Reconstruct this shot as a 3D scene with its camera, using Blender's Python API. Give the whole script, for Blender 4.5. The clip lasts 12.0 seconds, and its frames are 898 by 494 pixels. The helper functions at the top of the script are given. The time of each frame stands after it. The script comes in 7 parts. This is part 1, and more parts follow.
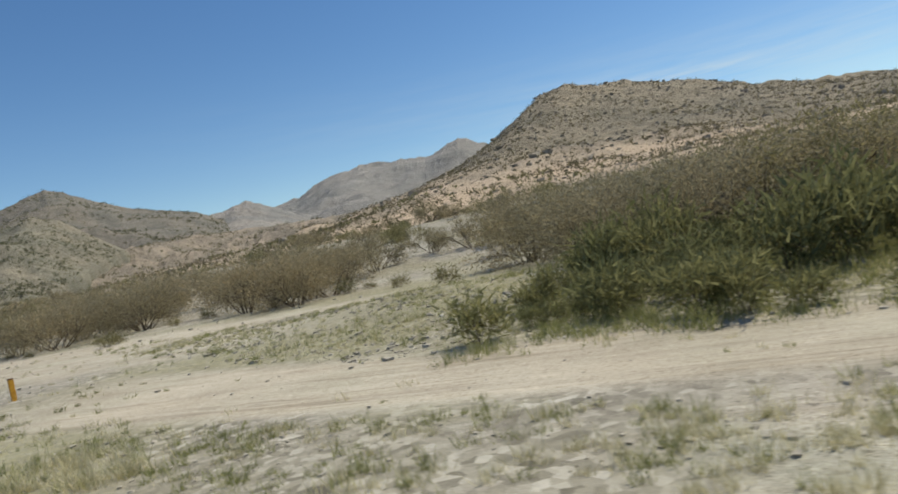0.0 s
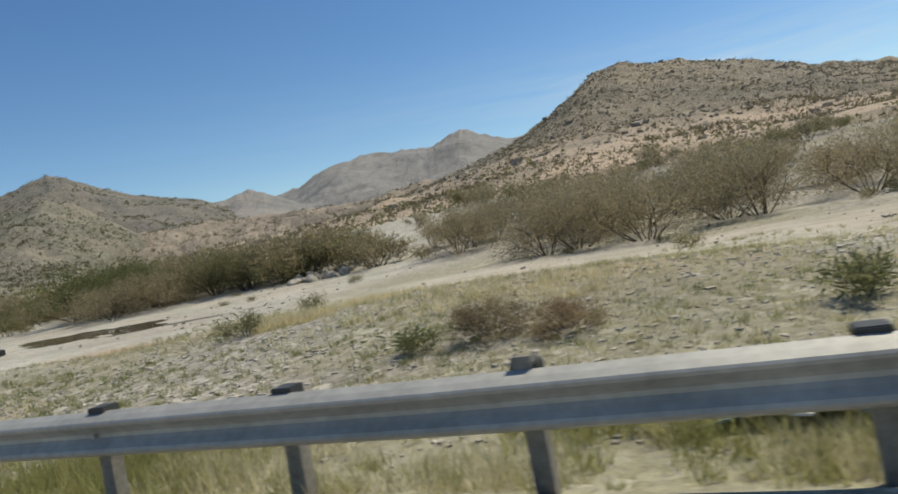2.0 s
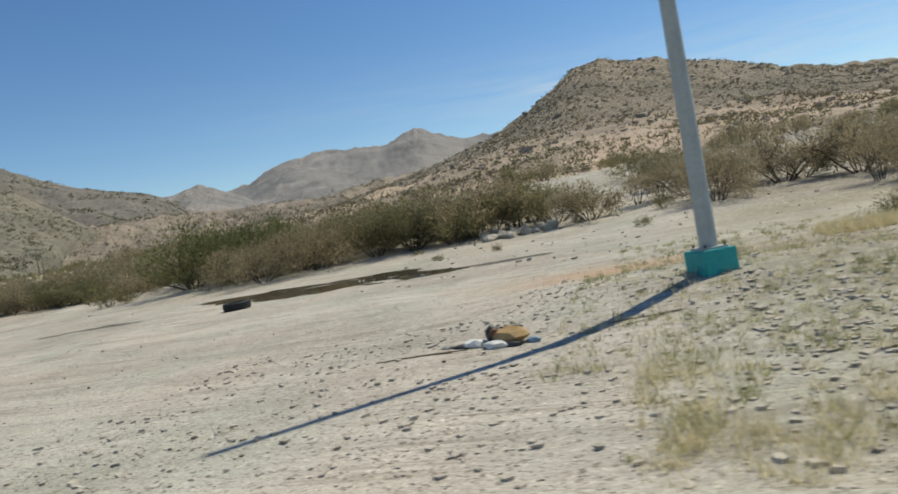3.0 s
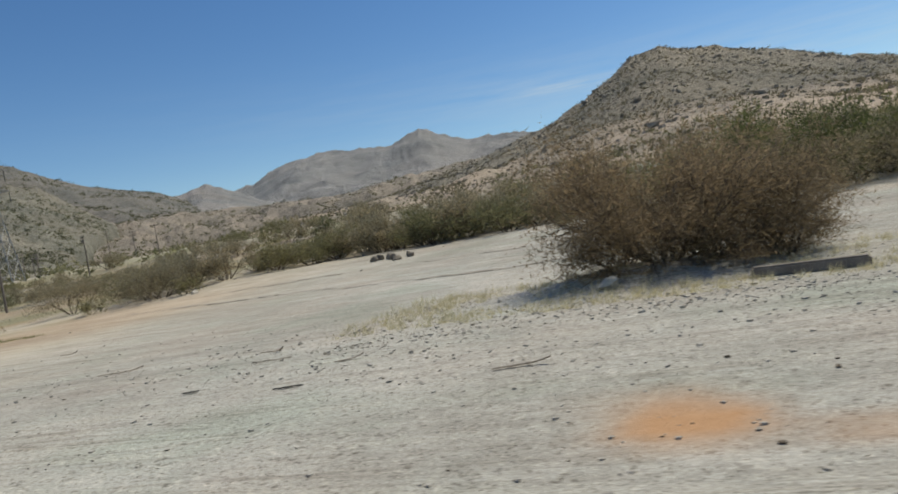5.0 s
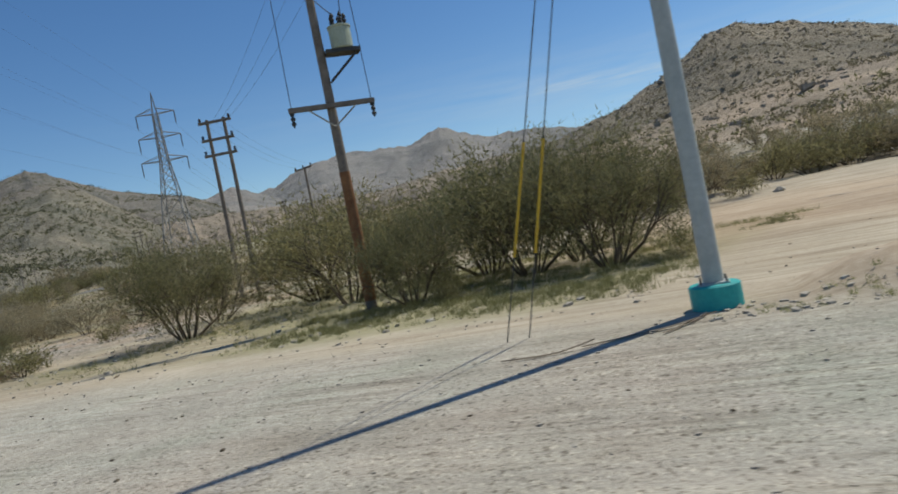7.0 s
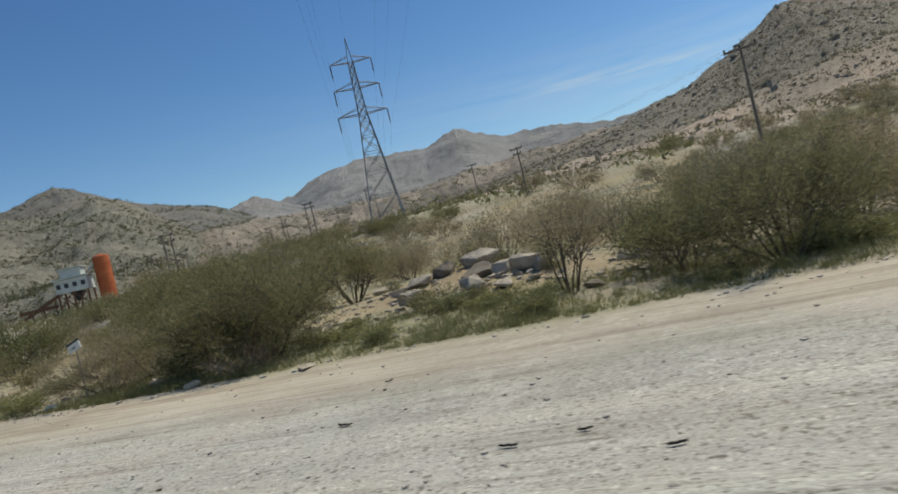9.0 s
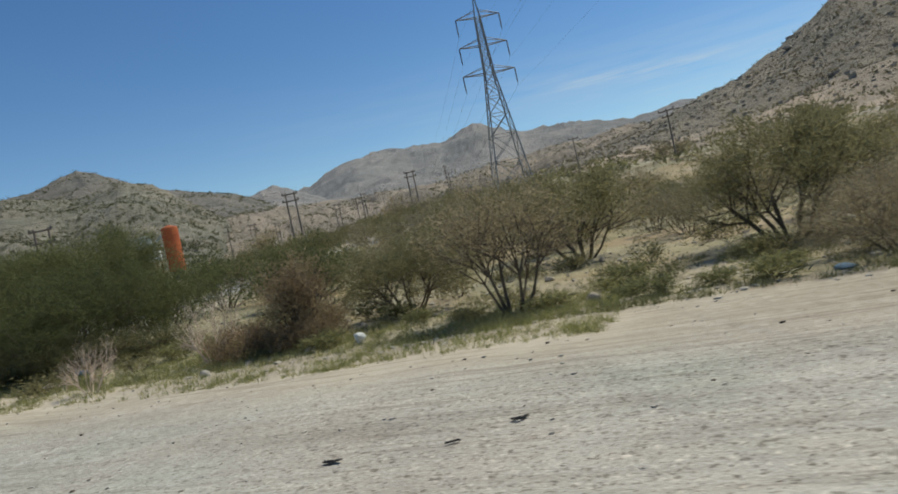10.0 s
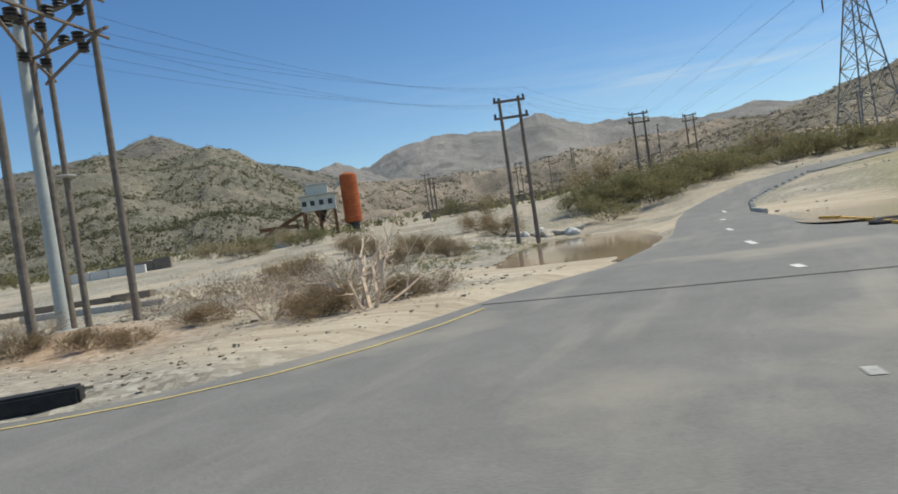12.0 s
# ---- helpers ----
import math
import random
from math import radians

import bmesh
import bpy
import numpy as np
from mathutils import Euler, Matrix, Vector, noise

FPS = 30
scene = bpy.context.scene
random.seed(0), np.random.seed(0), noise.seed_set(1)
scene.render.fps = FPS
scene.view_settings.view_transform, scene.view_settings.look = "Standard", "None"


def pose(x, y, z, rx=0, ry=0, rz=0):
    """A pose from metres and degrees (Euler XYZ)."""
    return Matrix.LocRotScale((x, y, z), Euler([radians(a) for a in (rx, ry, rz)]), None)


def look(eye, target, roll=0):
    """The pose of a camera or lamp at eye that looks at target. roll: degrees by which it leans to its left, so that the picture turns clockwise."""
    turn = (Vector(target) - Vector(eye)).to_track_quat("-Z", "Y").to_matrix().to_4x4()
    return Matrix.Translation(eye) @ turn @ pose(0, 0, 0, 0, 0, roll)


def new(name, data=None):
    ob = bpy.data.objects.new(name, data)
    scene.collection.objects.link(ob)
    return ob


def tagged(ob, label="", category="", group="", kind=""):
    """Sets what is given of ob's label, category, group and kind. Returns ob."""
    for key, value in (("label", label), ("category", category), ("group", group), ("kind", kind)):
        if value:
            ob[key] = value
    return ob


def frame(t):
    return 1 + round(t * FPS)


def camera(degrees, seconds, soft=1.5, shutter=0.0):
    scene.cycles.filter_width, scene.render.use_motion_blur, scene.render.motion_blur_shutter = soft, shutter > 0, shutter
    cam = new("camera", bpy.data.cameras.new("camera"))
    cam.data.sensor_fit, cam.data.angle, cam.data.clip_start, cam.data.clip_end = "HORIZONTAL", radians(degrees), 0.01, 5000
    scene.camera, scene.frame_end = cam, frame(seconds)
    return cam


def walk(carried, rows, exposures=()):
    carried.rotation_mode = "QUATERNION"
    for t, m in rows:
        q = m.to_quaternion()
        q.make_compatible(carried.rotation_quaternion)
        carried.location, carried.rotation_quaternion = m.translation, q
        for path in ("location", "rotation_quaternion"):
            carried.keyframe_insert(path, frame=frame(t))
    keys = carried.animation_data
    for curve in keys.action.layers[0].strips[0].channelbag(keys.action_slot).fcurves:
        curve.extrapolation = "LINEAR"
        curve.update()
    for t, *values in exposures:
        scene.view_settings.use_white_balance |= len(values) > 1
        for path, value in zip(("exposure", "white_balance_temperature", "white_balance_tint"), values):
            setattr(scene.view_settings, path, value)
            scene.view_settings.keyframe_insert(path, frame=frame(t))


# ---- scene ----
cam = camera(67.2, 12.0, soft=1.75, shutter=0.05)
PATH = [  # seconds, x, y, z, heading to the left of +y, pitch, lean
    (0.0, 12.18, 0.04, 1.45, 23.41, -0.06, -11.28),
    (0.5, 4.21, 0.04, 1.46, 23.07, -0.27, -11.26),
    (1.0, -3.75, -0.03, 1.46, 23.17, -0.28, -11.34),
    (1.5, -11.69, -0.01, 1.47, 23.07, -0.57, -11.08),
    (2.0, -19.63, -0.09, 1.47, 22.93, -0.74, -10.77),
    (2.5, -27.57, 0.03, 1.45, 22.40, -0.96, -10.50),
    (2.7, -30.76, 0.04, 1.46, 19.25, -1.61, -10.58),
    (4.3, -56.11, -0.05, 1.44, 18.11, -0.94, -9.66),
    (4.5, -59.27, -0.01, 1.45, 18.28, -0.87, -9.74),
    (4.8, -63.94, -0.02, 1.45, 18.67, -1.19, -9.99),
    (5.0, -66.99, -0.02, 1.45, 18.43, -1.36, -10.10),
    (5.5, -74.49, 0.11, 1.45, 18.44, -1.39, -10.51),
    (6.0, -82.22, 0.05, 1.45, 18.91, -1.52, -11.02),
    (6.5, -89.67, 0.06, 1.45, 18.89, -1.66, -10.42),
    (6.7, -92.60, 0.07, 1.45, 18.99, -1.48, -10.96),
    (8.3, -115.95, 0.04, 1.45, 21.82, -0.24, -10.81),
    (8.5, -118.86, 0.05, 1.45, 20.38, -0.79, -11.96),
    (8.8, -123.27, 0.00, 1.45, 20.57, -0.69, -13.13),
    (9.0, -126.18, -0.01, 1.44, 20.74, -0.61, -13.71),
    (9.5, -133.38, 0.00, 1.46, 20.67, -0.75, -12.81),
    (10.0, -140.55, 0.00, 1.46, 21.80, -0.79, -12.20),
    (10.3, -144.85, -0.00, 1.45, 20.98, -0.84, -10.86),
    (10.5, -147.73, -0.01, 1.45, 22.27, -1.05, -10.53),
    (11.0, -155.02, -0.01, 1.45, 24.19, -1.15, -10.20),
    (11.5, -162.41, 0.02, 1.46, 25.62, -0.82, -8.60),
    (12.0, -169.94, -0.05, 1.44, 25.87, -1.02, -8.28),
]


def aim(x, y, z, yaw, pitch, lean):
    a, b = radians(yaw), radians(pitch)
    way = Vector((-math.sin(a) * math.cos(b), math.cos(a) * math.cos(b), math.sin(b)))
    eye = Vector((x, y, z))
    return look(eye, eye + way * 10, lean)


walk(cam, [(row[0], aim(*row[1:])) for row in PATH], exposures=[(0, 0.1, 7350, 3), (2.5, 0.1, 7350, 3), (4.5, -0.09, 7000, 3), (6.5, -0.14, 6900, 3), (8.5, -0.06, 6850, 2), (9, -0.12, 6850, 2), (10.5, -0.08, 6900, 1), (11.5, 0.06, 7050, 1), (12, 0.12, 7100, 2)])

# ---------------------------------------------------------------- light
world = bpy.data.worlds.new("sky")
scene.world = world
world.use_nodes = True
wn = world.node_tree
sky = wn.nodes.new("ShaderNodeTexSky")
sky.sky_type, sky.sun_disc = "NISHITA", False
sky.sun_elevation, sky.sun_rotation = radians(58), radians(40)
sky.air_density, sky.dust_density, sky.ozone_density = 1.0, 0.2, 2.0
sky.altitude = 900
deep = wn.nodes.new("ShaderNodeHueSaturation")
deep.inputs["Saturation"].default_value = 1.25
deep.inputs["Hue"].default_value = 0.507
deep.inputs["Value"].default_value = 1.0
wn.links.new(sky.outputs[0], deep.inputs["Color"])
# one thin cirrus streak low over the hills, and a faint veil round it
way = wn.nodes.new("ShaderNodeTexCoord")
axes = wn.nodes.new("ShaderNodeSeparateXYZ")
wn.links.new(way.outputs["Generated"], axes.inputs[0])


def sky_math(kind, a, c=0.0, d=0.0):
    n = wn.nodes.new("ShaderNodeMath")
    n.operation = kind
    for k, v in enumerate((a, c, d)):
        if isinstance(v, (int, float)):
            n.inputs[k].default_value = v
        else:
            wn.links.new(v, n.inputs[k])
    return n.outputs[0]


bearing = sky_math("ARCTAN2", axes.outputs[0], axes.outputs[1])
height = sky_math("ARCSINE", axes.outputs[2])
turned = wn.nodes.new("ShaderNodeMapping")
turned.inputs["Rotation"].default_value = (0, radians(6), 0)
turned.inputs["Scale"].default_value = (4, 4, 46)
wn.links.new(way.outputs["Generated"], turned.inputs[0])
wisp = wn.nodes.new("ShaderNodeTexNoise")
wisp.inputs["Scale"].default_value, wisp.inputs["Detail"].default_value, wisp.inputs["Roughness"].default_value = 1.6, 6, 0.62
wn.links.new(turned.outputs[0], wisp.inputs["Vector"])


def band(rise, fall, centre, wide, thick, share):
    """A soft streak along a sloping line in the sky."""
    off = sky_math("SUBTRACT", height, sky_math("MULTIPLY_ADD", bearing, fall, rise))
    up = sky_math("EXPONENT", sky_math("MULTIPLY", sky_math("POWER", sky_math("ABSOLUTE", sky_math("DIVIDE", off, thick)), 2.0), -1.0))
    along = sky_math("EXPONENT", sky_math("MULTIPLY", sky_math("POWER", sky_math("ABSOLUTE", sky_math("DIVIDE", sky_math("SUBTRACT", bearing, centre), wide)), 2.0), -1.0))
    grain = sky_math("MULTIPLY_ADD", wisp.outputs[0], 3.0, -0.9)
    return sky_math("MULTIPLY", sky_math("MULTIPLY", up, along), sky_math("MULTIPLY", sky_math("MAXIMUM", grain, 0.0), share))


veil = sky_math("ADD", band(0.163, -0.09, -0.05, 0.13, 0.009, 0.42), band(0.165, -0.06, 0.15, 0.55, 0.05, 0.2))
cloudy = wn.nodes.new("ShaderNodeMix")
cloudy.data_type = "RGBA"
wn.links.new(veil, cloudy.inputs[0])
wn.links.new(deep.outputs[0], cloudy.inputs[6])
cloudy.inputs[7].default_value = (5.6, 6.0, 6.4, 1)
wn.links.new(cloudy.outputs[2], wn.nodes["Background"].inputs[0])
wn.nodes["Background"].inputs[1].default_value = 0.12
sun = new("sun", bpy.data.lights.new("sun", "SUN"))
sun.data.energy, sun.data.angle, sun.data.color = 4.2, radians(0.53), (1.0, 0.95, 0.87)
sun.matrix_world = look((0, 0, 200), Vector((0, 0, 200)) - Vector((math.sin(radians(40)) * math.cos(radians(58)), math.cos(radians(40)) * math.cos(radians(58)), math.sin(radians(58)))))


# ---------------------------------------------------------------- numbers
def smooth(a, b, x):
    u = np.clip((np.asarray(x, float) - a) / (b - a), 0, 1)
    return u * u * (3 - 2 * u)


def lattice(ix, iy, seed):
    h = (ix * 374761393 + iy * 668265263 + seed * 1274126177) & 0xFFFFFFFF
    h = ((h ^ (h >> 13)) * 1274126177) & 0xFFFFFFFF
    return ((h ^ (h >> 16)) & 0xFFFFFF) / 16777215.0


def value_noise(x, y, seed=0):
    x, y = np.asarray(x, float), np.asarray(y, float)
    ix, iy = np.floor(x).astype(np.int64), np.floor(y).astype(np.int64)
    u, v = x - ix, y - iy
    u, v = u * u * u * (u * (6 * u - 15) + 10), v * v * v * (v * (6 * v - 15) + 10)
    a, b = lattice(ix, iy, seed), lattice(ix + 1, iy, seed)
    c, d = lattice(ix, iy + 1, seed), lattice(ix + 1, iy + 1, seed)
    return (a + (b - a) * u) * (1 - v) + (c + (d - c) * u) * v


def fbm(x, y, octaves=4, seed=0, ridged=False):
    total, size, sum_ = 0.0, 1.0, 0.0
    for k in range(octaves):
        n = value_noise(x * 2**k + 17.3 * k, y * 2**k + 9.1 * k, seed + k)
        n = 1 - np.abs(2 * n - 1) if ridged else n
        total, sum_, size = total + n * size, sum_ + size, size * 0.5
    return total / sum_


def bump(x, y, cx, cy, rx, ry, h):
    return h * np.exp(-(((x - cx) / rx) ** 2 + ((y - cy) / ry) ** 2))


EDGE_Y = [2.6, 3.0, 3.9, 4.4, 5.2, 6.3, 7.5, 8.8, 10.2, 13.3, 18.5, 21, 30, 35, 40, 46, 52, 60]
EDGE_RIGHT = [-159.2, -160, -161.4, -162, -163.1, -164.3, -165.2, -165.9, -166.6, -167.5, -168.6, -169.5, -170.8, -171, -170.2, -168, -163, -152]
EDGE_LEFT = [-181, -179, -177.0, -176.3, -175.6, -175.0, -174.6, -174.35, -174.1, -172.95, -172.6, -172.7, -173.7, -173.9, -173.3, -171.4, -167.4, -156.6]


def line_right(y):
    """The painted line along the corner of the junction."""
    return np.interp(y, EDGE_Y, EDGE_RIGHT) - 0.2


def road_right(y):
    """The ragged asphalt edge, a stride outside the line at the corner."""
    ragged = 0.22 * (fbm(np.asarray(y, float) * 2.3, np.asarray(y, float) * 0 + 3.7, 3, 63) - 0.5) * smooth(10.2, 8.5, y)
    return np.interp(y, EDGE_Y, EDGE_RIGHT) + np.interp(y, [2.6, 4.4, 6.3, 8.8, 10.2], [0.8, 0.6, 0.4, 0.3, 0.0]) + ragged


def road_left(y):
    return np.interp(y, EDGE_Y, EDGE_LEFT)


def flat_z(y):
    """The even rise of the land away from the main road."""
    y = np.asarray(y, float)
    return 0.012 * np.clip(y - 14, 0, 16) + 0.07 * np.clip(y - 30, 0, 15) + 0.1 * np.clip(y - 45, 0, 40) + 0.05 * np.clip(y - 85, 0, 200)


PONDS = ((-176.4, 25.4, 3.2, 10.6, 0.09, 0.39, -0.22), (-166.6, 22.6, 2.8, 5.6, 0.06, 0.5, 0.0))  # x, y, half width, half length, depth, level, skew


def bank_z(x, y):
    """The raised ground round the junction."""
    dip = np.interp(y, [14, 24, 30, 34, 40, 45], [0, 0.1, 0.2, 0.33, 0.28, 0.0]) * smooth(-180.5, -177, x) * smooth(-158, -164, x)
    return smooth(-150, -160, x) * (0.22 + 0.016 * np.clip(y - 4, 0, 28)) - dip


def ground_z(x, y):
    """The height of the ground."""
    x, y = np.asarray(x, float), np.asarray(y, float)
    z = flat_z(y) + bank_z(x, y)
    z = z + bump(x, y, -24, 11.5, 7, 3.6, 0.55) + bump(x, y, 6, 17, 8, 5, 0.35) + bump(x, y, -9, 8.2, 9, 1.6, 0.12)
    z = z + bump(x, y, -132.6, 18.2, 3.2, 2.2, 0.55) + bump(x, y, -130.2, 15.6, 1.6, 1.0, 0.25)
    z = z + bump(x, y, -67.6, 12.6, 1.6, 1.0, 0.3)
    z = z + bump(x, y, -94.75, 8.85, 1.4, 0.85, 0.42) + bump(x, y, -97.6, 8.7, 2.0, 1.3, -0.27) + bump(x, y, -35.4, 10.0, 3.6, 1.8, 0.36)
    z = z + bump(x, y, -183, 9.6, 3.2, 1.6, 0.3) + bump(x, y, -163, 38, 4, 5, 0.9)
    rough = smooth(3.6, 7, y)
    z = z + rough * (0.10 * (fbm(x * 0.35, y * 0.35, 3, 5) - 0.5) + 0.05 * (fbm(x * 1.7, y * 1.7, 2, 8) - 0.5))
    far = smooth(16, 40, y) * (1 - smooth(-156, -164, x) * smooth(-190, -184, x))
    z = z + far * 0.7 * (fbm(x * 0.09, y * 0.09, 3, 31) - 0.5)
    z = np.maximum(z, 0.22 * smooth(3.5, 2.7, y)) - 0.06 * smooth(2.9, 2.6, y)
    z = z - 0.055 * np.clip(y - 45, 0, 40) * smooth(-182, -200, x)
    for cx, cy, rx, ry, depth, level, skew in PONDS:  # shallow saucers
        cx = cx + skew * (y - cy)
        away = ((x - cx) / rx) ** 4 + ((y - cy) / ry) ** 4
        pond = np.exp(-np.maximum(away + 0.6 * (fbm(x * 0.5, y * 0.35, 3, 7) - 0.5), 0))
        rim = np.exp(-away / 9)
        z = z * (1 - rim) + (level + depth * (1 - 2 * pond)) * rim
    on_road = smooth(road_left(y) - 0.5, road_left(y) - 0.05, x) * smooth(road_right(y) + 0.9, road_right(y) + 0.1, x) * (y > 2.6) * (y < 60)
    return z * (1 - on_road) + (flat_z(y) + bank_z(x, y) - 0.05) * on_road


# ---------------------------------------------------------------- materials
def material(name, rough=0.9, spec=0.2):
    m = bpy.data.materials.new(name)
    m.use_nodes = True
    b = m.node_tree.nodes["Principled BSDF"]
    b.inputs["Roughness"].default_value = rough
    b.inputs["Specular IOR Level"].default_value = spec
    return m, m.node_tree, b


def node(nt, kind, **values):
    n = nt.nodes.new(kind)
    for k, v in values.items():
        n.inputs[k.replace("_", " ")].default_value = v
    return n


def noise_tex(nt, scale, detail=4.0, rough=0.6, coords="Object"):
    tc = nt.nodes.new("ShaderNodeTexCoord")
    n = node(nt, "ShaderNodeTexNoise", Scale=scale, Detail=detail, Roughness=rough)
    nt.links.new(tc.outputs[coords], n.inputs["Vector"])
    return n.outputs[0]


def ramp(nt, value, stops):
    r = nt.nodes.new("ShaderNodeValToRGB")
    e = r.color_ramp.elements
    while len(e) < len(stops):
        e.new(0.5)
    for k, (p, c) in enumerate(stops):
        e[k].position, e[k].color = p, (*c, 1)
    nt.links.new(value, r.inputs[0])
    return r.outputs[0]


def mix(nt, a, b, fac, kind="MIX"):
    n = nt.nodes.new("ShaderNodeMix")
    n.data_type, n.blend_type = "RGBA", kind
    for sock, v in ((n.inputs[0], fac), (n.inputs[6], a), (n.inputs[7], b)):
        if isinstance(v, (int, float)):
            sock.default_value = v
        elif isinstance(v, tuple):
            sock.default_value = (*v, 1)
        else:
            nt.links.new(v, sock)
    return n.outputs[2]


def relief(nt, b, value, strength, distance):
    n = node(nt, "ShaderNodeBump", Strength=strength, Distance=distance)
    nt.links.new(value, n.inputs["Height"])
    nt.links.new(n.outputs[0], b.inputs["Normal"])


def speckled(name, dark, light, scale, rough=0.85, spec=0.2, metal=0.0, depth=0.004, strength=0.5, fine=6.0):
    """A plain surface with stains and grain."""
    m, nt, b = material(name, rough, spec)
    b.inputs["Metallic"].default_value = metal
    a, c = noise_tex(nt, scale), noise_tex(nt, scale * fine, 3)
    col = ramp(nt, a, [(0.3, dark), (0.7, light)])
    col = mix(nt, col, ramp(nt, c, [(0.3, tuple(0.8 * v for v in dark)), (0.7, light)]), 0.35)
    nt.links.new(col, b.inputs["Base Color"])
    relief(nt, b, c, strength, depth)
    return m


def ground_material():
    m, nt, b = material("desert_ground", 0.95, 0.1)
    zone = nt.nodes.new("ShaderNodeVertexColor")
    zone.layer_name = "zone"
    parts = nt.nodes.new("ShaderNodeSeparateColor")
    nt.links.new(zone.outputs[0], parts.inputs[0])
    big, mid, fine, grit = noise_tex(nt, 0.12, 5), noise_tex(nt, 0.9, 6, 0.65), noise_tex(nt, 9, 6, 0.7), noise_tex(nt, 40, 3, 0.7)
    gravel = mix(nt, ramp(nt, mid, [(0.3, (0.37, 0.347, 0.3)), (0.7, (0.53, 0.505, 0.45))]), ramp(nt, grit, [(0.32, (0.17, 0.155, 0.135)), (0.5, (0.47, 0.445, 0.38)), (0.68, (0.68, 0.655, 0.58))]), 0.5)
    sand = mix(nt, ramp(nt, mid, [(0.3, (0.485, 0.42, 0.32)), (0.7, (0.61, 0.545, 0.435))]), ramp(nt, fine, [(0.3, (0.36, 0.29, 0.21)), (0.7, (0.58, 0.50, 0.40))]), 0.4)
    tc = nt.nodes.new("ShaderNodeTexCoord")
    mp = node(nt, "ShaderNodeMapping", Scale=(0.12, 1.5, 1.0))
    nt.links.new(tc.outputs["Object"], mp.inputs[0])
    rut = node(nt, "ShaderNodeTexNoise", Scale=1.3, Detail=6.0, Roughness=0.7)
    nt.links.new(mp.outputs[0], rut.inputs["Vector"])
    mp = node(nt, "ShaderNodeMapping", Scale=(7.5, 15.0, 1.0))
    nt.links.new(tc.outputs["Object"], mp.inputs[0])
    drift = node(nt, "ShaderNodeTexNoise", Scale=1.0, Detail=4.0, Roughness=0.75)
    nt.links.new(mp.outputs[0], drift.inputs["Vector"])
    gravel = mix(nt, gravel, ramp(nt, rut.outputs[0], [(0.36, (0.86, 0.85, 0.84)), (0.5, (1, 1, 1)), (0.64, (1.07, 1.06, 1.04))]), 1.0, "MULTIPLY")
    gravel = mix(nt, gravel, ramp(nt, drift.outputs[0], [(0.33, (0.6, 0.58, 0.56)), (0.4, (0.98, 0.98, 0.98)), (0.6, (1.1, 1.1, 1.09))]), 0.8, "MULTIPLY")
    tint = noise_tex(nt, 0.33, 5, 0.6)  # rosy and greenish drifts of gravel
    gravel = mix(nt, gravel, ramp(nt, tint, [(0.34, (0.83, 0.88, 0.86)), (0.48, (0.93, 0.93, 0.935)), (0.66, (1.01, 0.965, 0.96))]), 1.0, "MULTIPLY")
    lines = []  # thin wheel lines, dark with a pale shoulder: rut shading put into the colour
    for turn, wide, far in ((0.05, 1.9, 0.045), (-0.16, 1.3, 0.05), (-0.5, 1.1, 0.06)):
        mp = node(nt, "ShaderNodeMapping", Scale=(far, wide, 1.0), Rotation=(0, 0, turn), Location=(turn * 40, 3 * wide, 0))
        nt.links.new(tc.outputs["Object"], mp.inputs[0])
        line = node(nt, "ShaderNodeTexNoise", Scale=1.0, Detail=3.0, Roughness=0.55)
        nt.links.new(mp.outputs[0], line.inputs["Vector"])
        lines.append(ramp(nt, line.outputs[0], [(0.475, (1, 1, 1)), (0.492, (0.74, 0.72, 0.7)), (0.505, (1, 1, 1)), (0.525, (1.06, 1.06, 1.05)), (0.56, (1, 1, 1))]))
    broken_up = ramp(nt, noise_tex(nt, 0.5, 4, 0.6), [(0.42, (0, 0, 0)), (0.58, (0.9, 0.9, 0.9))])
    gravel = mix(nt, gravel, mix(nt, mix(nt, lines[0], lines[1], 1.0, "MULTIPLY"), lines[2], 1.0, "MULTIPLY"), broken_up, "MULTIPLY")
    for size, share in ((42.0, 0.07), (24.0, 0.018)):  # single pebbles, dark and pale
        grain = node(nt, "ShaderNodeTexVoronoi", Scale=size)
        nt.links.new(tc.outputs["Object"], grain.inputs["Vector"])
        shade = nt.nodes.new("ShaderNodeSeparateColor")
        nt.links.new(grain.outputs["Color"], shade.inputs[0])
        gravel = mix(nt, gravel, ramp(nt, shade.outputs[0], [(0.0, (0.42, 0.4, 0.38)), (share, (0.55, 0.53, 0.5)), (share + 0.02, (1, 1, 1)), (0.94, (1, 1, 1)), (0.96, (1.28, 1.27, 1.25))]), 0.85, "MULTIPLY")
    sand = mix(nt, sand, mix(nt, lines[0], lines[1], 1.0, "MULTIPLY"), 0.8, "MULTIPLY")
    sand = mix(nt, sand, ramp(nt, rut.outputs[0], [(0.38, (0.76, 0.73, 0.7)), (0.52, (1, 1, 1))]), 0.8, "MULTIPLY")
    col = mix(nt, gravel, sand, parts.outputs[2])
    stony = mix(nt, ramp(nt, fine, [(0.35, (0.17, 0.15, 0.12)), (0.65, (0.42, 0.39, 0.34))]), ramp(nt, grit, [(0.4, (0.14, 0.125, 0.1)), (0.62, (0.5, 0.47, 0.42))]), 0.5)
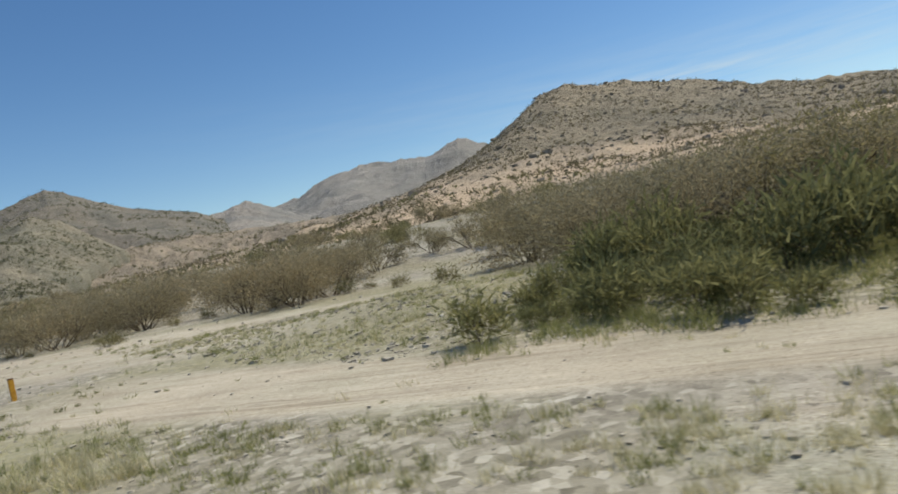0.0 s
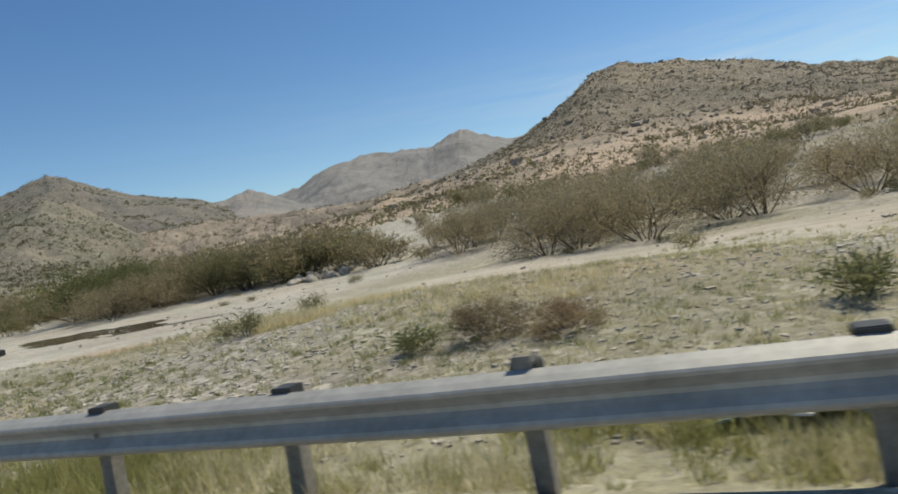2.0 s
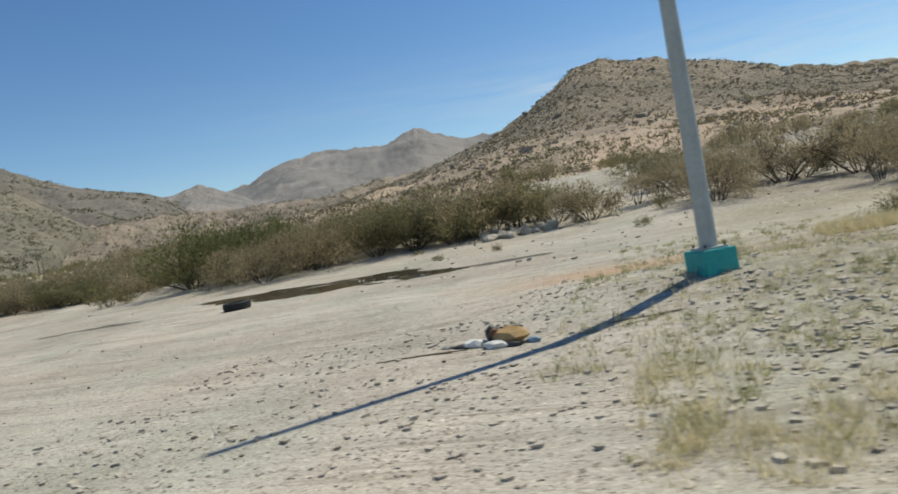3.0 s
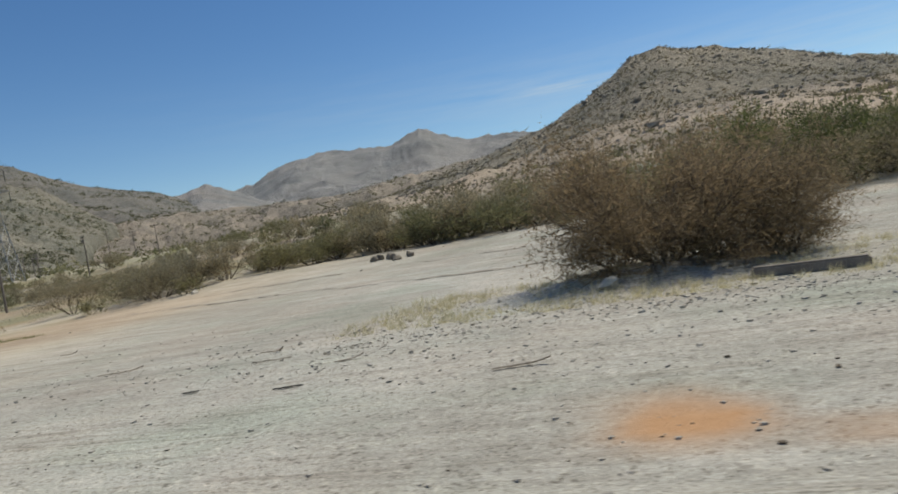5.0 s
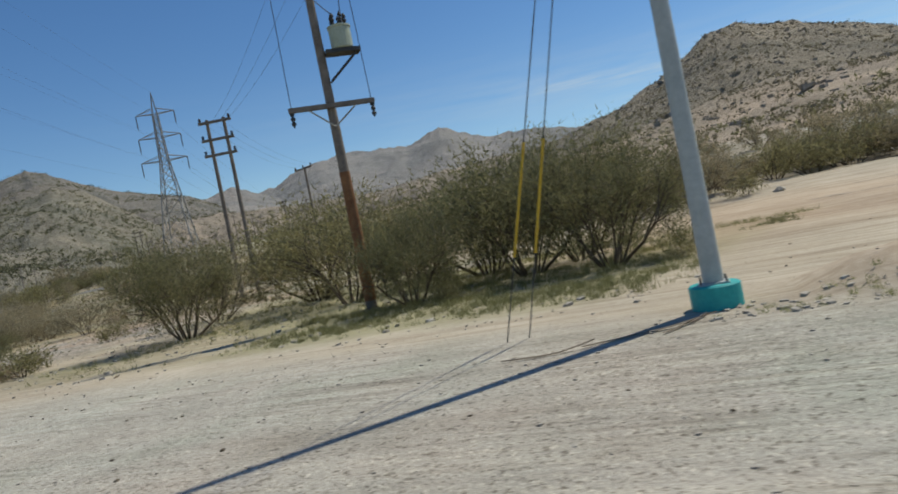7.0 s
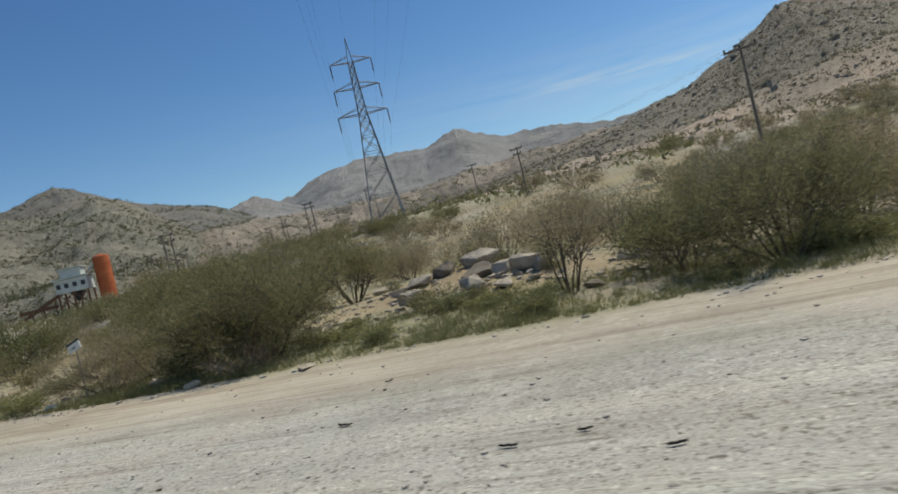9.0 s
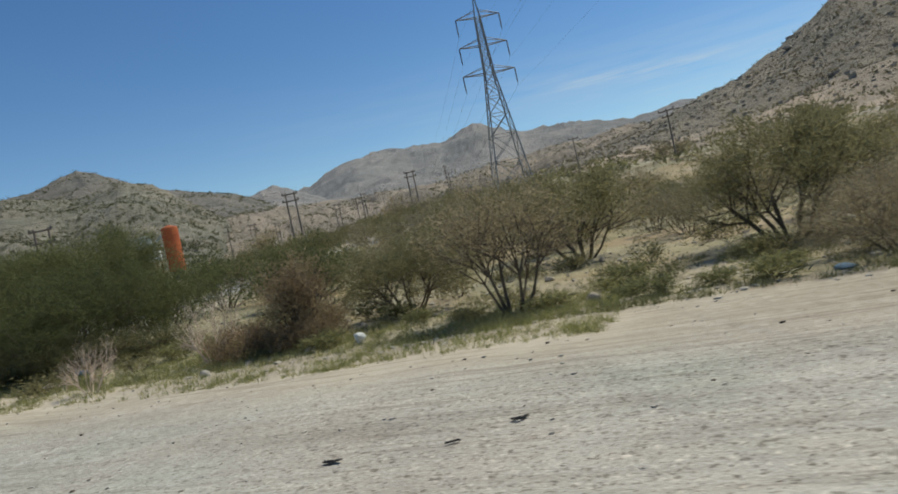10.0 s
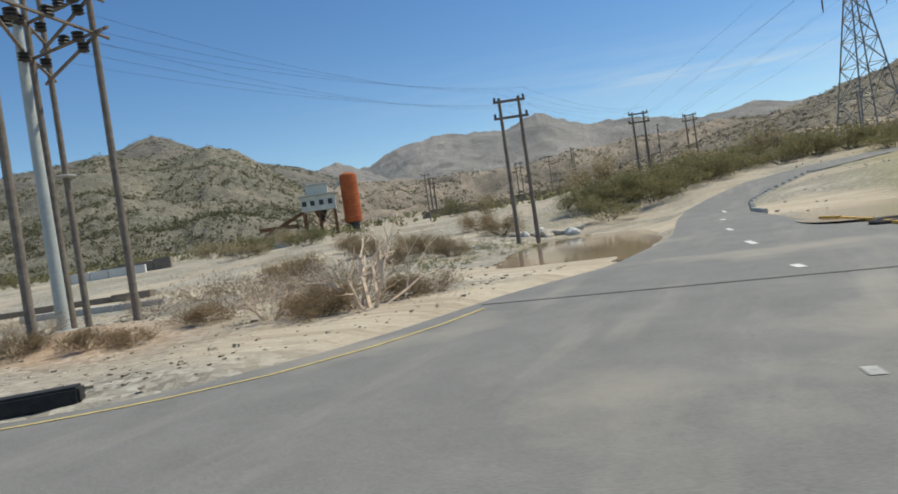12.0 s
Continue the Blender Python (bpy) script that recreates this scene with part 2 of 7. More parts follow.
    cells = node(nt, "ShaderNodeTexVoronoi", Scale=9.0)
    nt.links.new(tc.outputs["Object"], cells.inputs["Vector"])
    tone = nt.nodes.new("ShaderNodeSeparateColor")
    nt.links.new(cells.outputs["Color"], tone.inputs[0])
    pebble = ramp(nt, tone.outputs[0], [(0.0, (0.11, 0.1, 0.082)), (0.35, (0.25, 0.234, 0.192)), (0.7, (0.4, 0.376, 0.32)), (1.0, (0.6, 0.57, 0.51))])
    stony = mix(nt, stony, pebble, ramp(nt, mid, [(0.4, (0.3, 0.3, 0.3)), (0.6, (0.85, 0.85, 0.85))]))
    col = mix(nt, col, stony, parts.outputs[1])
    grass = mix(nt, ramp(nt, mid, [(0.35, (0.185, 0.19, 0.085)), (0.65, (0.36, 0.34, 0.18))]), ramp(nt, fine, [(0.35, (0.16, 0.155, 0.075)), (0.65, (0.46, 0.42, 0.27))]), 0.5)
    broken = ramp(nt, fine, [(0.38, (0, 0, 0)), (0.6, (1, 1, 1))])
    amount = node(nt, "ShaderNodeMath")
    amount.operation = "MULTIPLY_ADD"
    nt.links.new(broken, amount.inputs[0])
    amount.inputs[1].default_value = 0.6
    amount.inputs[2].default_value = 0.4
    times = node(nt, "ShaderNodeMath")
    times.operation = "MULTIPLY"
    nt.links.new(amount.outputs[0], times.inputs[0])
    nt.links.new(parts.outputs[0], times.inputs[1])
    col = mix(nt, col, grass, times.outputs[0])
    red = mix(nt, (0.4, 0.215, 0.105), (0.56, 0.34, 0.19), fine)
    col = mix(nt, col, red, zone.outputs[1])
    col = mix(nt, col, ramp(nt, big, [(0.35, (0.82, 0.8, 0.78)), (0.65, (1, 1, 1))]), 1.0, "MULTIPLY")
    nt.links.new(col, b.inputs["Base Color"])
    both = mix(nt, fine, grit, 0.5)
    relief(nt, b, both, 0.65, 0.035)
    return m


def rock_slope_material(name, dark, light, warm, scale, shrubs):
    """A stony hillside: bare rock and scree with dark shrubs between."""
    m, nt, b = material(name, 0.95, 0.1)
    zone = nt.nodes.new("ShaderNodeVertexColor")
    zone.layer_name = "zone"
    parts = nt.nodes.new("ShaderNodeSeparateColor")
    nt.links.new(zone.outputs[0], parts.inputs[0])
    mid, fine, big = noise_tex(nt, scale, 6, 0.65), noise_tex(nt, scale * 6, 5, 0.7), noise_tex(nt, scale * 0.15, 4)
    col = mix(nt, ramp(nt, mid, [(0.3, dark), (0.7, light)]), ramp(nt, fine, [(0.35, dark), (0.65, light)]), 0.5)
    col = mix(nt, col, warm, parts.outputs[0])
    tc = nt.nodes.new("ShaderNodeTexCoord")
    vor = node(nt, "ShaderNodeTexVoronoi", Scale=scale * 3.2)
    nt.links.new(tc.outputs["Object"], vor.inputs["Vector"])
    dots = ramp(nt, vor.outputs["Distance"], [(0.2, (1, 1, 1)), (0.34, (0, 0, 0))])
    keep = ramp(nt, fine, [(0.45, (0, 0, 0)), (0.55, (1, 1, 1))])
    spots = mix(nt, dots, keep, 1.0, "MULTIPLY")
    spots = mix(nt, spots, (shrubs, shrubs, shrubs), 1.0, "MULTIPLY")
    col = mix(nt, col, (0.085, 0.08, 0.045), spots)
    col = mix(nt, col, ramp(nt, big, [(0.35, (0.72, 0.72, 0.72)), (0.65, (1.05, 1.0, 0.97))]), 1.0, "MULTIPLY")
    nt.links.new(col, b.inputs["Base Color"])
    relief(nt, b, mix(nt, mid, fine, 0.4), 0.9, 0.6 / scale)
    return m


def leaf_material(name, dark, light, through_light=0.4):
    m, nt, b = material(name, 0.8, 0.15)
    geo = nt.nodes.new("ShaderNodeNewGeometry")
    col = ramp(nt, geo.outputs["Random Per Island"], [(0.0, dark), (0.6, tuple((a + c) / 2 for a, c in zip(dark, light))), (1.0, light)])
    info = nt.nodes.new("ShaderNodeObjectInfo")
    col = mix(nt, col, ramp(nt, info.outputs["Random"], [(0, (0.8, 0.82, 0.8)), (1, (1.15, 1.08, 1.0))]), 1.0, "MULTIPLY")
    nt.links.new(col, b.inputs["Base Color"])
    tr = nt.nodes.new("ShaderNodeBsdfTranslucent")
    nt.links.new(col, tr.inputs[0])
    mx = nt.nodes.new("ShaderNodeMixShader")
    mx.inputs[0].default_value = through_light
    nt.links.new(b.outputs[0], mx.inputs[1])
    nt.links.new(tr.outputs[0], mx.inputs[2])
    nt.links.new(mx.outputs[0], nt.nodes["Material Output"].inputs[0])
    return m


def asphalt_material():
    """Worn grey asphalt with sandy dust and pale tyre-swept streaks."""
    m, nt, b = material("worn_asphalt", 0.8, 0.3)
    big, mid, grit = noise_tex(nt, 0.25, 5, 0.6), noise_tex(nt, 1.4, 5, 0.65), noise_tex(nt, 70, 3, 0.7)
    tc = nt.nodes.new("ShaderNodeTexCoord")
    mp = node(nt, "ShaderNodeMapping", Scale=(1.5, 0.22, 1.0), Rotation=(0, 0, 0.2))
    nt.links.new(tc.outputs["Object"], mp.inputs[0])
    st = node(nt, "ShaderNodeTexNoise", Scale=0.9, Detail=4.0, Roughness=0.6)
    nt.links.new(mp.outputs[0], st.inputs["Vector"])
    col = mix(nt, ramp(nt, mid, [(0.3, (0.125, 0.12, 0.111)), (0.7, (0.19, 0.183, 0.17))]), ramp(nt, grit, [(0.35, (0.1, 0.1, 0.098)), (0.65, (0.3, 0.295, 0.285))]), 0.4)
    col = mix(nt, col, (0.34, 0.315, 0.27), ramp(nt, st.outputs[0], [(0.54, (0, 0, 0)), (0.76, (0.36, 0.36, 0.36))]))
    col = mix(nt, col, (0.4, 0.355, 0.28), ramp(nt, big, [(0.55, (0, 0, 0)), (0.72, (0.5, 0.5, 0.5))]))
    nt.links.new(col, b.inputs["Base Color"])
    relief(nt, b, grit, 0.5, 0.004)
    return m


GROUND = ground_material()
HILL_ROCK = rock_slope_material("hill_rock", (0.15, 0.134, 0.103), (0.47, 0.42, 0.33), (0.6, 0.49, 0.375), 0.16, 0.7)
# Distance haze is put into this colour: pale, greyish and low in contrast.
HAZED_RANGE = rock_slope_material("hazed_range", (0.235, 0.237, 0.235), (0.36, 0.358, 0.348), (0.39, 0.355, 0.32), 0.035, 0.4)
FOOT_ROCK = rock_slope_material("foothill_rock", (0.14, 0.125, 0.1), (0.41, 0.362, 0.3), (0.46, 0.39, 0.315), 0.16, 0.9)
LEFT_ROCK = rock_slope_material("left_hill_rock", (0.105, 0.104, 0.092), (0.29, 0.278, 0.25), (0.3, 0.25, 0.2), 0.16, 1.0)
NEAR_ROCK = rock_slope_material("near_hill_rock", (0.118, 0.118, 0.092), (0.34, 0.33, 0.268), (0.36, 0.305, 0.24), 0.16, 1.0)
LEAF_BROWN = leaf_material("thorn_twigs", (0.19, 0.165, 0.107), (0.47, 0.41, 0.28), 0.42)
LEAF_OLIVE = leaf_material("olive_leaves", (0.125, 0.122, 0.062), (0.32, 0.3, 0.165), 0.48)
LEAF_ACACIA = leaf_material("acacia_leaves", (0.085, 0.097, 0.042), (0.245, 0.258, 0.118), 0.5)
LEAF_SLOPE = leaf_material("slope_shrubs", (0.1, 0.1, 0.06), (0.22, 0.21, 0.13))
LEAF_HILL = leaf_material("hill_thorns", (0.1, 0.092, 0.06), (0.23, 0.205, 0.14))
LEAF_GREEN = leaf_material("green_leaves", (0.075, 0.088, 0.036), (0.22, 0.235, 0.1))
LEAF_RUST = leaf_material("rusty_leaves", (0.17, 0.125, 0.078), (0.4, 0.31, 0.2), 0.5)
BARK = speckled("thorn_bark", (0.06, 0.045, 0.03), (0.16, 0.125, 0.09), 8)
DEADWOOD = speckled("dead_wood", (0.2, 0.16, 0.12), (0.42, 0.35, 0.27), 8)
GRASS_DRY = leaf_material("dry_grass", (0.42, 0.38, 0.23), (0.8, 0.74, 0.52), 0.5)
WEED_GREEN = leaf_material("weed_leaves", (0.14, 0.145, 0.065), (0.32, 0.315, 0.16), 0.45)
HILL_STONE = speckled("hill_stone", (0.16, 0.14, 0.115), (0.42, 0.365, 0.3), 0.8)
GRASS_GREEN = leaf_material("green_grass", (0.18, 0.195, 0.08), (0.44, 0.44, 0.2), 0.5)
STONE = speckled("loose_stone", (0.24, 0.215, 0.178), (0.52, 0.475, 0.405), 3)
PALE_STONE = speckled("pale_stone", (0.33, 0.29, 0.235), (0.56, 0.51, 0.43), 3)
BOULDER = speckled("boulder_rock", (0.1, 0.083, 0.063), (0.3, 0.25, 0.19), 1.6, depth=0.03)
STEEL = speckled("galvanised_steel", (0.29, 0.282, 0.262), (0.46, 0.448, 0.42), 2.5, 0.66, 0.4, 0.45, 0.001, 0.2)
POST_STEEL = speckled("weathered_post_steel", (0.13, 0.118, 0.1), (0.3, 0.275, 0.24), 5, 0.7, 0.3, 0.2)
RUSTY = speckled("rusted_steel", (0.11, 0.055, 0.032), (0.25, 0.135, 0.075), 6, 0.85, 0.3, 0.2)
POLE_PAINT = speckled("grey_pole_paint", (0.34, 0.365, 0.35), (0.46, 0.48, 0.46), 2.5, 0.5, 0.4)
TEAL = speckled("teal_paint", (0.01, 0.27, 0.27), (0.03, 0.40, 0.38), 3, 0.6, 0.4)
WOOD_POLE = speckled("weathered_pole_wood", (0.12, 0.1, 0.082), (0.26, 0.22, 0.185), 5)
SLAB_ROCK = speckled("slab_rock", (0.25, 0.208, 0.158), (0.52, 0.445, 0.35), 1.6, depth=0.03)
BLEACHED = speckled("bleached_wood", (0.5, 0.38, 0.285), (0.78, 0.63, 0.5), 8)
CONCRETE = speckled("rough_concrete", (0.36, 0.34, 0.31), (0.56, 0.54, 0.5), 4)
ASPHALT = asphalt_material()
YELLOW = speckled("yellow_road_paint", (0.4, 0.25, 0.07), (0.7, 0.41, 0.07), 5, 0.7)
WORN_YELLOW = speckled("worn_yellow_paint", (0.34, 0.28, 0.14), (0.58, 0.46, 0.2), 6, 0.8)
WORN_PAINT = speckled("worn_white_paint", (0.24, 0.24, 0.23), (0.55, 0.54, 0.51), 9, 0.8)
WHITE_PAINT = speckled("white_road_paint", (0.5, 0.5, 0.47), (0.75, 0.74, 0.7), 5, 0.7)
RUBBER = speckled("black_rubber", (0.012, 0.012, 0.012), (0.035, 0.034, 0.033), 6, 0.75, 0.3)
PYLON_STEEL = speckled("pylon_steel", (0.2, 0.2, 0.2), (0.34, 0.34, 0.34), 2, 0.6, 0.4, 0.5)
DARK_METAL = speckled("dark_metal", (0.03, 0.03, 0.03), (0.08, 0.08, 0.08), 6, 0.6, 0.4, 0.3)


# ---------------------------------------------------------------- mesh helpers
def mesh_object(name, verts, faces, mat, parent=None, label="", shade=False):
    me = bpy.data.meshes.new(name)
    me.from_pydata(verts, [], faces)
    me.materials.append(mat)
    if shade:
        me.polygons.foreach_set("use_smooth", [True] * len(me.polygons))
    me.update()
    ob = new(name, me)
    ob.parent = parent
    if label:
        ob["label"] = label
    return ob


def fast_mesh(name, co, tris, mat, parent=None, shade=False):
    """A mesh of arrays of places and of triangles or quads."""
    me = bpy.data.meshes.new(name)
    n, k = tris.shape
    me.vertices.add(len(co))
    me.vertices.foreach_set("co", np.asarray(co, np.float32).ravel())
    me.loops.add(n * k)
    me.loops.foreach_set("vertex_index", np.asarray(tris, np.int32).ravel())
    me.polygons.add(n)
    me.polygons.foreach_set("loop_start", np.arange(0, n * k, k, dtype=np.int32))
    me.polygons.foreach_set("loop_total", np.full(n, k, np.int32))
    me.polygons.foreach_set("use_smooth", np.full(n, shade))
    me.materials.append(mat)
    me.update(calc_edges=True)
    ob = new(name, me)
    ob.parent = parent
    return ob


def part(name, bm, mat, parent, label="", bevel=0.0):
    if bevel:
        bmesh.ops.bevel(bm, geom=list(bm.edges), offset=bevel, segments=2, affect="EDGES", clamp_overlap=True)
    me = bpy.data.meshes.new(name)
    bm.to_mesh(me)
    bm.free()
    me.materials.append(mat)
    ob = new(name, me)
    ob.parent = parent
    if label:
        ob["label"] = label
    return ob


def box(x0, x1, y0, y1, z0, z1, bm=None, m=None):
    bm = bm or bmesh.new()
    t = Matrix.Translation(((x0 + x1) / 2, (y0 + y1) / 2, (z0 + z1) / 2)) @ Matrix.Diagonal((x1 - x0, y1 - y0, z1 - z0, 1))
    bmesh.ops.create_cube(bm, size=1, matrix=(m or Matrix()) @ t)
    return bm


def rod(a, b, r0, r1=None, sides=10, bm=None):
    """A tapered round bar from a to b."""
    bm = bm or bmesh.new()
    a, b = Vector(a), Vector(b)
    m = Matrix.Translation((a + b) / 2) @ (b - a).to_track_quat("Z", "Y").to_matrix().to_4x4()
    bmesh.ops.create_cone(bm, cap_ends=True, segments=sides, radius1=r0, radius2=r0 if r1 is None else r1, depth=(b - a).length, matrix=m)
    return bm


def root(name, x, y, label, category, group="", z=None, turn=0.0, kind=""):
    ob = new(name)
    ob.empty_display_size = 0.2
    ob.matrix_basis = pose(x, y, float(ground_z(x, y)) if z is None else z, 0, 0, turn)
    return tagged(ob, label, category, group, kind)


def grid_mesh(name, xs, ys, height, mat, zone=None, label="", category=""):
    gx, gy = np.meshgrid(xs, ys)
    z = height(gx, gy)
    co = np.stack([gx, gy, z], -1).reshape(-1, 3)
    nx, ny = len(xs), len(ys)
    i = np.arange(nx * ny).reshape(ny, nx)
    quads = np.stack([i[:-1, :-1], i[:-1, 1:], i[1:, 1:], i[1:, :-1]], -1).reshape(-1, 4)
    ob = fast_mesh(name, co, quads, mat, shade=True)
    paint(ob, zone(co[:, 0], co[:, 1]) if zone else np.zeros((len(co), 3)))
    return tagged(ob, label, category, kind="structure")


def paint(ob, values):
    """Stores where each kind of soil lies, for the material to blend by."""
    layer = ob.data.color_attributes.new("zone", "FLOAT_COLOR", "POINT")
    rgba = np.ones((len(values), 4), np.float32)
    rgba[:, : values.shape[1]] = values
    layer.data.foreach_set("color", rgba.ravel())


# ---------------------------------------------------------------- ground, hills, mountains
def ground_zone(x, y):
    """Grass, stony and sandy shares of the ground."""
    n, n2 = fbm(x * 0.25, y * 0.25, 4, 61), fbm(x * 0.06, y * 0.06, 3, 77)
    grass = np.zeros_like(x)
    first = smooth(-37.5, -31, x)  # the stretch with the guard rail
    track = smooth(5.4, 6.0, y + 0.12 * (x - 8) * (x < 8)) * smooth(8.8, 8.0, y - 0.25 * np.clip(8 - x, 0, 12)) * smooth(-6, 4, x)
    track2 = smooth(11.5, 13, y) * smooth(24, 21, y) * smooth(-37, -30, x) * smooth(6, -2, x)
    grass += first * smooth(0.36, 0.6, n + 0.1) * (0.52 + 0.22 * smooth(-10, -2, x) - 0.45 * smooth(24, 32, y)) * (1 - track) * (1 - 0.9 * track2) * smooth(2.6, 3.1, y)
    grass += first * smooth(-31.5, -29.5, x) * smooth(5.5, 4.5, y) * smooth(3.0, 3.3, y) * 0.12
    grass += smooth(-97, -104, x) * smooth(-116, -112, x) * smooth(10.5, 13, y) * smooth(0.35, 0.6, n) * 0.9
    grass += smooth(0.3, 1.6, -97.3 + 0.42 * (y - 11) - x) * smooth(-114, -108, x) * smooth(9.6, 11, y) * smooth(25, 21, y) * (0.45 + 0.5 * smooth(0.35, 0.6, n))
    edge = 8.9 + 1.4 * (fbm(x * 0.2, y * 0, 2, 3) - 0.5)
    grass += smooth(-123, -128, x) * smooth(-168, -163, x) * smooth(edge, edge + 1.2, y) * (0.35 + 0.6 * smooth(0.4, 0.6, n))
    grass += smooth(26, 40, y) * smooth(0.5, 0.7, n) * 0.35
    stony = first * smooth(0.22, 0.42, fbm(x * 0.4, y * 0.4, 3, 13)) * (1 - track) * (1 - track2) * 0.95 * smooth(2.4, 2.8, y) + first * smooth(4.6, 5.5, y) * smooth(11.5, 10, y) * (1 - track) * 0.35
    stony += smooth(-104, -124, x) * smooth(10, 16, y) * smooth(0.4, 0.62, n) * 0.6 + smooth(28, 50, y) * 0.35
    stony += smooth(-146, -156, x) * smooth(7.5, 5.0, y) * 0.45
    stony += smooth(-172, -177, x) * (0.12 + 0.4 * smooth(0.42, 0.62, n)) * smooth(60, 40, y)
    stony += (1 - first) * smooth(0.5, 0.68, n) * 0.25
    along = x - 0.45 * (y - 15)
    scrub = smooth(-112, -121, along) * smooth(-166, -158, x) * smooth(11, 15.5, y) * smooth(95, 70, y)
    stony += scrub * (0.45 + 0.45 * smooth(0.35, 0.6, n))
    grass += scrub * 0.4 * smooth(0.35, 0.6, n2)
    sand = smooth(-72, -95, x) * smooth(6.5, 11, y) * 0.8 * smooth(0.3, 0.6, n2 + 0.15) + smooth(-104, -118, x) * smooth(5.5, 7.5, y) * 0.75
    sand += smooth(-82, -92, x) * smooth(-122, -114, x) * smooth(8.2, 9.6, y) * 0.5
    sand += bump(x, y, -94.75, 8.85, 2.4, 1.3, 1.0)
    sand += track * 0.5 + track2 * 0.35 + smooth(-170, -176, x) * 0.5
    fray = 0.6 + 0.8 * fbm(x * 3.1, y * 3.1, 3, 19)
    red = (bump(x, y, -67.1, 4.42, 0.42, 0.36, 1.9) + bump(x, y, -66.1, 4.12, 0.34, 0.12, 1.3) + bump(x, y, -67.3, 5.0, 0.5, 0.3, 0.35)) * fray
    red = red + bump(x, y, -36.8, 14.2, 2.4, 1.2, 0.55) + bump(x, y, -24, 12, 6, 2, 0.3) * smooth(0.45, 0.65, n) + bump(x, y, -28.2, 7.0, 1.9, 1.1, 0.6) * smooth(0.35, 0.6, n) + bump(x, y, -181.5, 7.6, 2.2, 1.0, 0.4) + bump(x, y, -183, 9, 3.5, 1.2, 0.35)
    red = red + bump(x, y, -94.75, 8.85, 1.6, 0.9, 0.22)
    red = red + scrub * (0.06 + 0.22 * smooth(0.4, 0.62, fbm(x * 0.3, y * 0.3, 3, 83)))
    red = red + 0.25 * smooth(-84, -92, x) * smooth(-104, -98, x) * smooth(14, 20, y) * smooth(34, 28, y)
    return np.clip(np.stack([grass, stony, sand, red], -1), 0, 1)


def spaced(*stretches):
    return np.unique(np.concatenate([np.arange(a, b, s) for a, b, s in stretches]))


grid_mesh("ground", spaced((-4500, -600, 300), (-600, -240, 12), (-240, -200, 2), (-200, -69.4, 0.65), (-69.4, -64.2, 0.13), (-64.2, 24, 0.65), (24, 60, 2), (60, 300, 12), (300, 4600, 300)),
          spaced((-4500, -300, 300), (-300, -12, 12), (-12, 2, 1), (2, 20, 0.25), (20, 48, 0.5), (48, 100, 2), (100, 300, 10), (300, 4800, 300)),
          lambda x, y: np.where(y > 300, 22, 0) * 0 + ground_z(x, np.minimum(y, 300)), GROUND, ground_zone,
          "pale stony desert ground with patchy dry grass", "ground")


def slope(u, knee=0.6, low=0.36):
    return np.where(u < knee, low * u / knee, low + (1 - low) * (np.clip(u, 0, 1) - knee) / (1 - knee))


def hill_z(x, y):
    top = np.interp(x, [-420, -330, -240, -178, -169, -137, -120, -99, -75, -60, 0, 37, 56, 101, 200, 420], [8, 16, 24, 33, 35, 43, 47, 57, 71.5, 75, 67, 57, 54, 47, 44, 40])
    crest = np.interp(x, [-420, -60, 0, 60, 420], [362, 362, 408, 430, 440])
    foot = np.interp(x, [-420, -200, -120, 0, 420], [170, 125, 95, 85, 85])
    u = (y - foot) / (crest - foot)
    base = ground_z(x, np.clip(y, 0, 300) * 0 + foot) - 1.0
    back = np.clip(1 - (y - crest) / 160, 0, 1)
    up = slope(np.clip(u, 0, 1)) * np.where(u > 1, back, 1)
    gully = fbm(x * 0.022, y * 0.012, 4, 41, True) - 0.55
    rocks = fbm(x * 0.12, y * 0.12, 4, 44) - 0.5
    body = np.sin(np.pi * np.clip(u, 0, 1)) * 9 * gully + np.clip(u * 3, 0, 1) * (1.0 + 2.6 * up) * rocks + 3.2 * np.clip((u - 0.8) * 5, 0, 1) * np.where(u > 1.05, 0.3, 1) * (fbm(x * 0.06, y * 0.06, 4, 48, True) - 0.62)
    z = base + (top - base) * up + body
    return np.where(u < 0, base + u * 30 - 0.5, z)


def hill_zone(x, y):
    crest = np.interp(x, [-420, -60, 0, 60, 420], [362, 362, 408, 430, 440])
    n = fbm(x * 0.03, y * 0.03, 3, 52)
    warm = smooth(0.72, 0.5, y / crest + 0.25 * (n - 0.5)) * (0.35 + 0.65 * smooth(0.35, 0.6, n))
    return np.stack([warm, warm * 0, warm * 0], -1)


hill = grid_mesh("rocky_hill", np.arange(-420, 421, 3.0), np.arange(80, 580, 3.0), hill_z, HILL_ROCK, hill_zone,
                 "brown rocky hill with a sandy shrub-dotted apron", "hill")


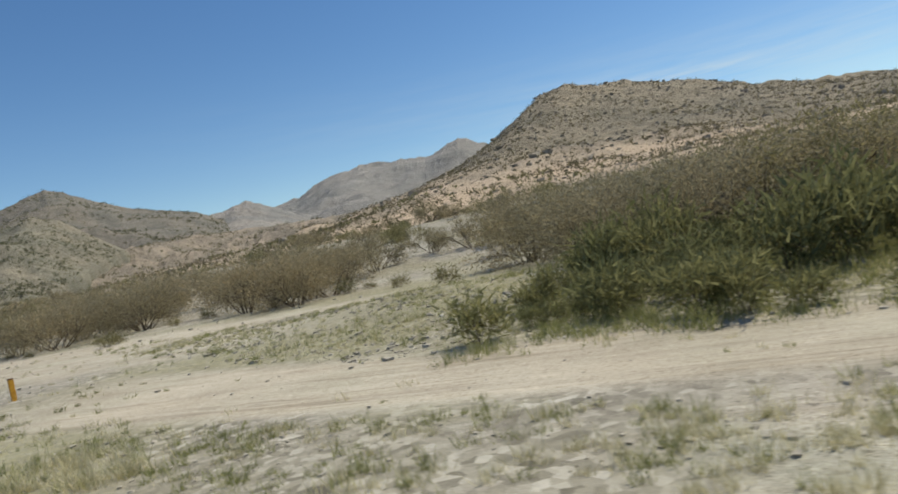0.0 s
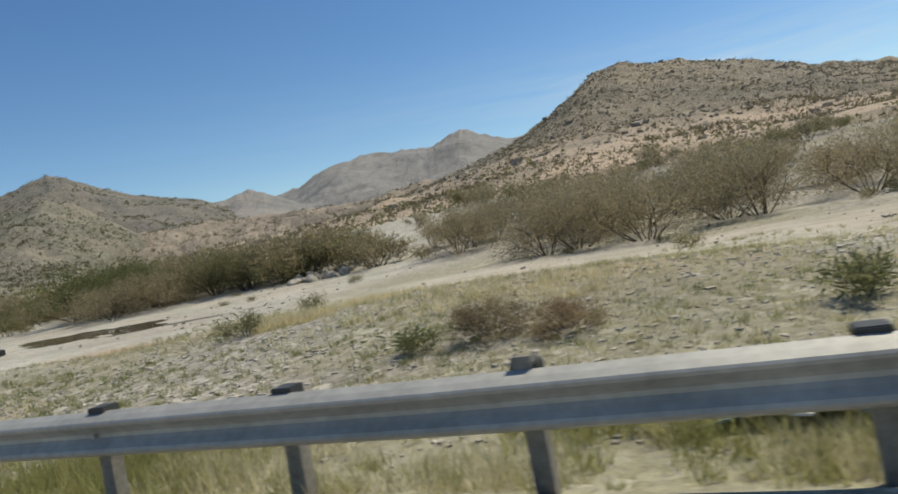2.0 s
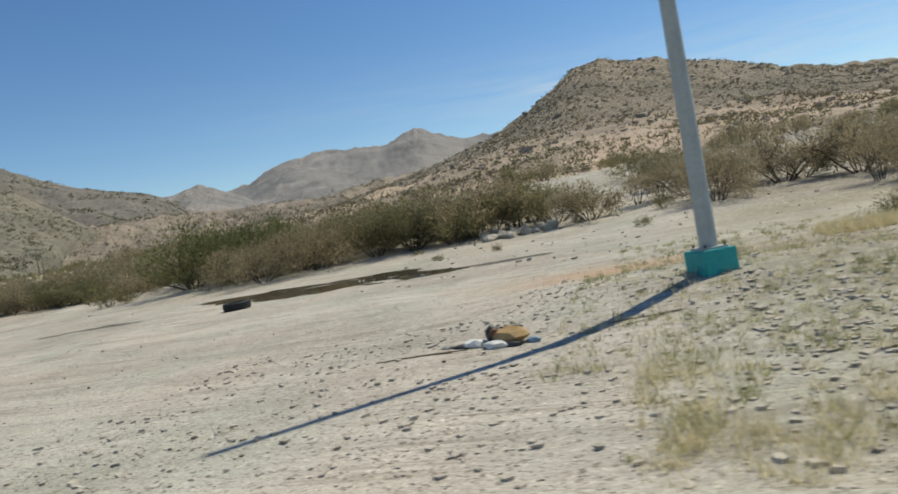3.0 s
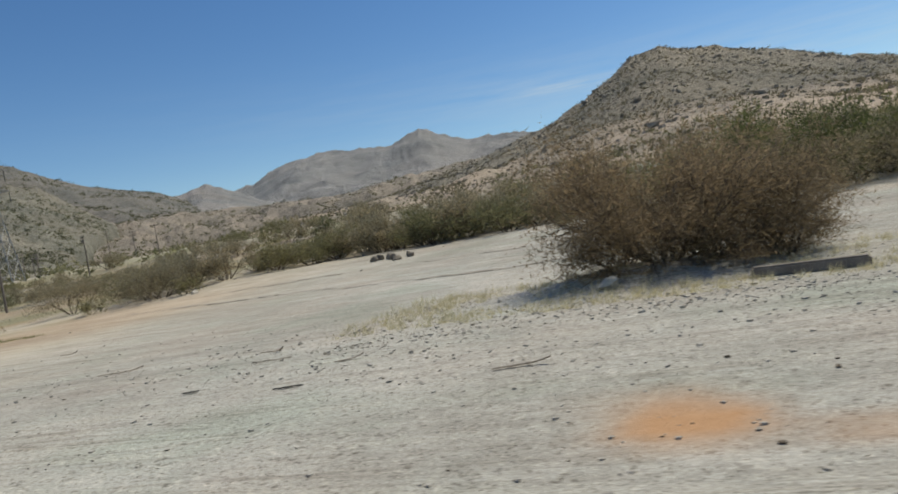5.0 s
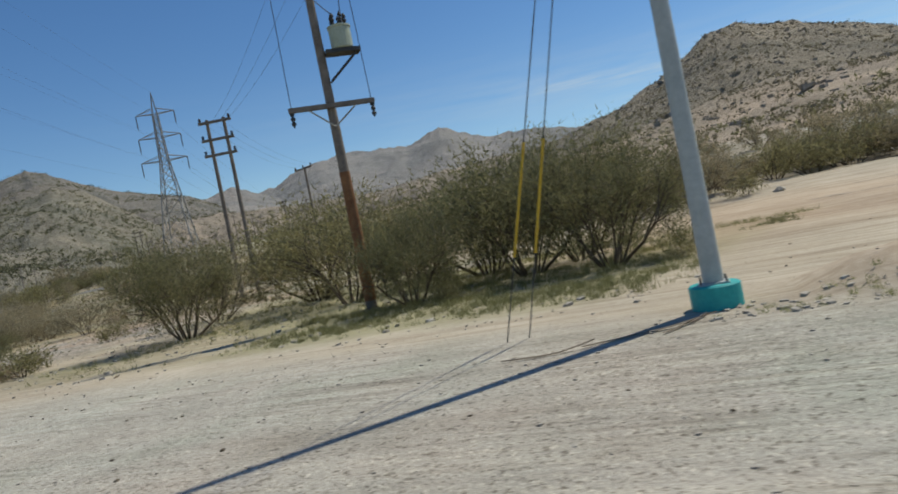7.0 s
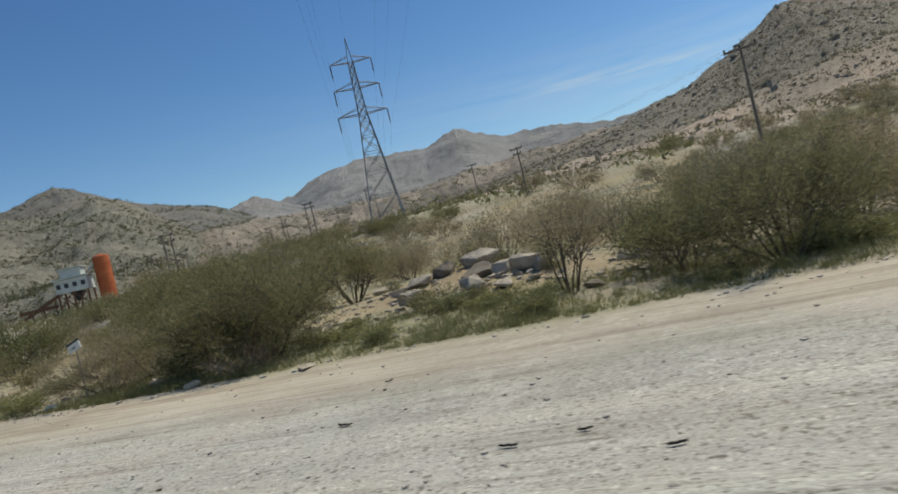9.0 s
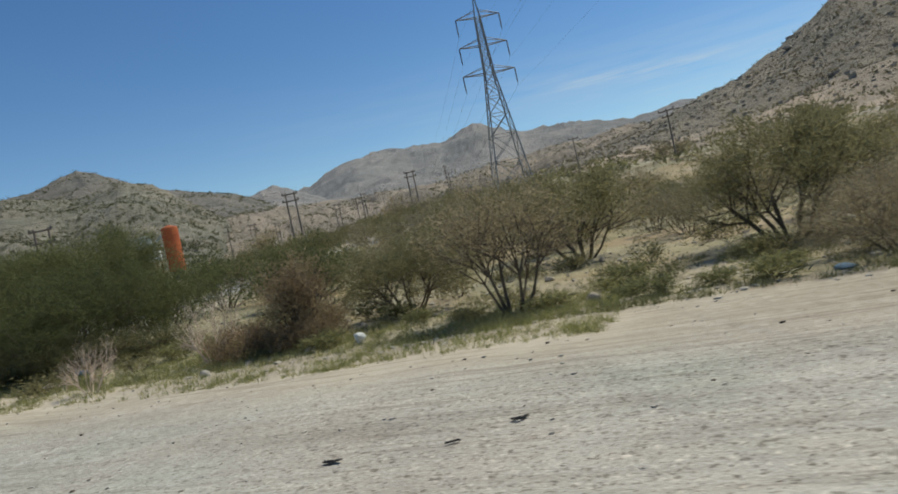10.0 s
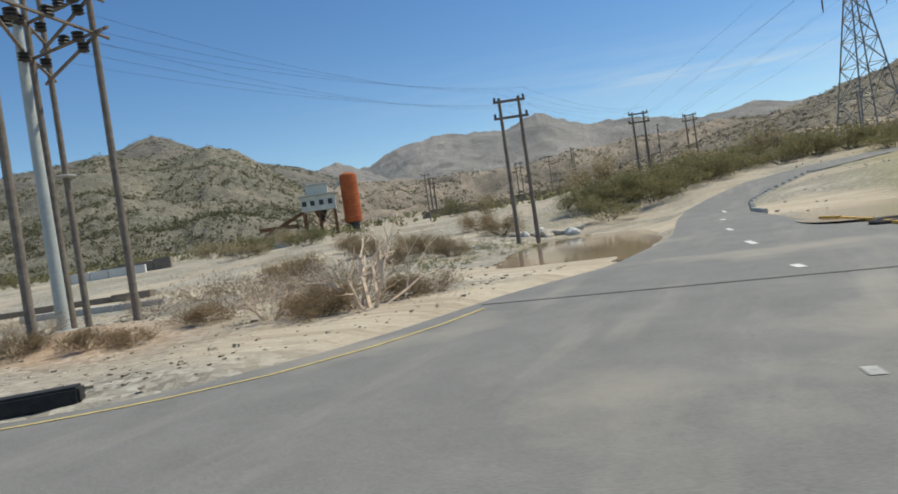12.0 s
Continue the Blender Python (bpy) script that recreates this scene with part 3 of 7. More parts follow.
def mountain(name, centre, bearings, heights, near, far, mat, label, seed, rough=0.2, rows=60, step=0.12, warm=0.2, crag=0.0):
    """A range round the plain: crest heights by bearing from a centre, rising from near to far."""
    az = np.arange(bearings[0], bearings[-1], step)
    crest = np.interp(az, bearings, heights)
    crest = crest * (1 + 0.03 * (fbm(az * 0.9, az * 0, 4, seed) - 0.5))
    r = np.concatenate([np.linspace(near, far, rows), far + (far - near) * np.array([0.1, 0.25, 0.5])])
    ga, gr = np.meshgrid(az, r)
    x, y = centre[0] - np.sin(np.radians(ga)) * gr, centre[1] + np.cos(np.radians(ga)) * gr
    u = (gr - near) / (far - near)
    k = 9.0 / (far - near)
    gully = fbm(x * k * 0.6, y * k * 0.6, 5, seed + 7, True) - 0.6
    fine = fbm(x * k * 3, y * k * 3, 4, seed + 9) - 0.5
    ends = np.minimum(smooth(bearings[0], bearings[0] + 1, ga), smooth(bearings[-1], bearings[-1] - 1, ga))
    soft = np.convolve(np.pad(crest, 20, "edge"), np.ones(41) / 41, "valid")
    share = np.clip(u, 0, 1) ** 4
    crest = crest[None] * share + soft[None] * (1 - share)
    z = 4 + (crest - 4) * np.where(u <= 1, np.clip(u, 0, 1) ** 1.25, np.clip(1 - (u - 1) * 1.6, 0, 1))
    z = z + crest * rough * (np.sin(np.pi * np.clip(u, 0, 1)) ** 0.7 * gully * 2 + 0.25 * fine * np.clip(u * 2, 0, 1))
    jag = fbm(x * k * 2.4, y * k * 2.4, 5, seed + 5, True) - 0.6
    z = z + crest * crag * jag * np.clip(u, 0, 1) ** 5 * np.where(u > 1.02, 0.3, 1)
    z = np.where(u <= 0, -3, z * ends - 3 * (1 - ends))
    co = np.stack([x, y, z], -1).reshape(-1, 3)
    n = len(az)
    i = np.arange(len(co)).reshape(len(r), n)
    quads = np.stack([i[:-1, :-1], i[1:, :-1], i[1:, 1:], i[:-1, 1:]], -1).reshape(-1, 4)
    ob = fast_mesh(name, co, quads, mat, shade=True)
    w = warm * smooth(0.4, 0.65, fbm(co[:, 0] * k, co[:, 1] * k, 3, seed + 3))
    paint(ob, np.stack([w, w * 0, w * 0], -1))
    return tagged(ob, label, "mountain", kind="structure")


def rise(degrees, away):
    return [1.4 + math.tan(radians(d)) * away for d in degrees]


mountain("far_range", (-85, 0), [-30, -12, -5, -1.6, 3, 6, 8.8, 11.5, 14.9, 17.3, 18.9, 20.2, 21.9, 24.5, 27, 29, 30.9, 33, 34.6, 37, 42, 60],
         rise([5, 5.4, 5.8, 6.1, 6.7, 6.2, 6.7, 7.33, 7.3, 8.1, 8.95, 8.5, 7.9, 8.15, 8.25, 8.0, 7.55, 6.6, 6.3, 6.0, 5.5, 4], 2600), 900, 2600, HAZED_RANGE,
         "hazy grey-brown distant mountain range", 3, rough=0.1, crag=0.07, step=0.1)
mountain("dome_ridge", (-85, 0), [30, 34, 35.6, 36.6, 37.6, 38.6, 40, 43, 46, 52, 60], rise([4.2, 5.9, 6.7, 7.0, 6.8, 6.5, 6.55, 6.9, 7.4, 7.2, 5], 1700), 700, 1700, HAZED_RANGE,
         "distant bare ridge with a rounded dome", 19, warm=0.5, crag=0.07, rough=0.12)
left_peak = mountain("left_peak", (12, 0), [40, 43, 46, 48.7, 50.5, 52, 53.1, 54.5, 56.1, 60, 66, 75], rise([5.0, 6.6, 7.2, 7.9, 8.8, 9.5, 9.8, 9.3, 8.7, 8, 7, 4], 1387), 480, 1387, LEFT_ROCK,
         "grey stony mountain with a pointed summit", 23, rough=0.11)
near_left_hill = mountain("near_left_hill", (-170, 0), [36, 38, 40, 42, 43.9, 46, 48, 50, 52.3, 54.5, 57.6, 62, 70, 80], rise([4.8, 6.2, 7.7, 9.2, 9.75, 9.3, 9.0, 9.3, 9.75, 8.8, 7.3, 6, 5, 4], 600), 210, 600, NEAR_ROCK,
         "greenish stony hill with two rounded tops", 29, rough=0.11)
foothill = mountain("foothill", (-85, 0), [-8, 2, 8, 14, 20, 26, 32, 38, 44, 50, 58], rise([3.5, 5.0, 5.6, 5.6, 5.2, 4.6, 4.8, 5.0, 5.2, 5.4, 4], 850), 330, 850, FOOT_ROCK,
         "low stony foothill dotted with dark shrubs", 37, rough=0.3, warm=0.45)


# ---------------------------------------------------------------- roads
def strip(name, xs0, xs1, ys, lift, mat, across=8, parent=None, label=""):
    """A band that lies on the ground, from xs0 to xs1 at each y."""
    u = np.linspace(0, 1, across)
    x = xs0[:, None] * (1 - u) + xs1[:, None] * u
    y = np.repeat(ys[:, None], across, 1)
    co = np.stack([x, y, (flat_z(y) + bank_z(x, y)) * (y > 2.59) + 0.22 * (y <= 2.59) + lift], -1).reshape(-1, 3)
    i = np.arange(len(co)).reshape(len(ys), across)
    quads = np.stack([i[:-1, :-1], i[:-1, 1:], i[1:, 1:], i[1:, :-1]], -1).reshape(-1, 4)
    ob = fast_mesh(name, co, quads, mat, parent, True)
    if label:
        ob["label"] = label
    return ob


ys = np.concatenate([[2.6], np.arange(2.8, 13, 0.4), np.arange(13, 60, 1.0)])
side_road = strip("side_road", road_left(ys), road_right(ys), ys, 0.012, ASPHALT)
tagged(side_road, "worn grey asphalt side road at a junction", "road", kind="structure")
ys = np.linspace(-8, 2.6, 11)
main_road = strip("main_road", ys * 0 - 420, ys * 0 + 200, ys, 0.012, ASPHALT, 60)
tagged(main_road, "worn grey asphalt main road", "road", kind="structure")


def road_line(name, pts, width, mat, label, lift=0.018, closed_dash=None):
    """A painted line along points of the plan."""
    pts = [Vector(p) for p in pts]
    verts, faces = [], []
    for k, p in enumerate(pts):
        d = (pts[min(k + 1, len(pts) - 1)] - pts[max(k - 1, 0)]).normalized()
        n = Vector((-d.y, d.x))
        for s in (-0.5, 0.5):
            q = p + n * width * s
            verts.append((q.x, q.y, float(flat_z(q.y) + bank_z(q.x, q.y)) + lift))
        if k:
            faces.append((2 * k - 2, 2 * k - 1, 2 * k + 1, 2 * k))
    return tagged(mesh_object(name, verts, faces, mat), label, "road marking", kind="structure")


road_line("edge_line", [(float(line_right(y)), float(y)) for y in np.arange(2.75, 10.4, 0.25)], 0.13, YELLOW, "faded yellow edge line bending into the side road")
road_line("edge_line", [(float(np.interp(y, [2.9, 3.73, 4.55, 5.43, 6.6, 7.8, 9.0], [-178.0, -176.65, -175.6, -174.85, -174.3, -174.0, -173.85])), float(y)) for y in np.arange(2.9, 9.0, 0.25)], 0.075, WORN_YELLOW, "thin faded yellow edge line along the junction")
for x0, y0 in ((-169.7, 10.1), (-170.35, 14.4), (-171.0, 19.2), (-171.5, 25), (-171.8, 31)):
    road_line("centre_dash", [(x0 - 0.03 * k, y0 + (0.13 + 0.02 * (y0 > 12)) * k) for k in range(4 + 3 * (y0 > 12))], 0.13, WHITE_PAINT, "worn white centre dash on the side road")
road_line("centre_dash", [(-169.5 - 0.02 * k, 4.62 + 0.1 * k) for k in range(3)], 0.1, WORN_PAINT, "almost worn off white dash on the side road")
road_line("centre_dash", [(-161.45 + 0.16 * k, 3.12 + 0.02 * k) for k in range(2)], 0.09, WHITE_PAINT, "small scrap of white paint inside the corner line")
seam = strip("tar_seam", road_left(np.array([9.2, 9.34])) + 0.2, road_right(np.array([9.2, 9.34])) - 0.2, np.array([9.27, 9.315]), 0.02, RUBBER, 8)
tagged(seam, "thin dark tar seam across the side road", "road seam", kind="structure")


def kerb(x_of, y0, y1, mat, label, side, width=0.22, high=0.14):
    base = new("kerb")
    tagged(base, label, "kerb", kind="structure")
    y = y0
    while y < y1:
        a, b = Vector((x_of(y), y)), Vector((x_of(y + 1.0), y + 1.0))
        d = (b - a)
        m = Matrix.Translation((a.x, a.y, float(flat_z(y) + bank_z(a.x, y)))) @ Matrix.Rotation(math.atan2(d.y, d.x), 4, "Z")
        bm = box(0.01, d.length - 0.01, 0.02 * side, width * side, -0.05, high + random.uniform(-0.01, 0.012), m=m) if side > 0 else box(0.01, d.length - 0.01, width * side, 0.02 * side, -0.05, high + random.uniform(-0.01, 0.012), m=m)
        part("kerbstone", bm, mat, base, bevel=0.02)
        y += 1.0
    return base


kerb(lambda y: float(road_right(y)), 10.6, 19.0, YELLOW, "yellow-painted concrete kerb round the junction corner", -1, 0.15, 0.08)
kerb(lambda y: float(road_right(y)), 27.0, 47.0, CONCRETE, "pale concrete kerb along the bend of the side road", -1)


# ---------------------------------------------------------------- water
def water(name, pond, mat, label):
    """A still sheet that runs in under its shore."""
    cx, cy, rx, ry, depth, z, skew = pond
    verts = [(cx, cy, z)]
    for k in range(48):
        a = 2 * math.pi * k / 48
        r = (1.25 / (math.cos(a) ** 4 + math.sin(a) ** 4)) ** 0.25
        verts.append((cx + rx * r * math.cos(a) + skew * ry * r * math.sin(a), cy + ry * r * math.sin(a), z))
    faces = [(0, 1 + k, 1 + (k + 1) % 48) for k in range(48)]
    return tagged(mesh_object(name, verts, faces, mat), label, "puddle", kind="structure")


def water_material(name, col):
    m, nt, b = material(name, 0.06, 0.5)
    nt.links.new(ramp(nt, noise_tex(nt, 0.8), [(0.3, tuple(0.75 * c for c in col)), (0.7, col)]), b.inputs["Base Color"])
    relief(nt, b, noise_tex(nt, 6, 2), 0.03, 0.02)
    return m


MUDDY = water_material("muddy_water", (0.42, 0.31, 0.215))
DARKWATER = water_material("dark_water", (0.07, 0.06, 0.045))
WETMUD = speckled("wet_mud", (0.07, 0.062, 0.05), (0.13, 0.115, 0.09), 2, 0.75, 0.2)
water("roadside_pond", PONDS[0], MUDDY, "shallow pond of brown muddy water beside the side road")
water("puddle", PONDS[1], MUDDY, "shallow brown puddle behind the kerb")


def stain(name, cx, cy, rx, ry, mat, label, seed, turn=0.0):
    """A damp or coloured patch that lies on the soil."""
    rings, n = 5, 40
    verts, faces = [(cx, cy, float(ground_z(cx, cy)) + 0.012)], []
    for j in range(1, rings + 1):
        for k in range(n):
            a = 2 * math.pi * k / n
            r = (0.65 + 0.7 * float(fbm(np.array(math.cos(a) * 2 + seed), np.array(math.sin(a) * 2), 3, seed))) * j / rings
            x, y = rx * r * math.cos(a), ry * r * math.sin(a)
            x, y = cx + x * math.cos(turn) - y * math.sin(turn), cy + x * math.sin(turn) + y * math.cos(turn)
            verts.append((x, y, float(ground_z(x, y)) + 0.012 - 0.012 * (j == rings)))
    for k in range(n):
        faces.append((0, 1 + k, 1 + (k + 1) % n))
        for j in range(rings - 1):
            a, b = 1 + j * n, 1 + (j + 1) * n
            faces.append((a + k, b + k, b + (k + 1) % n, a + (k + 1) % n))
    return tagged(mesh_object(name, verts, faces, mat, shade=True), label, "stain", kind="structure")


stain("puddle", -48.8, 22.8, 6.0, 2.3, DARKWATER, "long shallow dark puddle on the dirt flat", 12, -0.25)
stain("mud_patch", -86.2, 10.95, 1.25, 0.36, WETMUD, "dark damp patch on pale gravel", 3)
stain("mud_patch", -41.2, 21.7, 1.8, 0.7, WETMUD, "dark damp patch beside the dirt track", 5)
stain("mud_patch", -57.5, 20, 2.6, 0.5, WETMUD, "grey damp streak on the gravel flat", 6)


RUT_SOIL = speckled("rut_soil", (0.2, 0.17, 0.135), (0.38, 0.335, 0.275), 2)


def rut(pts, width, label):
    """A worn wheel rut, pressed into the flat, along points of the plan."""
    xs = np.linspace(pts[0][0], pts[-1][0], 120)
    ys = np.interp(-xs, [-p[0] for p in pts], [p[1] for p in pts]) + 0.16 * (fbm(xs * 0.4, xs * 0, 3, 7) - 0.5)
    w = width * 2.2 * np.clip(fbm(xs * 0.8, xs * 0 + 5, 3, 9) - 0.36, 0.005, 1)
    co = np.concatenate([np.stack([xs, ys - w / 2, ground_z(xs, ys - w / 2) + 0.02], -1), np.stack([xs, ys + w / 2, ground_z(xs, ys + w / 2) + 0.026], -1)])
    i = np.arange(119)
    return tagged(fast_mesh("wheel_rut", co, np.stack([i, i + 1, i + 121, i + 120], -1), RUT_SOIL, shade=True), label, "wheel rut", kind="structure")


rut([(-66, 21.0), (-69, 20.3), (-71.4, 19.3), (-74.2, 19.9), (-77.6, 21.3), (-82, 23.1), (-84.7, 24.3), (-88.8, 25.3), (-93, 26.4)], 0.42, "dark wheel rut curving over the gravel flat")
rut([(-58, 28.9), (-66.7, 28.3), (-70, 27.6), (-74, 27.8), (-78.7, 29.9), (-83.4, 29.7), (-86.8, 29.5), (-91, 29.9)], 0.36, "dark wheel rut along the far gravel flat")


# ---------------------------------------------------------------- bushes and trees
def bars(segs, sides=3):
    """Tapered bars for rows of x0 y0 z0 x1 y1 z1 r0 r1."""
    s = np.asarray(segs, float)
    a, b = s[:, :3], s[:, 3:6]
    d = b - a
    d = d / np.maximum(np.linalg.norm(d, axis=1, keepdims=True), 1e-6)
    h = np.where(np.abs(d[:, 2:3]) > 0.9, [[1.0, 0, 0]], [[0, 0, 1.0]])
    u = np.cross(d, h)
    u /= np.linalg.norm(u, axis=1, keepdims=True)
    v = np.cross(d, u)
    rings = []
    for end, r in ((a, s[:, 6:7]), (b, s[:, 7:8])):
        for k in range(sides):
            t = 2 * math.pi * k / sides
            rings.append(end + r * (u * math.cos(t) + v * math.sin(t)))
    co = np.stack(rings, 1).reshape(-1, 3)
    n = len(s)
    base = np.arange(n)[:, None] * 2 * sides
    quads = np.concatenate([np.stack([base[:, 0] + k, base[:, 0] + (k + 1) % sides, base[:, 0] + sides + (k + 1) % sides, base[:, 0] + sides + k], 1) for k in range(sides)])
    return co, quads


def leaves(rng, places, size, long=1.8, wide=0.36, out=0.0):
    """Small pointed leaves, one triangle each, at the given places; out turns them away from the foot of the plant."""
    n = len(places)
    d = rng.normal(size=(n, 3))
    d /= np.linalg.norm(d, axis=1, keepdims=True)
    if out:
        d = d + out * places / np.maximum(np.linalg.norm(places, axis=1, keepdims=True), 0.1)
        d /= np.linalg.norm(d, axis=1, keepdims=True)
    e = np.cross(d, rng.normal(size=(n, 3)))
    e /= np.linalg.norm(e, axis=1, keepdims=True)
    s = size * rng.uniform(0.6, 1.5, (n, 1))
    co = np.stack([places - e * s * wide, places + e * s * wide, places + d * s * long * 1.3], 1).reshape(-1, 3)
    return co, np.arange(3 * n).reshape(-1, 3)


def bush_proto(seed, width, height, stems, count, leaf, leaf_mat, bark, upright=0.9, levels=3, bare=0.25, fork=(2, 4), thick=0.05, flat=0.0, skirt=0.3, fuzz=1.0):
    """A many-stemmed thorn bush: stems, forking branches, twigs and small leaves. Returns its mesh data."""
    rng = np.random.default_rng(seed)
    segs, twigs = [], []

    def go(p, d, length, r, level):
        steps = 3 if level == 0 else 2
        for k in range(steps):
            d = d + rng.normal(size=3) * 0.16 + np.array([0, 0, 0.07 * (level < 2) - flat * (level > 0)])
            d /= np.linalg.norm(d)
            q = p + d * length / steps
            r1 = r * (0.86 if k < steps - 1 else 0.72)
            segs.append((*p, *q, r, r1, level))
            if level >= levels - 1:
                twigs.append((p, q))
            if level < levels and k > 0 - (level > 0):
                for _ in range(rng.integers(*fork)):
                    side = rng.normal(size=3)
                    side -= d * (side @ d)
                    side /= np.linalg.norm(side)
                    go(q, d * 0.75 + side * rng.uniform(0.4, 0.85), length * rng.uniform(0.5, 0.75), r1 * 0.6, level + 1)
            p, r = q, r1

    for k in range(stems):
        a = 2 * math.pi * (k + rng.uniform(-0.3, 0.3)) / stems
        lean = rng.uniform(0.25, 1.0)
        d = np.array([math.cos(a) * lean, math.sin(a) * lean, upright])
        segs.append((0, 0, -0.12, math.cos(a) * 0.12, math.sin(a) * 0.12, -0.05, thick * 1.2, thick, 0))
        go(np.array([math.cos(a) * 0.12, math.sin(a) * 0.12, -0.05]), d / np.linalg.norm(d), rng.uniform(0.8, 1.1), thick * rng.uniform(0.7, 1.1), 0)
    segs = np.array(segs)
    ends = segs[:, 3:6]
    sx = width / (np.percentile(ends[:, 0], 98.5) - np.percentile(ends[:, 0], 1.5))
    sy = width / (np.percentile(ends[:, 1], 98.5) - np.percentile(ends[:, 1], 1.5))
    sz = height / np.percentile(ends[:, 2], 99)
    scale = np.array([sx, sy, sz])
    segs[:, :3] *= scale
    segs[:, 3:6] *= scale
    inside = (np.hypot(segs[:, 3] - np.median(ends[:, 0]), segs[:, 4] - np.median(ends[:, 1])) < width * 0.56) & (segs[:, 5] < height * 1.08) & (segs[:, 5] > -0.2)
    segs = segs[inside]
    a, b = np.array([t[0] for t in twigs]) * scale, np.array([t[1] for t in twigs]) * scale
    ok = (np.hypot(b[:, 0], b[:, 1]) < width * 0.56) & (b[:, 2] < height * 1.06)
    a, b = a[ok], b[ok]
    low = np.clip(np.maximum(a[:, 2], b[:, 2]) / height, 0.02, 1)
    keep = np.clip((low - bare * 0.5) / max(bare, 1e-3), 0.08, 1)
    pick = rng.choice(len(a), count, p=keep / keep.sum())
    t = rng.uniform(0, 1.1, (count, 1))
    near = np.where(rng.random((count, 1)) < 0.45, 0.05, 0.13 * fuzz) * (1 + width * 0.15)
    places = a[pick] * (1 - t) + b[pick] * t + rng.normal(size=(count, 3)) * near * np.array([1, 1, 0.7])
    if bare < 0.3:  # lower twigs that hide the stems
        hang = rng.random(count) < skirt
        places[hang, 2] *= rng.uniform(0.25, 1.0, hang.sum())
        places[hang, :2] *= rng.uniform(0.7, 1.0, (hang.sum(), 1))
    places[:, 2] = np.maximum(places[:, 2], 0.05)
    share = rng.random(len(segs))
    wood = bars(segs[(segs[:, 8] < levels) | (share < (0.12 if count > 2000 else 1 if stems < 12 else 0.25))])
    wood_far = bars(segs[segs[:, 8] < levels - (levels > 2)])
    leaf_co, leaf_f = leaves(rng, places, leaf, 2.4, 0.27, 0.8)
    # fine bare twiglets between the leaves
    m = count // 6
    pick = rng.choice(len(a), m)
    p0 = a[pick] * (1 - t[:m]) + b[pick] * t[:m]
    d = rng.normal(size=(m, 3)) * np.array([1, 1, 0.8]) + np.array([0, 0, 0.5])
    d /= np.linalg.norm(d, axis=1, keepdims=True)
    ln = rng.uniform(0.12, 0.4, (m, 1)) * (0.5 + width / 8)
    e = np.cross(d, rng.normal(size=(m, 3)))
    e /= np.linalg.norm(e, axis=1, keepdims=True)
    tw = np.stack([p0 - e * 0.006, p0 + e * 0.006, p0 + d * ln], 1).reshape(-1, 3)
    few = rng.random(count) < 0.42
    return {"wood": wood, "wood_far": wood_far, "leaf_far": leaves(rng, places[few], leaf * 1.5, 2.2, 0.3, 0.8), "leaf": (leaf_co, leaf_f), "twig": (tw, np.arange(3 * m).reshape(-1, 3)), "mats": (leaf_mat, bark)}


def data_mesh(name, co, f, mat):
    ob = fast_mesh(name, co, f, mat)
    me = ob.data
    bpy.data.objects.remove(ob)
    return me


PROTO = {}


def proto(key, *args, **kw):
    p = bush_proto(*args, **kw)
    leaf_mat, bark = p["mats"]
    co = np.concatenate([p["leaf"][0], p["twig"][0]])
    f = np.concatenate([p["leaf"][1], p["twig"][1] + len(p["leaf"][0])])
    PROTO[key + " far"] = (data_mesh("stems", *p["wood_far"], bark), data_mesh("crown", *p["leaf_far"], leaf_mat))
    PROTO[key] = (data_mesh("stems", *p["wood"], bark), data_mesh("crown", co, f, leaf_mat) if len(p["leaf"][0]) else None)


# key, seed, width, height, stems, leaves, leaf size
proto("brown", 1, 5.0, 3.0, 10, 19000, 0.03, LEAF_BROWN, BARK, bare=0.05, thick=0.034)
proto("brown2", 2, 5.7, 2.6, 10, 19000, 0.03, LEAF_BROWN, BARK, bare=0.05, flat=0.05, upright=0.7, thick=0.034)
proto("vase", 3, 3.6, 3.2, 8, 9000, 0.03, LEAF_BROWN, BARK, upright=1.2, bare=0.5)
proto("umbrella", 21, 4.0, 2.5, 8, 21000, 0.03, LEAF_OLIVE, BARK, upright=0.75, bare=0.85, thick=0.055, flat=0.03, fuzz=1.1)
proto("cone", 22, 1.15, 1.8, 12, 5200, 0.026, LEAF_RUST, BARK, upright=1.7, bare=0.03, thick=0.014)
proto("olive", 4, 4.9, 3.1, 10, 17000, 0.036, LEAF_OLIVE, BARK, bare=0.12)
proto("olive2", 5, 5.1, 2.3, 9, 16000, 0.033, LEAF_OLIVE, BARK, bare=0.2, flat=0.06, upright=0.75)
proto("green", 6, 5.0, 3.3, 10, 17000, 0.035, LEAF_GREEN, BARK, bare=0.1)
proto("rust", 7, 4.6, 2.7, 14, 24000, 0.03, LEAF_RUST, BARK, bare=0.02, upright=0.6)
proto("tree", 8, 7.0, 4.2, 11, 76000, 0.032, LEAF_ACACIA, BARK, bare=0.66, upright=0.8, levels=4, fork=(2, 3), thick=0.042, fuzz=0.7)
proto("tree2", 9, 7.2, 4.2, 13, 70000, 0.032, LEAF_ACACIA, BARK, bare=0.03, upright=0.85, levels=4, fork=(2, 3), thick=0.042, skirt=0.2, fuzz=0.8)
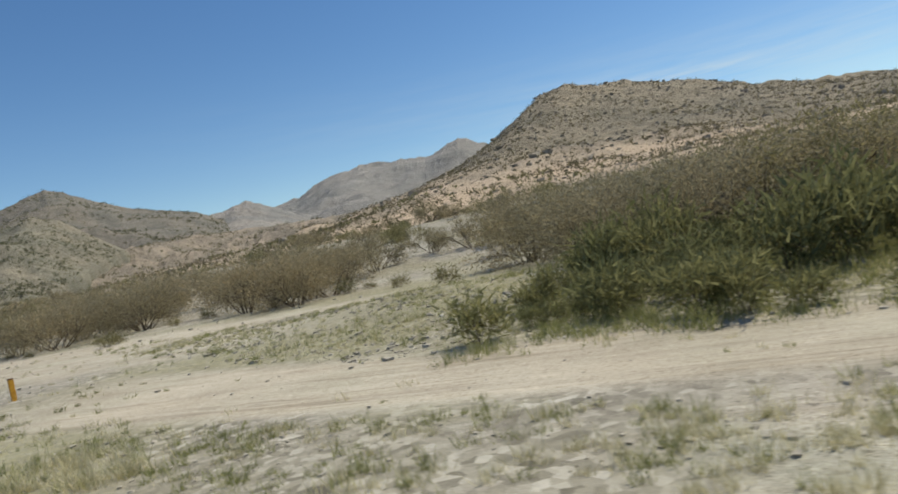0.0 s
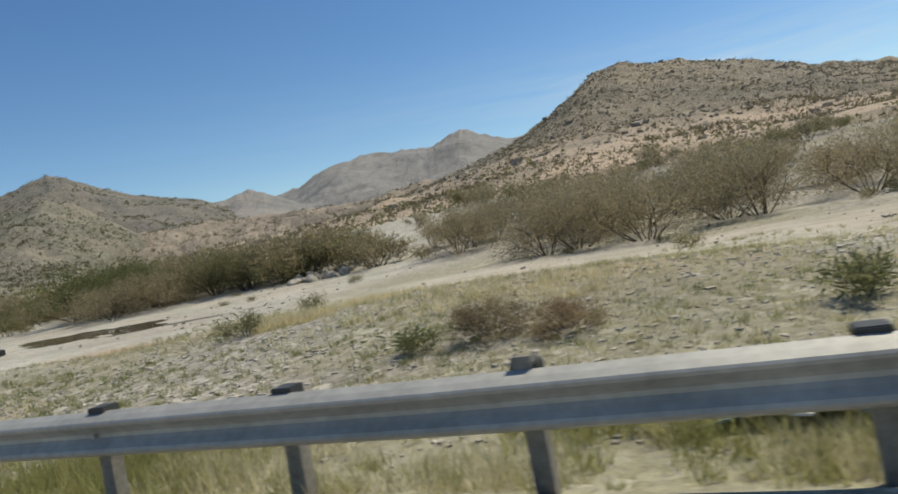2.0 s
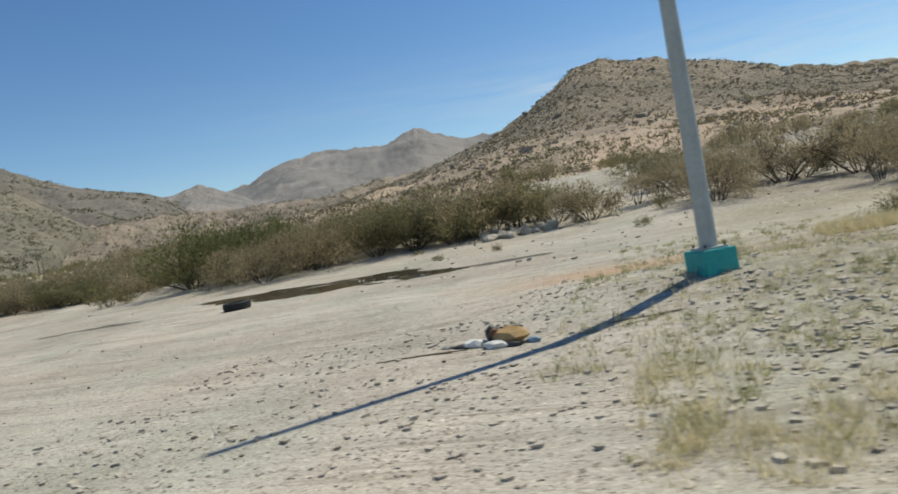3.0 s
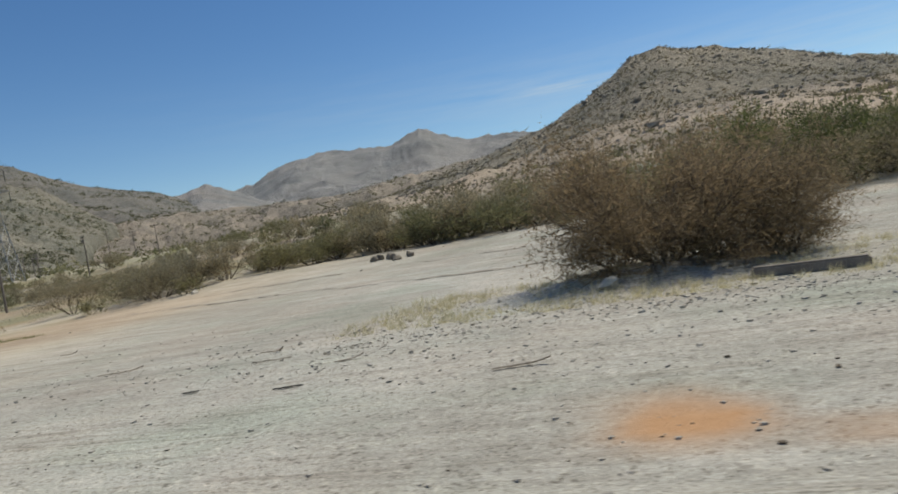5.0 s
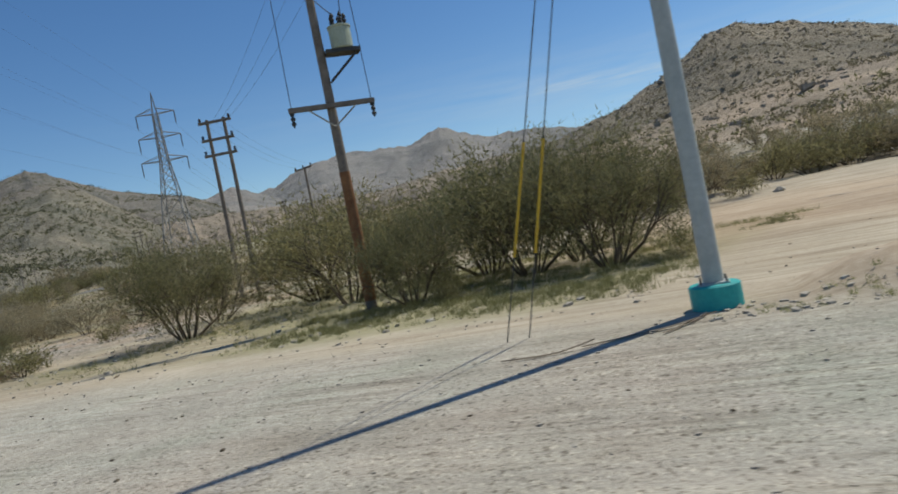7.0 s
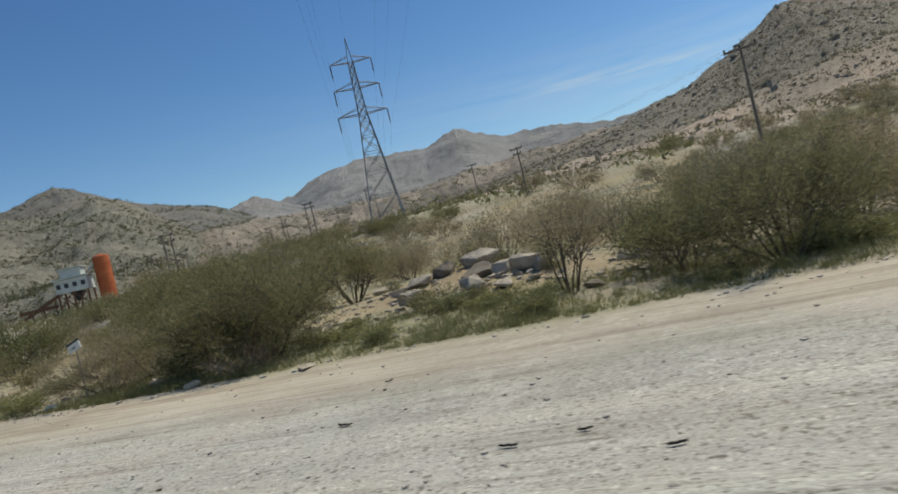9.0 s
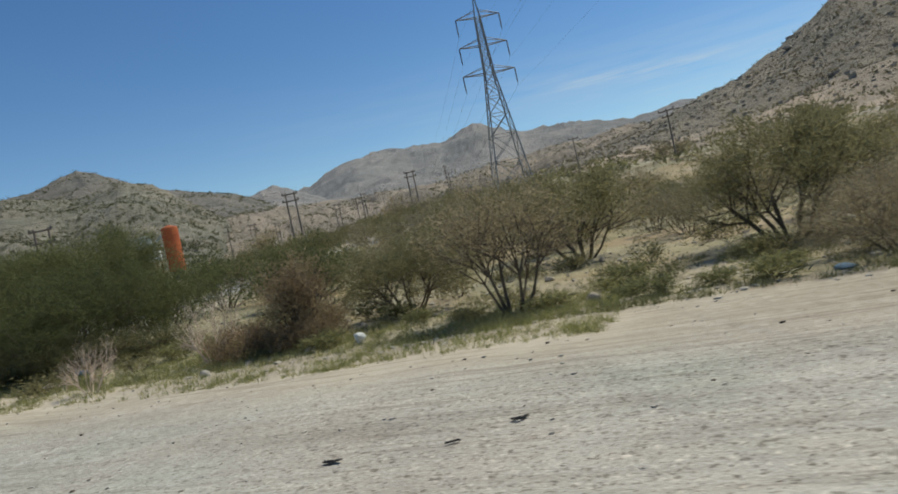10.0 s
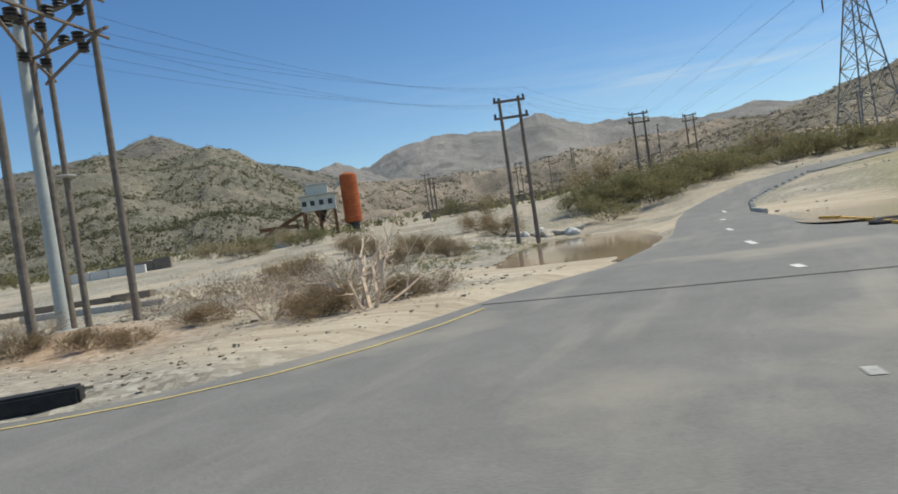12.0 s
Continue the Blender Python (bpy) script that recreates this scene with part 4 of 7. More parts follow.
proto("shrub", 10, 1.3, 0.75, 9, 1500, 0.03, LEAF_OLIVE, BARK, bare=0.05, levels=2, thick=0.012)
proto("weed", 11, 1.2, 0.9, 10, 1800, 0.04, WEED_GREEN, BARK, bare=0.03, upright=1.4, levels=2, thick=0.01)
proto("dead", 12, 2.8, 1.9, 7, 60, 0.04, LEAF_RUST, BLEACHED, bare=0.3, upright=0.8, levels=3, thick=0.045)
proto("snag", 18, 2.4, 1.7, 6, 40, 0.03, LEAF_RUST, BLEACHED, bare=0.3, upright=0.75, levels=2, fork=(1, 3), thick=0.05)
proto("deadlow", 13, 1.8, 0.7, 12, 450, 0.026, LEAF_RUST, DEADWOOD, bare=0.05, upright=0.5, levels=3, thick=0.014)
proto("brush", 17, 1.8, 0.8, 12, 3600, 0.026, LEAF_RUST, BARK, bare=0.03, upright=0.6, levels=3, thick=0.014)
proto("thorn", 16, 3.4, 1.4, 12, 1600, 0.022, WEED_GREEN, BARK, bare=0.02, upright=0.55, levels=4, fork=(2, 3), thick=0.016, flat=0.06)
proto("far", 14, 5.4, 2.7, 8, 7500, 0.055, LEAF_BROWN, BARK, bare=0.2, levels=2)
proto("far2", 15, 5.6, 2.5, 8, 7500, 0.055, LEAF_OLIVE, BARK, bare=0.2, levels=2)

LOOKS = {
    "brown": ("grey-brown thorn bush with bare twiggy stems on sand", "bush"),
    "brown2": ("wide grey-brown thorn bush with spreading stems", "bush"),
    "vase": ("sparse vase-shaped thorn tree with thin bare stems", "tree"),
    "umbrella": ("wide-crowned olive-brown thorn tree on bare dark stems", "tree"),
    "cone": ("tall narrow bush of dry pinkish-brown brushwood", "bush"),
    "olive": ("dense olive-green thorn bush on stony ground", "bush"),
    "olive2": ("flat-topped olive thorn bush with visible stems", "bush"),
    "green": ("dense dark green thorn bush on stony ground", "bush"),
    "rust": ("rust-brown withered thorn bush at the gravel edge", "bush"),
    "tree": ("large green acacia with many leaning stems", "tree"),
    "tree2": ("large dense olive acacia thicket beside the road", "tree"),
    "shrub": ("low olive desert shrub on stony soil", "shrub"),
    "weed": ("leafy green weed clump at the track edge", "weed"),
    "dead": ("pale dead bush of bare forked branches", "bush"),
    "snag": ("pale dead bush of thick bare forked limbs", "bush"),
    "deadlow": ("low dry tangle of bare reddish twigs", "bush"),
    "thorn": ("wide bare thorny bush with dark tangled twigs", "bush"),
    "brush": ("low dense tangle of dry reddish brush", "bush"),
    "far": ("distant grey-brown thorn bush on the plain", "bush"),
    "far2": ("distant olive thorn bush on the plain", "bush"),
}
NAMES = {"far": "distant_bush", "far2": "distant_bush", "tree": "acacia_tree", "tree2": "acacia_tree", "vase": "thorn_tree", "umbrella": "thorn_tree", "cone": "dead_bush", "shrub": "desert_shrub", "weed": "weed_clump", "dead": "dead_bush", "snag": "dead_bush", "deadlow": "dead_bush", "brush": "dead_bush"}
plant_rng = random.Random(5)


def plant(kind, x, y, s=1.0, tall=1.0, label="", sink=0.03):
    text, category = LOOKS[kind]
    if y > 36 and kind in ("brown", "brown2", "olive", "olive2"):
        kind = "far" if kind in ("brown", "brown2") else "far2"
    ob = root(NAMES.get(kind, "thorn_bush"), x, y, label or text, category, {"bush": "roadside bushes", "tree": "roadside trees"}.get(category, "roadside scrub"))
    turn = plant_rng.uniform(0, 360)
    ob.matrix_basis = pose(x, y, float(ground_z(x, y)) - sink, plant_rng.uniform(-3, 3), plant_rng.uniform(-3, 3), turn) @ Matrix.Diagonal((s, s, s * tall, 1))
    stems, crown = PROTO[kind + (" far" if y > 16.5 or (s < 0.62 and y > 11.5) or kind in ("shrub", "weed") else "")]
    new("trunk", stems).parent = ob
    if crown:
        new("crown", crown).parent = ob
    return ob


# the bushes behind the guard rail
for row in ((4.2, 26.2, 1.0), (9.6, 25, 0.95), (13.5, 28, 1.0), (18, 25, 1.0), (22, 28, 1.0)):
    plant("brown", *row)
for row in ((7.2, 22.6, 0.95), (11.6, 29, 1.05), (16, 22.5, 0.95), (20.5, 22, 0.95)):
    plant("brown2", *row)
plant("vase", 4.0, 27.5, 1.0)
for x, y, s in ((8.4, 19.6, 0.85), (11.6, 20.4, 0.9), (14.8, 20.2, 0.9), (18.2, 19.8, 0.9), (6.4, 24.0, 0.9)):
    plant("brown", x, y, s, 0.95)
plant("olive", 14, 18, 0.9)
for k in range(34):
    plant("weed", plant_rng.uniform(9.5, 19), plant_rng.uniform(10.5, 15.5), plant_rng.uniform(0.8, 1.3), plant_rng.uniform(1.0, 1.6), "tall ragged weeds before the thorn bushes")
plant("olive", 17.5, 17, 0.75)
for x, y, s in ((9.4, 17.6, 0.75), (11.2, 17.0, 0.85), (13.0, 16.8, 0.9), (15.6, 16.7, 0.95), (17.6, 15.0, 0.9), (10.2, 22.4, 0.95), (13.0, 23.5, 1.0), (15.2, 25.0, 1.05)):
    plant("brown2", x, y, s, 1.05)
for k in range(64):
    plant("weed", plant_rng.uniform(8.6, 19), 8.4 + plant_rng.random() ** 1.2 * 6.0, plant_rng.uniform(0.35, 0.85), plant_rng.uniform(0.8, 1.5))
for x, y, s in ((-6.7, 25.4, 0.85), (-8.4, 29, 1.0), (-20.9, 35.4, 1.0), (-26.2, 29.2, 1.0), (-18.7, 27.6, 1.0), (-12.4, 36, 1.0), (-24.7, 31.4, 1.0), (-30, 39, 1.2), (-33.6, 36, 0.9)):
    plant("brown", x, y, s)
for x, y, s in ((-7.0, 28.6, 0.95), (-11.8, 29, 0.95), (-14.5, 31, 1.0), (-23.2, 30.5, 1.0), (-19.8, 28.3, 0.9), (-22.6, 25.2, 1.0), (-8.9, 27, 1.0), (-27.0, 36.5, 1.1), (-21, 41, 1.2)):
    plant("brown2", x, y, s)
plant("brown2", -25.3, 26.4, 0.95)
plant("brown", -26.4, 25.4, 0.8)
plant("brown", -33.5, 34, 0.9)
for x, y, s in ((-42, 38.6, 1.05), (-45.5, 37.2, 1.0), (-49.5, 42, 1.1), (-54, 44, 1.1), (-59, 43, 1.0), (-64, 43, 0.9)):
    plant("olive", x, y, s)
for x, y, s in ((-27.5, 32.0, 0.7), (-33.0, 39.5, 0.75), (-37.4, 39.5, 0.6), (-36.2, 40, 0.6), (-10.5, 26.4, 0.9)):
    plant("vase", x, y, s)
# behind the gravel flat
for x, y, s in ((-67.3, 13.3, 1.0), (-65.6, 13.9, 0.85)):
    plant("rust", x, y, s)
for x, y, s in ((-52, 37.5, 0.9), (-62, 40, 0.95), (-66, 37.2, 0.8), (-76, 38.5, 0.85), (-81, 40, 0.9), (-92.5, 39.5, 0.85), (-100.2, 35.5, 0.9), (-88.5, 40.5, 0.8)):
    plant("olive2", x, y, s)
for x, y, s in ((-54.5, 33.5, 1.0), (-60.7, 37, 0.9), (-70, 36, 0.65), (-73.4, 41, 0.8), (-85, 42, 0.9), (-97.4, 37.0, 0.9), (-104.5, 34, 0.9), (-79, 45, 1.0)):
    plant("brown2", x, y, s)
for x, y, s in ((-64.2, 34.6, 1.3), (-61.6, 35.6, 1.15), (-59.3, 34.8, 1.15), (-57.0, 35.2, 1.1), (-67.5, 42, 0.9)):
    plant("green", x, y, s)
for x, y, s in ((-94.5, 33, 0.9), (-68, 33, 0.7), (-100, 31, 0.8), (-72, 34.5, 0.6)):
    plant("shrub", x, y, s * 1.6)
for k in range(22):
    x = -48 - 58 * (k + plant_rng.random()) / 22
    plant(plant_rng.choice(("brown2", "olive2", "brown2")), x, 38 + plant_rng.uniform(0, 7) - 2.5 * (x < -95), plant_rng.uniform(0.7, 1.0), plant_rng.uniform(0.8, 1.0))
for k in range(16):
    plant(plant_rng.choice(("brown", "brown2", "olive")), -44 + 62 * (k + plant_rng.random()) / 16, 33 + plant_rng.uniform(0, 10), plant_rng.uniform(0.7, 1.0), plant_rng.uniform(0.8, 1.0))
for x, y, s, tall in ((-77, 41.6, 0.95, 0.95), (-79.2, 41.2, 0.95, 1.0), (-81.3, 42, 0.9, 0.95), (-84.6, 45, 0.8, 0.8), (-86.8, 46, 0.75, 0.8), (-95.6, 42, 0.85, 0.6), (-93.8, 41.6, 0.7, 0.6), (-96.9, 33.6, 0.85, 1.1), (-98.6, 34.4, 0.8, 1.05)):
    plant("brown2", x, y, s, tall)
for x, y, s, tall in ((-91, 46.6, 0.75, 0.75), (-93.4, 47.2, 0.75, 0.75), (-96, 47.6, 0.75, 0.75), (-73, 41.9, 0.72, 0.85), (-71, 43, 0.7, 0.8)):
    plant("olive2", x, y, s, tall)
for k in range(10):
    plant(("brown2", "olive2")[k % 2], -73 - 1.9 * k, 42.5 + plant_rng.uniform(-1, 3), plant_rng.uniform(0.85, 1.05), plant_rng.uniform(0.95, 1.15))
plant("shrub", -68.9, 32.6, 1.5, 1.3)
for x, y, s in ((-46.5, 38, 1.15), (-48.6, 39.2, 1.1), (-50.4, 37.6, 1.15), (-52.6, 39, 1.1), (-55, 38.4, 1.1), (-57.5, 39.4, 1.0), (-44.3, 39.4, 1.1)):
    plant("brown2" if x > -56 else "brown", x, y, s)
for x, y, s in ((-68.0, 12.7, 0.5), (-67.2, 12.5, 0.55), (-66.2, 12.8, 0.55), (-65.2, 13.2, 0.5)):
    plant("rust", x, y, s, 0.8)
for x, y, s in ((-57.0, 31.5, 0.85), (-59.5, 33, 0.9), (-55.5, 34.5, 0.95), (-61.6, 35, 0.8)):
    plant("brown2", x, y, s)
for x, y, s in ((-57.4, 36.2, 1.0), (-54.6, 35.6, 0.95), (-52.0, 35.6, 1.0), (-49.8, 36.0, 1.0), (-47.4, 36.6, 1.0)):
    plant("olive", x, y, s)
# round the transformer pole
for x, y, s in ((-98.8, 15.6, 0.85), (-100.9, 16.6, 0.9), (-99.8, 18.2, 0.85)):
    plant("olive", x, y, s, 1.25)
for x, y, s in ( (-103.2, 14.3, 0.66), (-102.6, 18.8, 1.0), (-106.5, 17.5, 0.95), (-110.5, 15.2, 0.85), (-109, 20, 1.0)):
    plant("olive", x, y, s, 1.1)
for x, y, s in ((-105.5, 21.5, 0.9), (-112.5, 19, 0.9), (-104.5, 26, 0.9), (-109.5, 27, 1.0)):
    plant("brown", x, y, s)
plant("vase", -102.5, 24.0, 0.8)
plant("vase", -99.0, 22.5, 0.75)
# from the wooden poles to the boulders
for x, y, s in ((-116.4, 25.4, 0.8), (-115.6, 25.8, 0.7), (-116.8, 18.5, 1.0), (-116.9, 12.2, 0.9), (-115.9, 12.8, 1.1), (-115.2, 11.6, 0.9), (-114.6, 13.6, 1.1), (-113.4, 12.4, 1.0)):
    plant("shrub", x, y, s, 0.9)
plant("brush", -115.9, 11.4, 0.7, 0.6, "heap of dry brown brush on the sand")
plant("brush", -114.4, 12.2, 0.8, 0.7, "heap of dry brown brush on the sand")
for x, y, s in ((-125.2, 10.8, 0.6), (-127.1, 13.0, 0.36), (-124.4, 13.4, 0.52), (-126.6, 11.8, 0.5)):
    plant("olive", x, y, s)
for x, y, s in ((-125.6, 14.9, 0.66), (-123.3, 15.5, 0.62), (-120.8, 12.0, 0.4), (-126.6, 36, 0.6), (-122.4, 41, 0.55), (-112, 47, 0.5)):
    plant("vase", x, y, s)
for x, y, s in ((-121.8, 15.8, 0.55), (-122.6, 14.2, 0.42), (-133.6, 25.5, 0.75), (-131.0, 24.5, 0.7), (-129.0, 23.0, 0.65), (-124.6, 33, 0.6)):
    plant("brown", x, y, s)
plant("vase", -128.6, 11.8, 0.5, 1.25, "withered pinkish thorn bush beside the boulders")
for x, y, s in ((-135.5, 10.7, 0.62), (-134.8, 11.4, 0.55)):
    plant("olive2", x, y, s, 1.25)
for x, y, s in ((-137.8, 11.6, 0.45), (-138.4, 10.6, 0.4), (-136.8, 13.6, 0.5)):
    plant("brown2", x, y, s, 1.15)
plant("olive", -134.4, 10.7, 0.7, 1.0)
plant("deadlow", -134.2, 9.7, 0.9)
for x, y, s in ((-143.9, 10.7, 0.74), (-142.6, 24.0, 0.5)):
    plant("vase", x, y, s)
for x, y, s in ((-148.8, 20.6, 0.6), (-146.6, 25.5, 0.6), (-150.6, 23, 0.65), (-155, 22, 0.9)):
    plant("olive2", x, y, s)
for x, y, s in ((-153.6, 19.5, 0.75), (-158.5, 21, 0.8), (-151, 27, 0.85), (-146, 29, 0.75), (-161.5, 19.8, 0.7)):
    plant("green", x, y, s)
for x, y, s, tall in ((-146.9, 13.0, 0.72, 0.9), (-144.2, 18.9, 1.05, 0.95), (-139.3, 14.7, 0.98, 1.0), (-141.9, 29.0, 0.68, 1.0), (-137.2, 19.5, 0.8, 1.0), (-146.4, 23.0, 0.9, 1.0)):
    plant("umbrella", x, y, s, tall)
plant("cone", -148.2, 10.8, 1.12, 0.9)
for x, y, s in ((-147.8, 10.5, 0.6), (-148.6, 10.6, 0.6), (-148.0, 11.2, 0.7)):
    plant("brush", x, y, s, 1.2)
for x, y, s in ((-138.9, 13.9, 0.8), (-139.9, 14.2, 0.7), (-138.0, 13.2, 0.8)):
    plant("shrub", x, y, s, 0.7)
plant("brush", -149.0, 11.2, 0.7, 1.0, "pile of dry reddish brushwood at the gravel edge")
plant("brush", -149.4, 10.4, 0.75, 1.2, "pile of dry reddish brushwood at the gravel edge")
plant("dead", -150.2, 10.6, 0.5, 1.5, "thin leafless pale sapling")
plant("dead", -151.6, 8.9, 0.35, 1.6, "thin leafless pale sapling")
# the scrub behind
for k in range(34):
    x = -121 - 40 * (k + plant_rng.random()) / 34
    y = 21 + plant_rng.random() * 22
    if not (-137 < x < -130 and y < 24):
        plant(plant_rng.choice(("brown", "brown2", "olive2", "brown")), x, y, plant_rng.uniform(0.45, 0.8), plant_rng.uniform(0.8, 1.05))
# the big acacias at the junction
plant("tree", -162.3, 12.0, 0.8, 0.98)
plant("tree2", -158.6, 11.2, 0.74, 1.0)
plant("tree2", -156.0, 12.0, 0.66, 0.9)
plant("tree2", -155.6, 14.8, 0.56, 0.9)
plant("tree", -157.8, 14.0, 0.78, 1.06)
plant("tree", -160.4, 13.4, 0.72, 1.06)
for x, y, s, tall in ((-159.0, 10.2, 0.5, 0.62), (-157.6, 10.4, 0.52, 0.66), (-156.2, 10.6, 0.5, 0.66), (-154.8, 11.4, 0.5, 0.62), (-154.1, 13.0, 0.42, 0.65), (-155.4, 11.0, 0.45, 0.8)):
    plant("olive", x, y, s, tall)
for x, y, s in ((-161.2, 12.5, 0.5), (-160.2, 12.8, 0.5), (-161.0, 14.4, 0.6), (-164.0, 12.0, 0.36)):
    plant("green", x, y, s, 0.62)
for k in range(26):
    plant("weed", plant_rng.uniform(-163.4, -158.6), plant_rng.uniform(10.6, 13.6), plant_rng.uniform(0.4, 0.8), plant_rng.uniform(0.6, 1.1), "low green weeds under the acacia")
plant("green", -160.4, 9.6, 0.4, 0.6)
plant("olive", -157.2, 9.4, 0.4, 0.55)
for x, y, s in ((-164.5, 14.2, 0.6), (-163.9, 13.6, 1.1), (-165.4, 16.8, 0.5), (-164.4, 16.4, 0.6), (-163.4, 12.9, 0.9)):
    plant("weed", x, y, s)
plant("dead", -166.0, 16.4, 0.5)
# past the junction
plant("snag", -176.3, 9.75, 0.95, 0.95)
plant("snag", -176.75, 10.0, 0.7, 0.9)
for x, y, s in ((-177.0, 9.3, 0.75), (-177.5, 9.9, 0.8), (-176.3, 10.8, 0.7), (-181.2, 7.9, 0.6), (-180.3, 8.1, 0.5), (-182.8, 7.6, 0.7), (-180.0, 9.6, 0.6)):
    plant("brush", x, y, s, 0.8, "low tangle of dry reddish brush on sandy rubble")
for x, y, s in ((-177.8, 10.6, 0.8), (-175.9, 11.0, 0.7), (-178.6, 11.2, 1.1), (-175.8, 11.2, 0.7), (-184.4, 9.0, 0.9), (-179.0, 12.6, 1.2), (-180.4, 9.6, 0.7)):
    plant("deadlow", x, y, s)
plant("dead", -178.4, 9.6, 0.5)
for x, y, s in ((-181.2, 14.2, 1.1), (-182.6, 13.0, 1.2), (-180.2, 16.6, 0.9), (-184, 15.2, 1.2), (-186, 13.4, 1.1), (-183.2, 18, 1.0), (-188, 17, 1.2)):
    plant("deadlow", x, y, s, 1.1)
for x, y, s in ((-181.6, 24, 0.4), (-184, 27, 0.45), (-183, 22, 0.35), (-187.5, 21, 0.42)):
    plant("rust", x, y, s, 0.8)
for x, y, s in ((-186, 29, 0.55), (-189, 24, 0.5), (-184, 36, 0.6), (-194, 36, 0.65), (-190.5, 32, 0.5), (-187, 40, 0.6)):
    plant("rust", x, y, s, 0.8)
for x, y, s in ((-179, 41, 0.7), (-176.8, 45, 0.7), (-175.6, 49, 0.75), (-180.5, 47, 0.8), (-173.5, 52, 0.75), (-177, 54, 0.8), (-169, 57, 0.75), (-173, 60, 0.8), (-164, 63, 0.8), (-158, 68, 0.8), (-155, 62, 0.7), (-150, 64, 0.75), (-162, 56, 0.6), (-166.5, 62, 0.8)):
    plant("far2", x, y, s, 0.95)

for k in range(26):
    u = (k + plant_rng.random()) / 26
    y = 40 + 24 * u + plant_rng.uniform(0, 4)
    plant(plant_rng.choice(("far2", "far2", "far")), float(road_left(min(y, 59))) - 4.5 + max(0, y - 59) * 1.8 - plant_rng.uniform(0, 6), y + 3, plant_rng.uniform(0.6, 0.85), plant_rng.uniform(0.8, 1.0))
# dry and green clumps behind the guard rail
plant("thorn", -9.3, 4.45, 1.0)
plant("thorn", -17.6, 4.1, 0.5, 1.6)
for x, y, s, tall in ((-11.4, 8.8, 0.62, 1.5), (-3.6, 6.9, 0.4, 1.0)):
    plant("deadlow", x, y, s, tall)
for x, y, s, tall in ((-22.6, 7.8, 0.62, 1.0), (-21.6, 7.6, 0.5, 1.0)):
    plant("brush", x, y, s, tall)
for x, y, s, tall in ((-9.2, 4.3, 0.7, 0.6), (-8.8, 4.2, 0.5, 0.6), (-8.7, 7.3, 0.5, 1.0), (-12.5, 7.6, 0.6, 0.9), (-18.6, 7.6, 0.6, 0.9), (-23.5, 7.4, 0.5, 0.8)):
    plant("weed", x, y, s, tall)
for k in range(60):
    x = plant_rng.uniform(-163, -124)
    plant("weed", x, 9.9 + plant_rng.random() ** 1.6 * 3.6, plant_rng.uniform(0.4, 0.9), plant_rng.uniform(0.35, 0.7), "low green weeds in the strip beside the gravel")

# low shrubs between
for x0, x1, y0, y1, n in ((-32, 6, 10, 34, 16), (-50, -34, 24, 40, 8), (-110, -97, 13, 26, 16), (-135, -120, 10.4, 20, 26), (-154, -135, 10.2, 20, 30), (-163, -153, 8.6, 11, 12)):
    for k in range(n):
        plant("shrub", plant_rng.uniform(x0, x1), plant_rng.uniform(y0, y1), plant_rng.uniform(0.4, 1.0), plant_rng.uniform(0.7, 1.2))

for x, y, s in ((-116.3, 58, 0.7), (-114, 56, 0.6), (-112, 61, 0.8), (-109, 59, 0.7), (-118.5, 54, 0.6), (-120.6, 50, 0.7), (-123.2, 47.5, 0.7), (-121.5, 53, 0.6), (-126, 46, 0.65), (-115.6, 64, 0.8), (-119.5, 61, 0.7), (-107, 66, 0.8), (-112.5, 52, 0.5), (-124.8, 52, 0.7), (-110.4, 67, 0.7), (-128.5, 50, 0.7)):
    plant("far" if int(x * 10) % 3 else "far2", x, y, s, 0.9)
# the farther plain
for k in range(150):
    x, y = plant_rng.uniform(-300, 60), 46 + plant_rng.random() ** 1.4 * 60
    if float(road_left(y)) - 4 < x < float(road_right(y)) + 4 or (x < -178 and plant_rng.random() < 0.6) or fbm(np.array(x * 0.05), np.array(y * 0.05), 2, 90) < 0.42:
        continue
    plant(plant_rng.choice(("far", "far", "far2")), x, y, plant_rng.uniform(0.55, 1.1), plant_rng.uniform(0.8, 1.1))


# ---------------------------------------------------------------- shrubs and rocks on the slopes
def slope_shrubs(name, n, xr, yr, height, size, seed, label, mat):
    rng = np.random.default_rng(seed)
    x, y = rng.uniform(*xr, n), rng.uniform(*yr, n)
    keep = fbm(x * 0.04, y * 0.04, 3, seed) > rng.uniform(0.3, 0.62, n)
    x, y = x[keep], y[keep]
    z, s = height(x, y), size * rng.uniform(0.5, 1.4, len(x))
    k = 11
    off = rng.normal(size=(len(x), k, 3)) * np.array([0.42, 0.42, 0.25]) + np.array([0, 0, 0.4])
    co = (np.stack([x, y, z], -1)[:, None] + off * s[:, None, None]).reshape(-1, 3)
    ob = fast_mesh(name, *leaves(rng, co, size * 0.33, 1.3), mat)
    return tagged(ob, label, "shrub", kind="stuff")


slope_shrubs("hill_shrubs", 17000, (-330, 140), (90, 420), hill_z, 1.08, 71, "small dark thorn shrubs scattered over the hillside", LEAF_HILL)
slope_shrubs("plain_shrubs", 1500, (-420, 60), (70, 170), lambda x, y: np.maximum(ground_z(x, y), hill_z(x, y) * (y > 84)), 1.3, 72, "low olive shrubs dotted over the plain", LEAF_OLIVE)


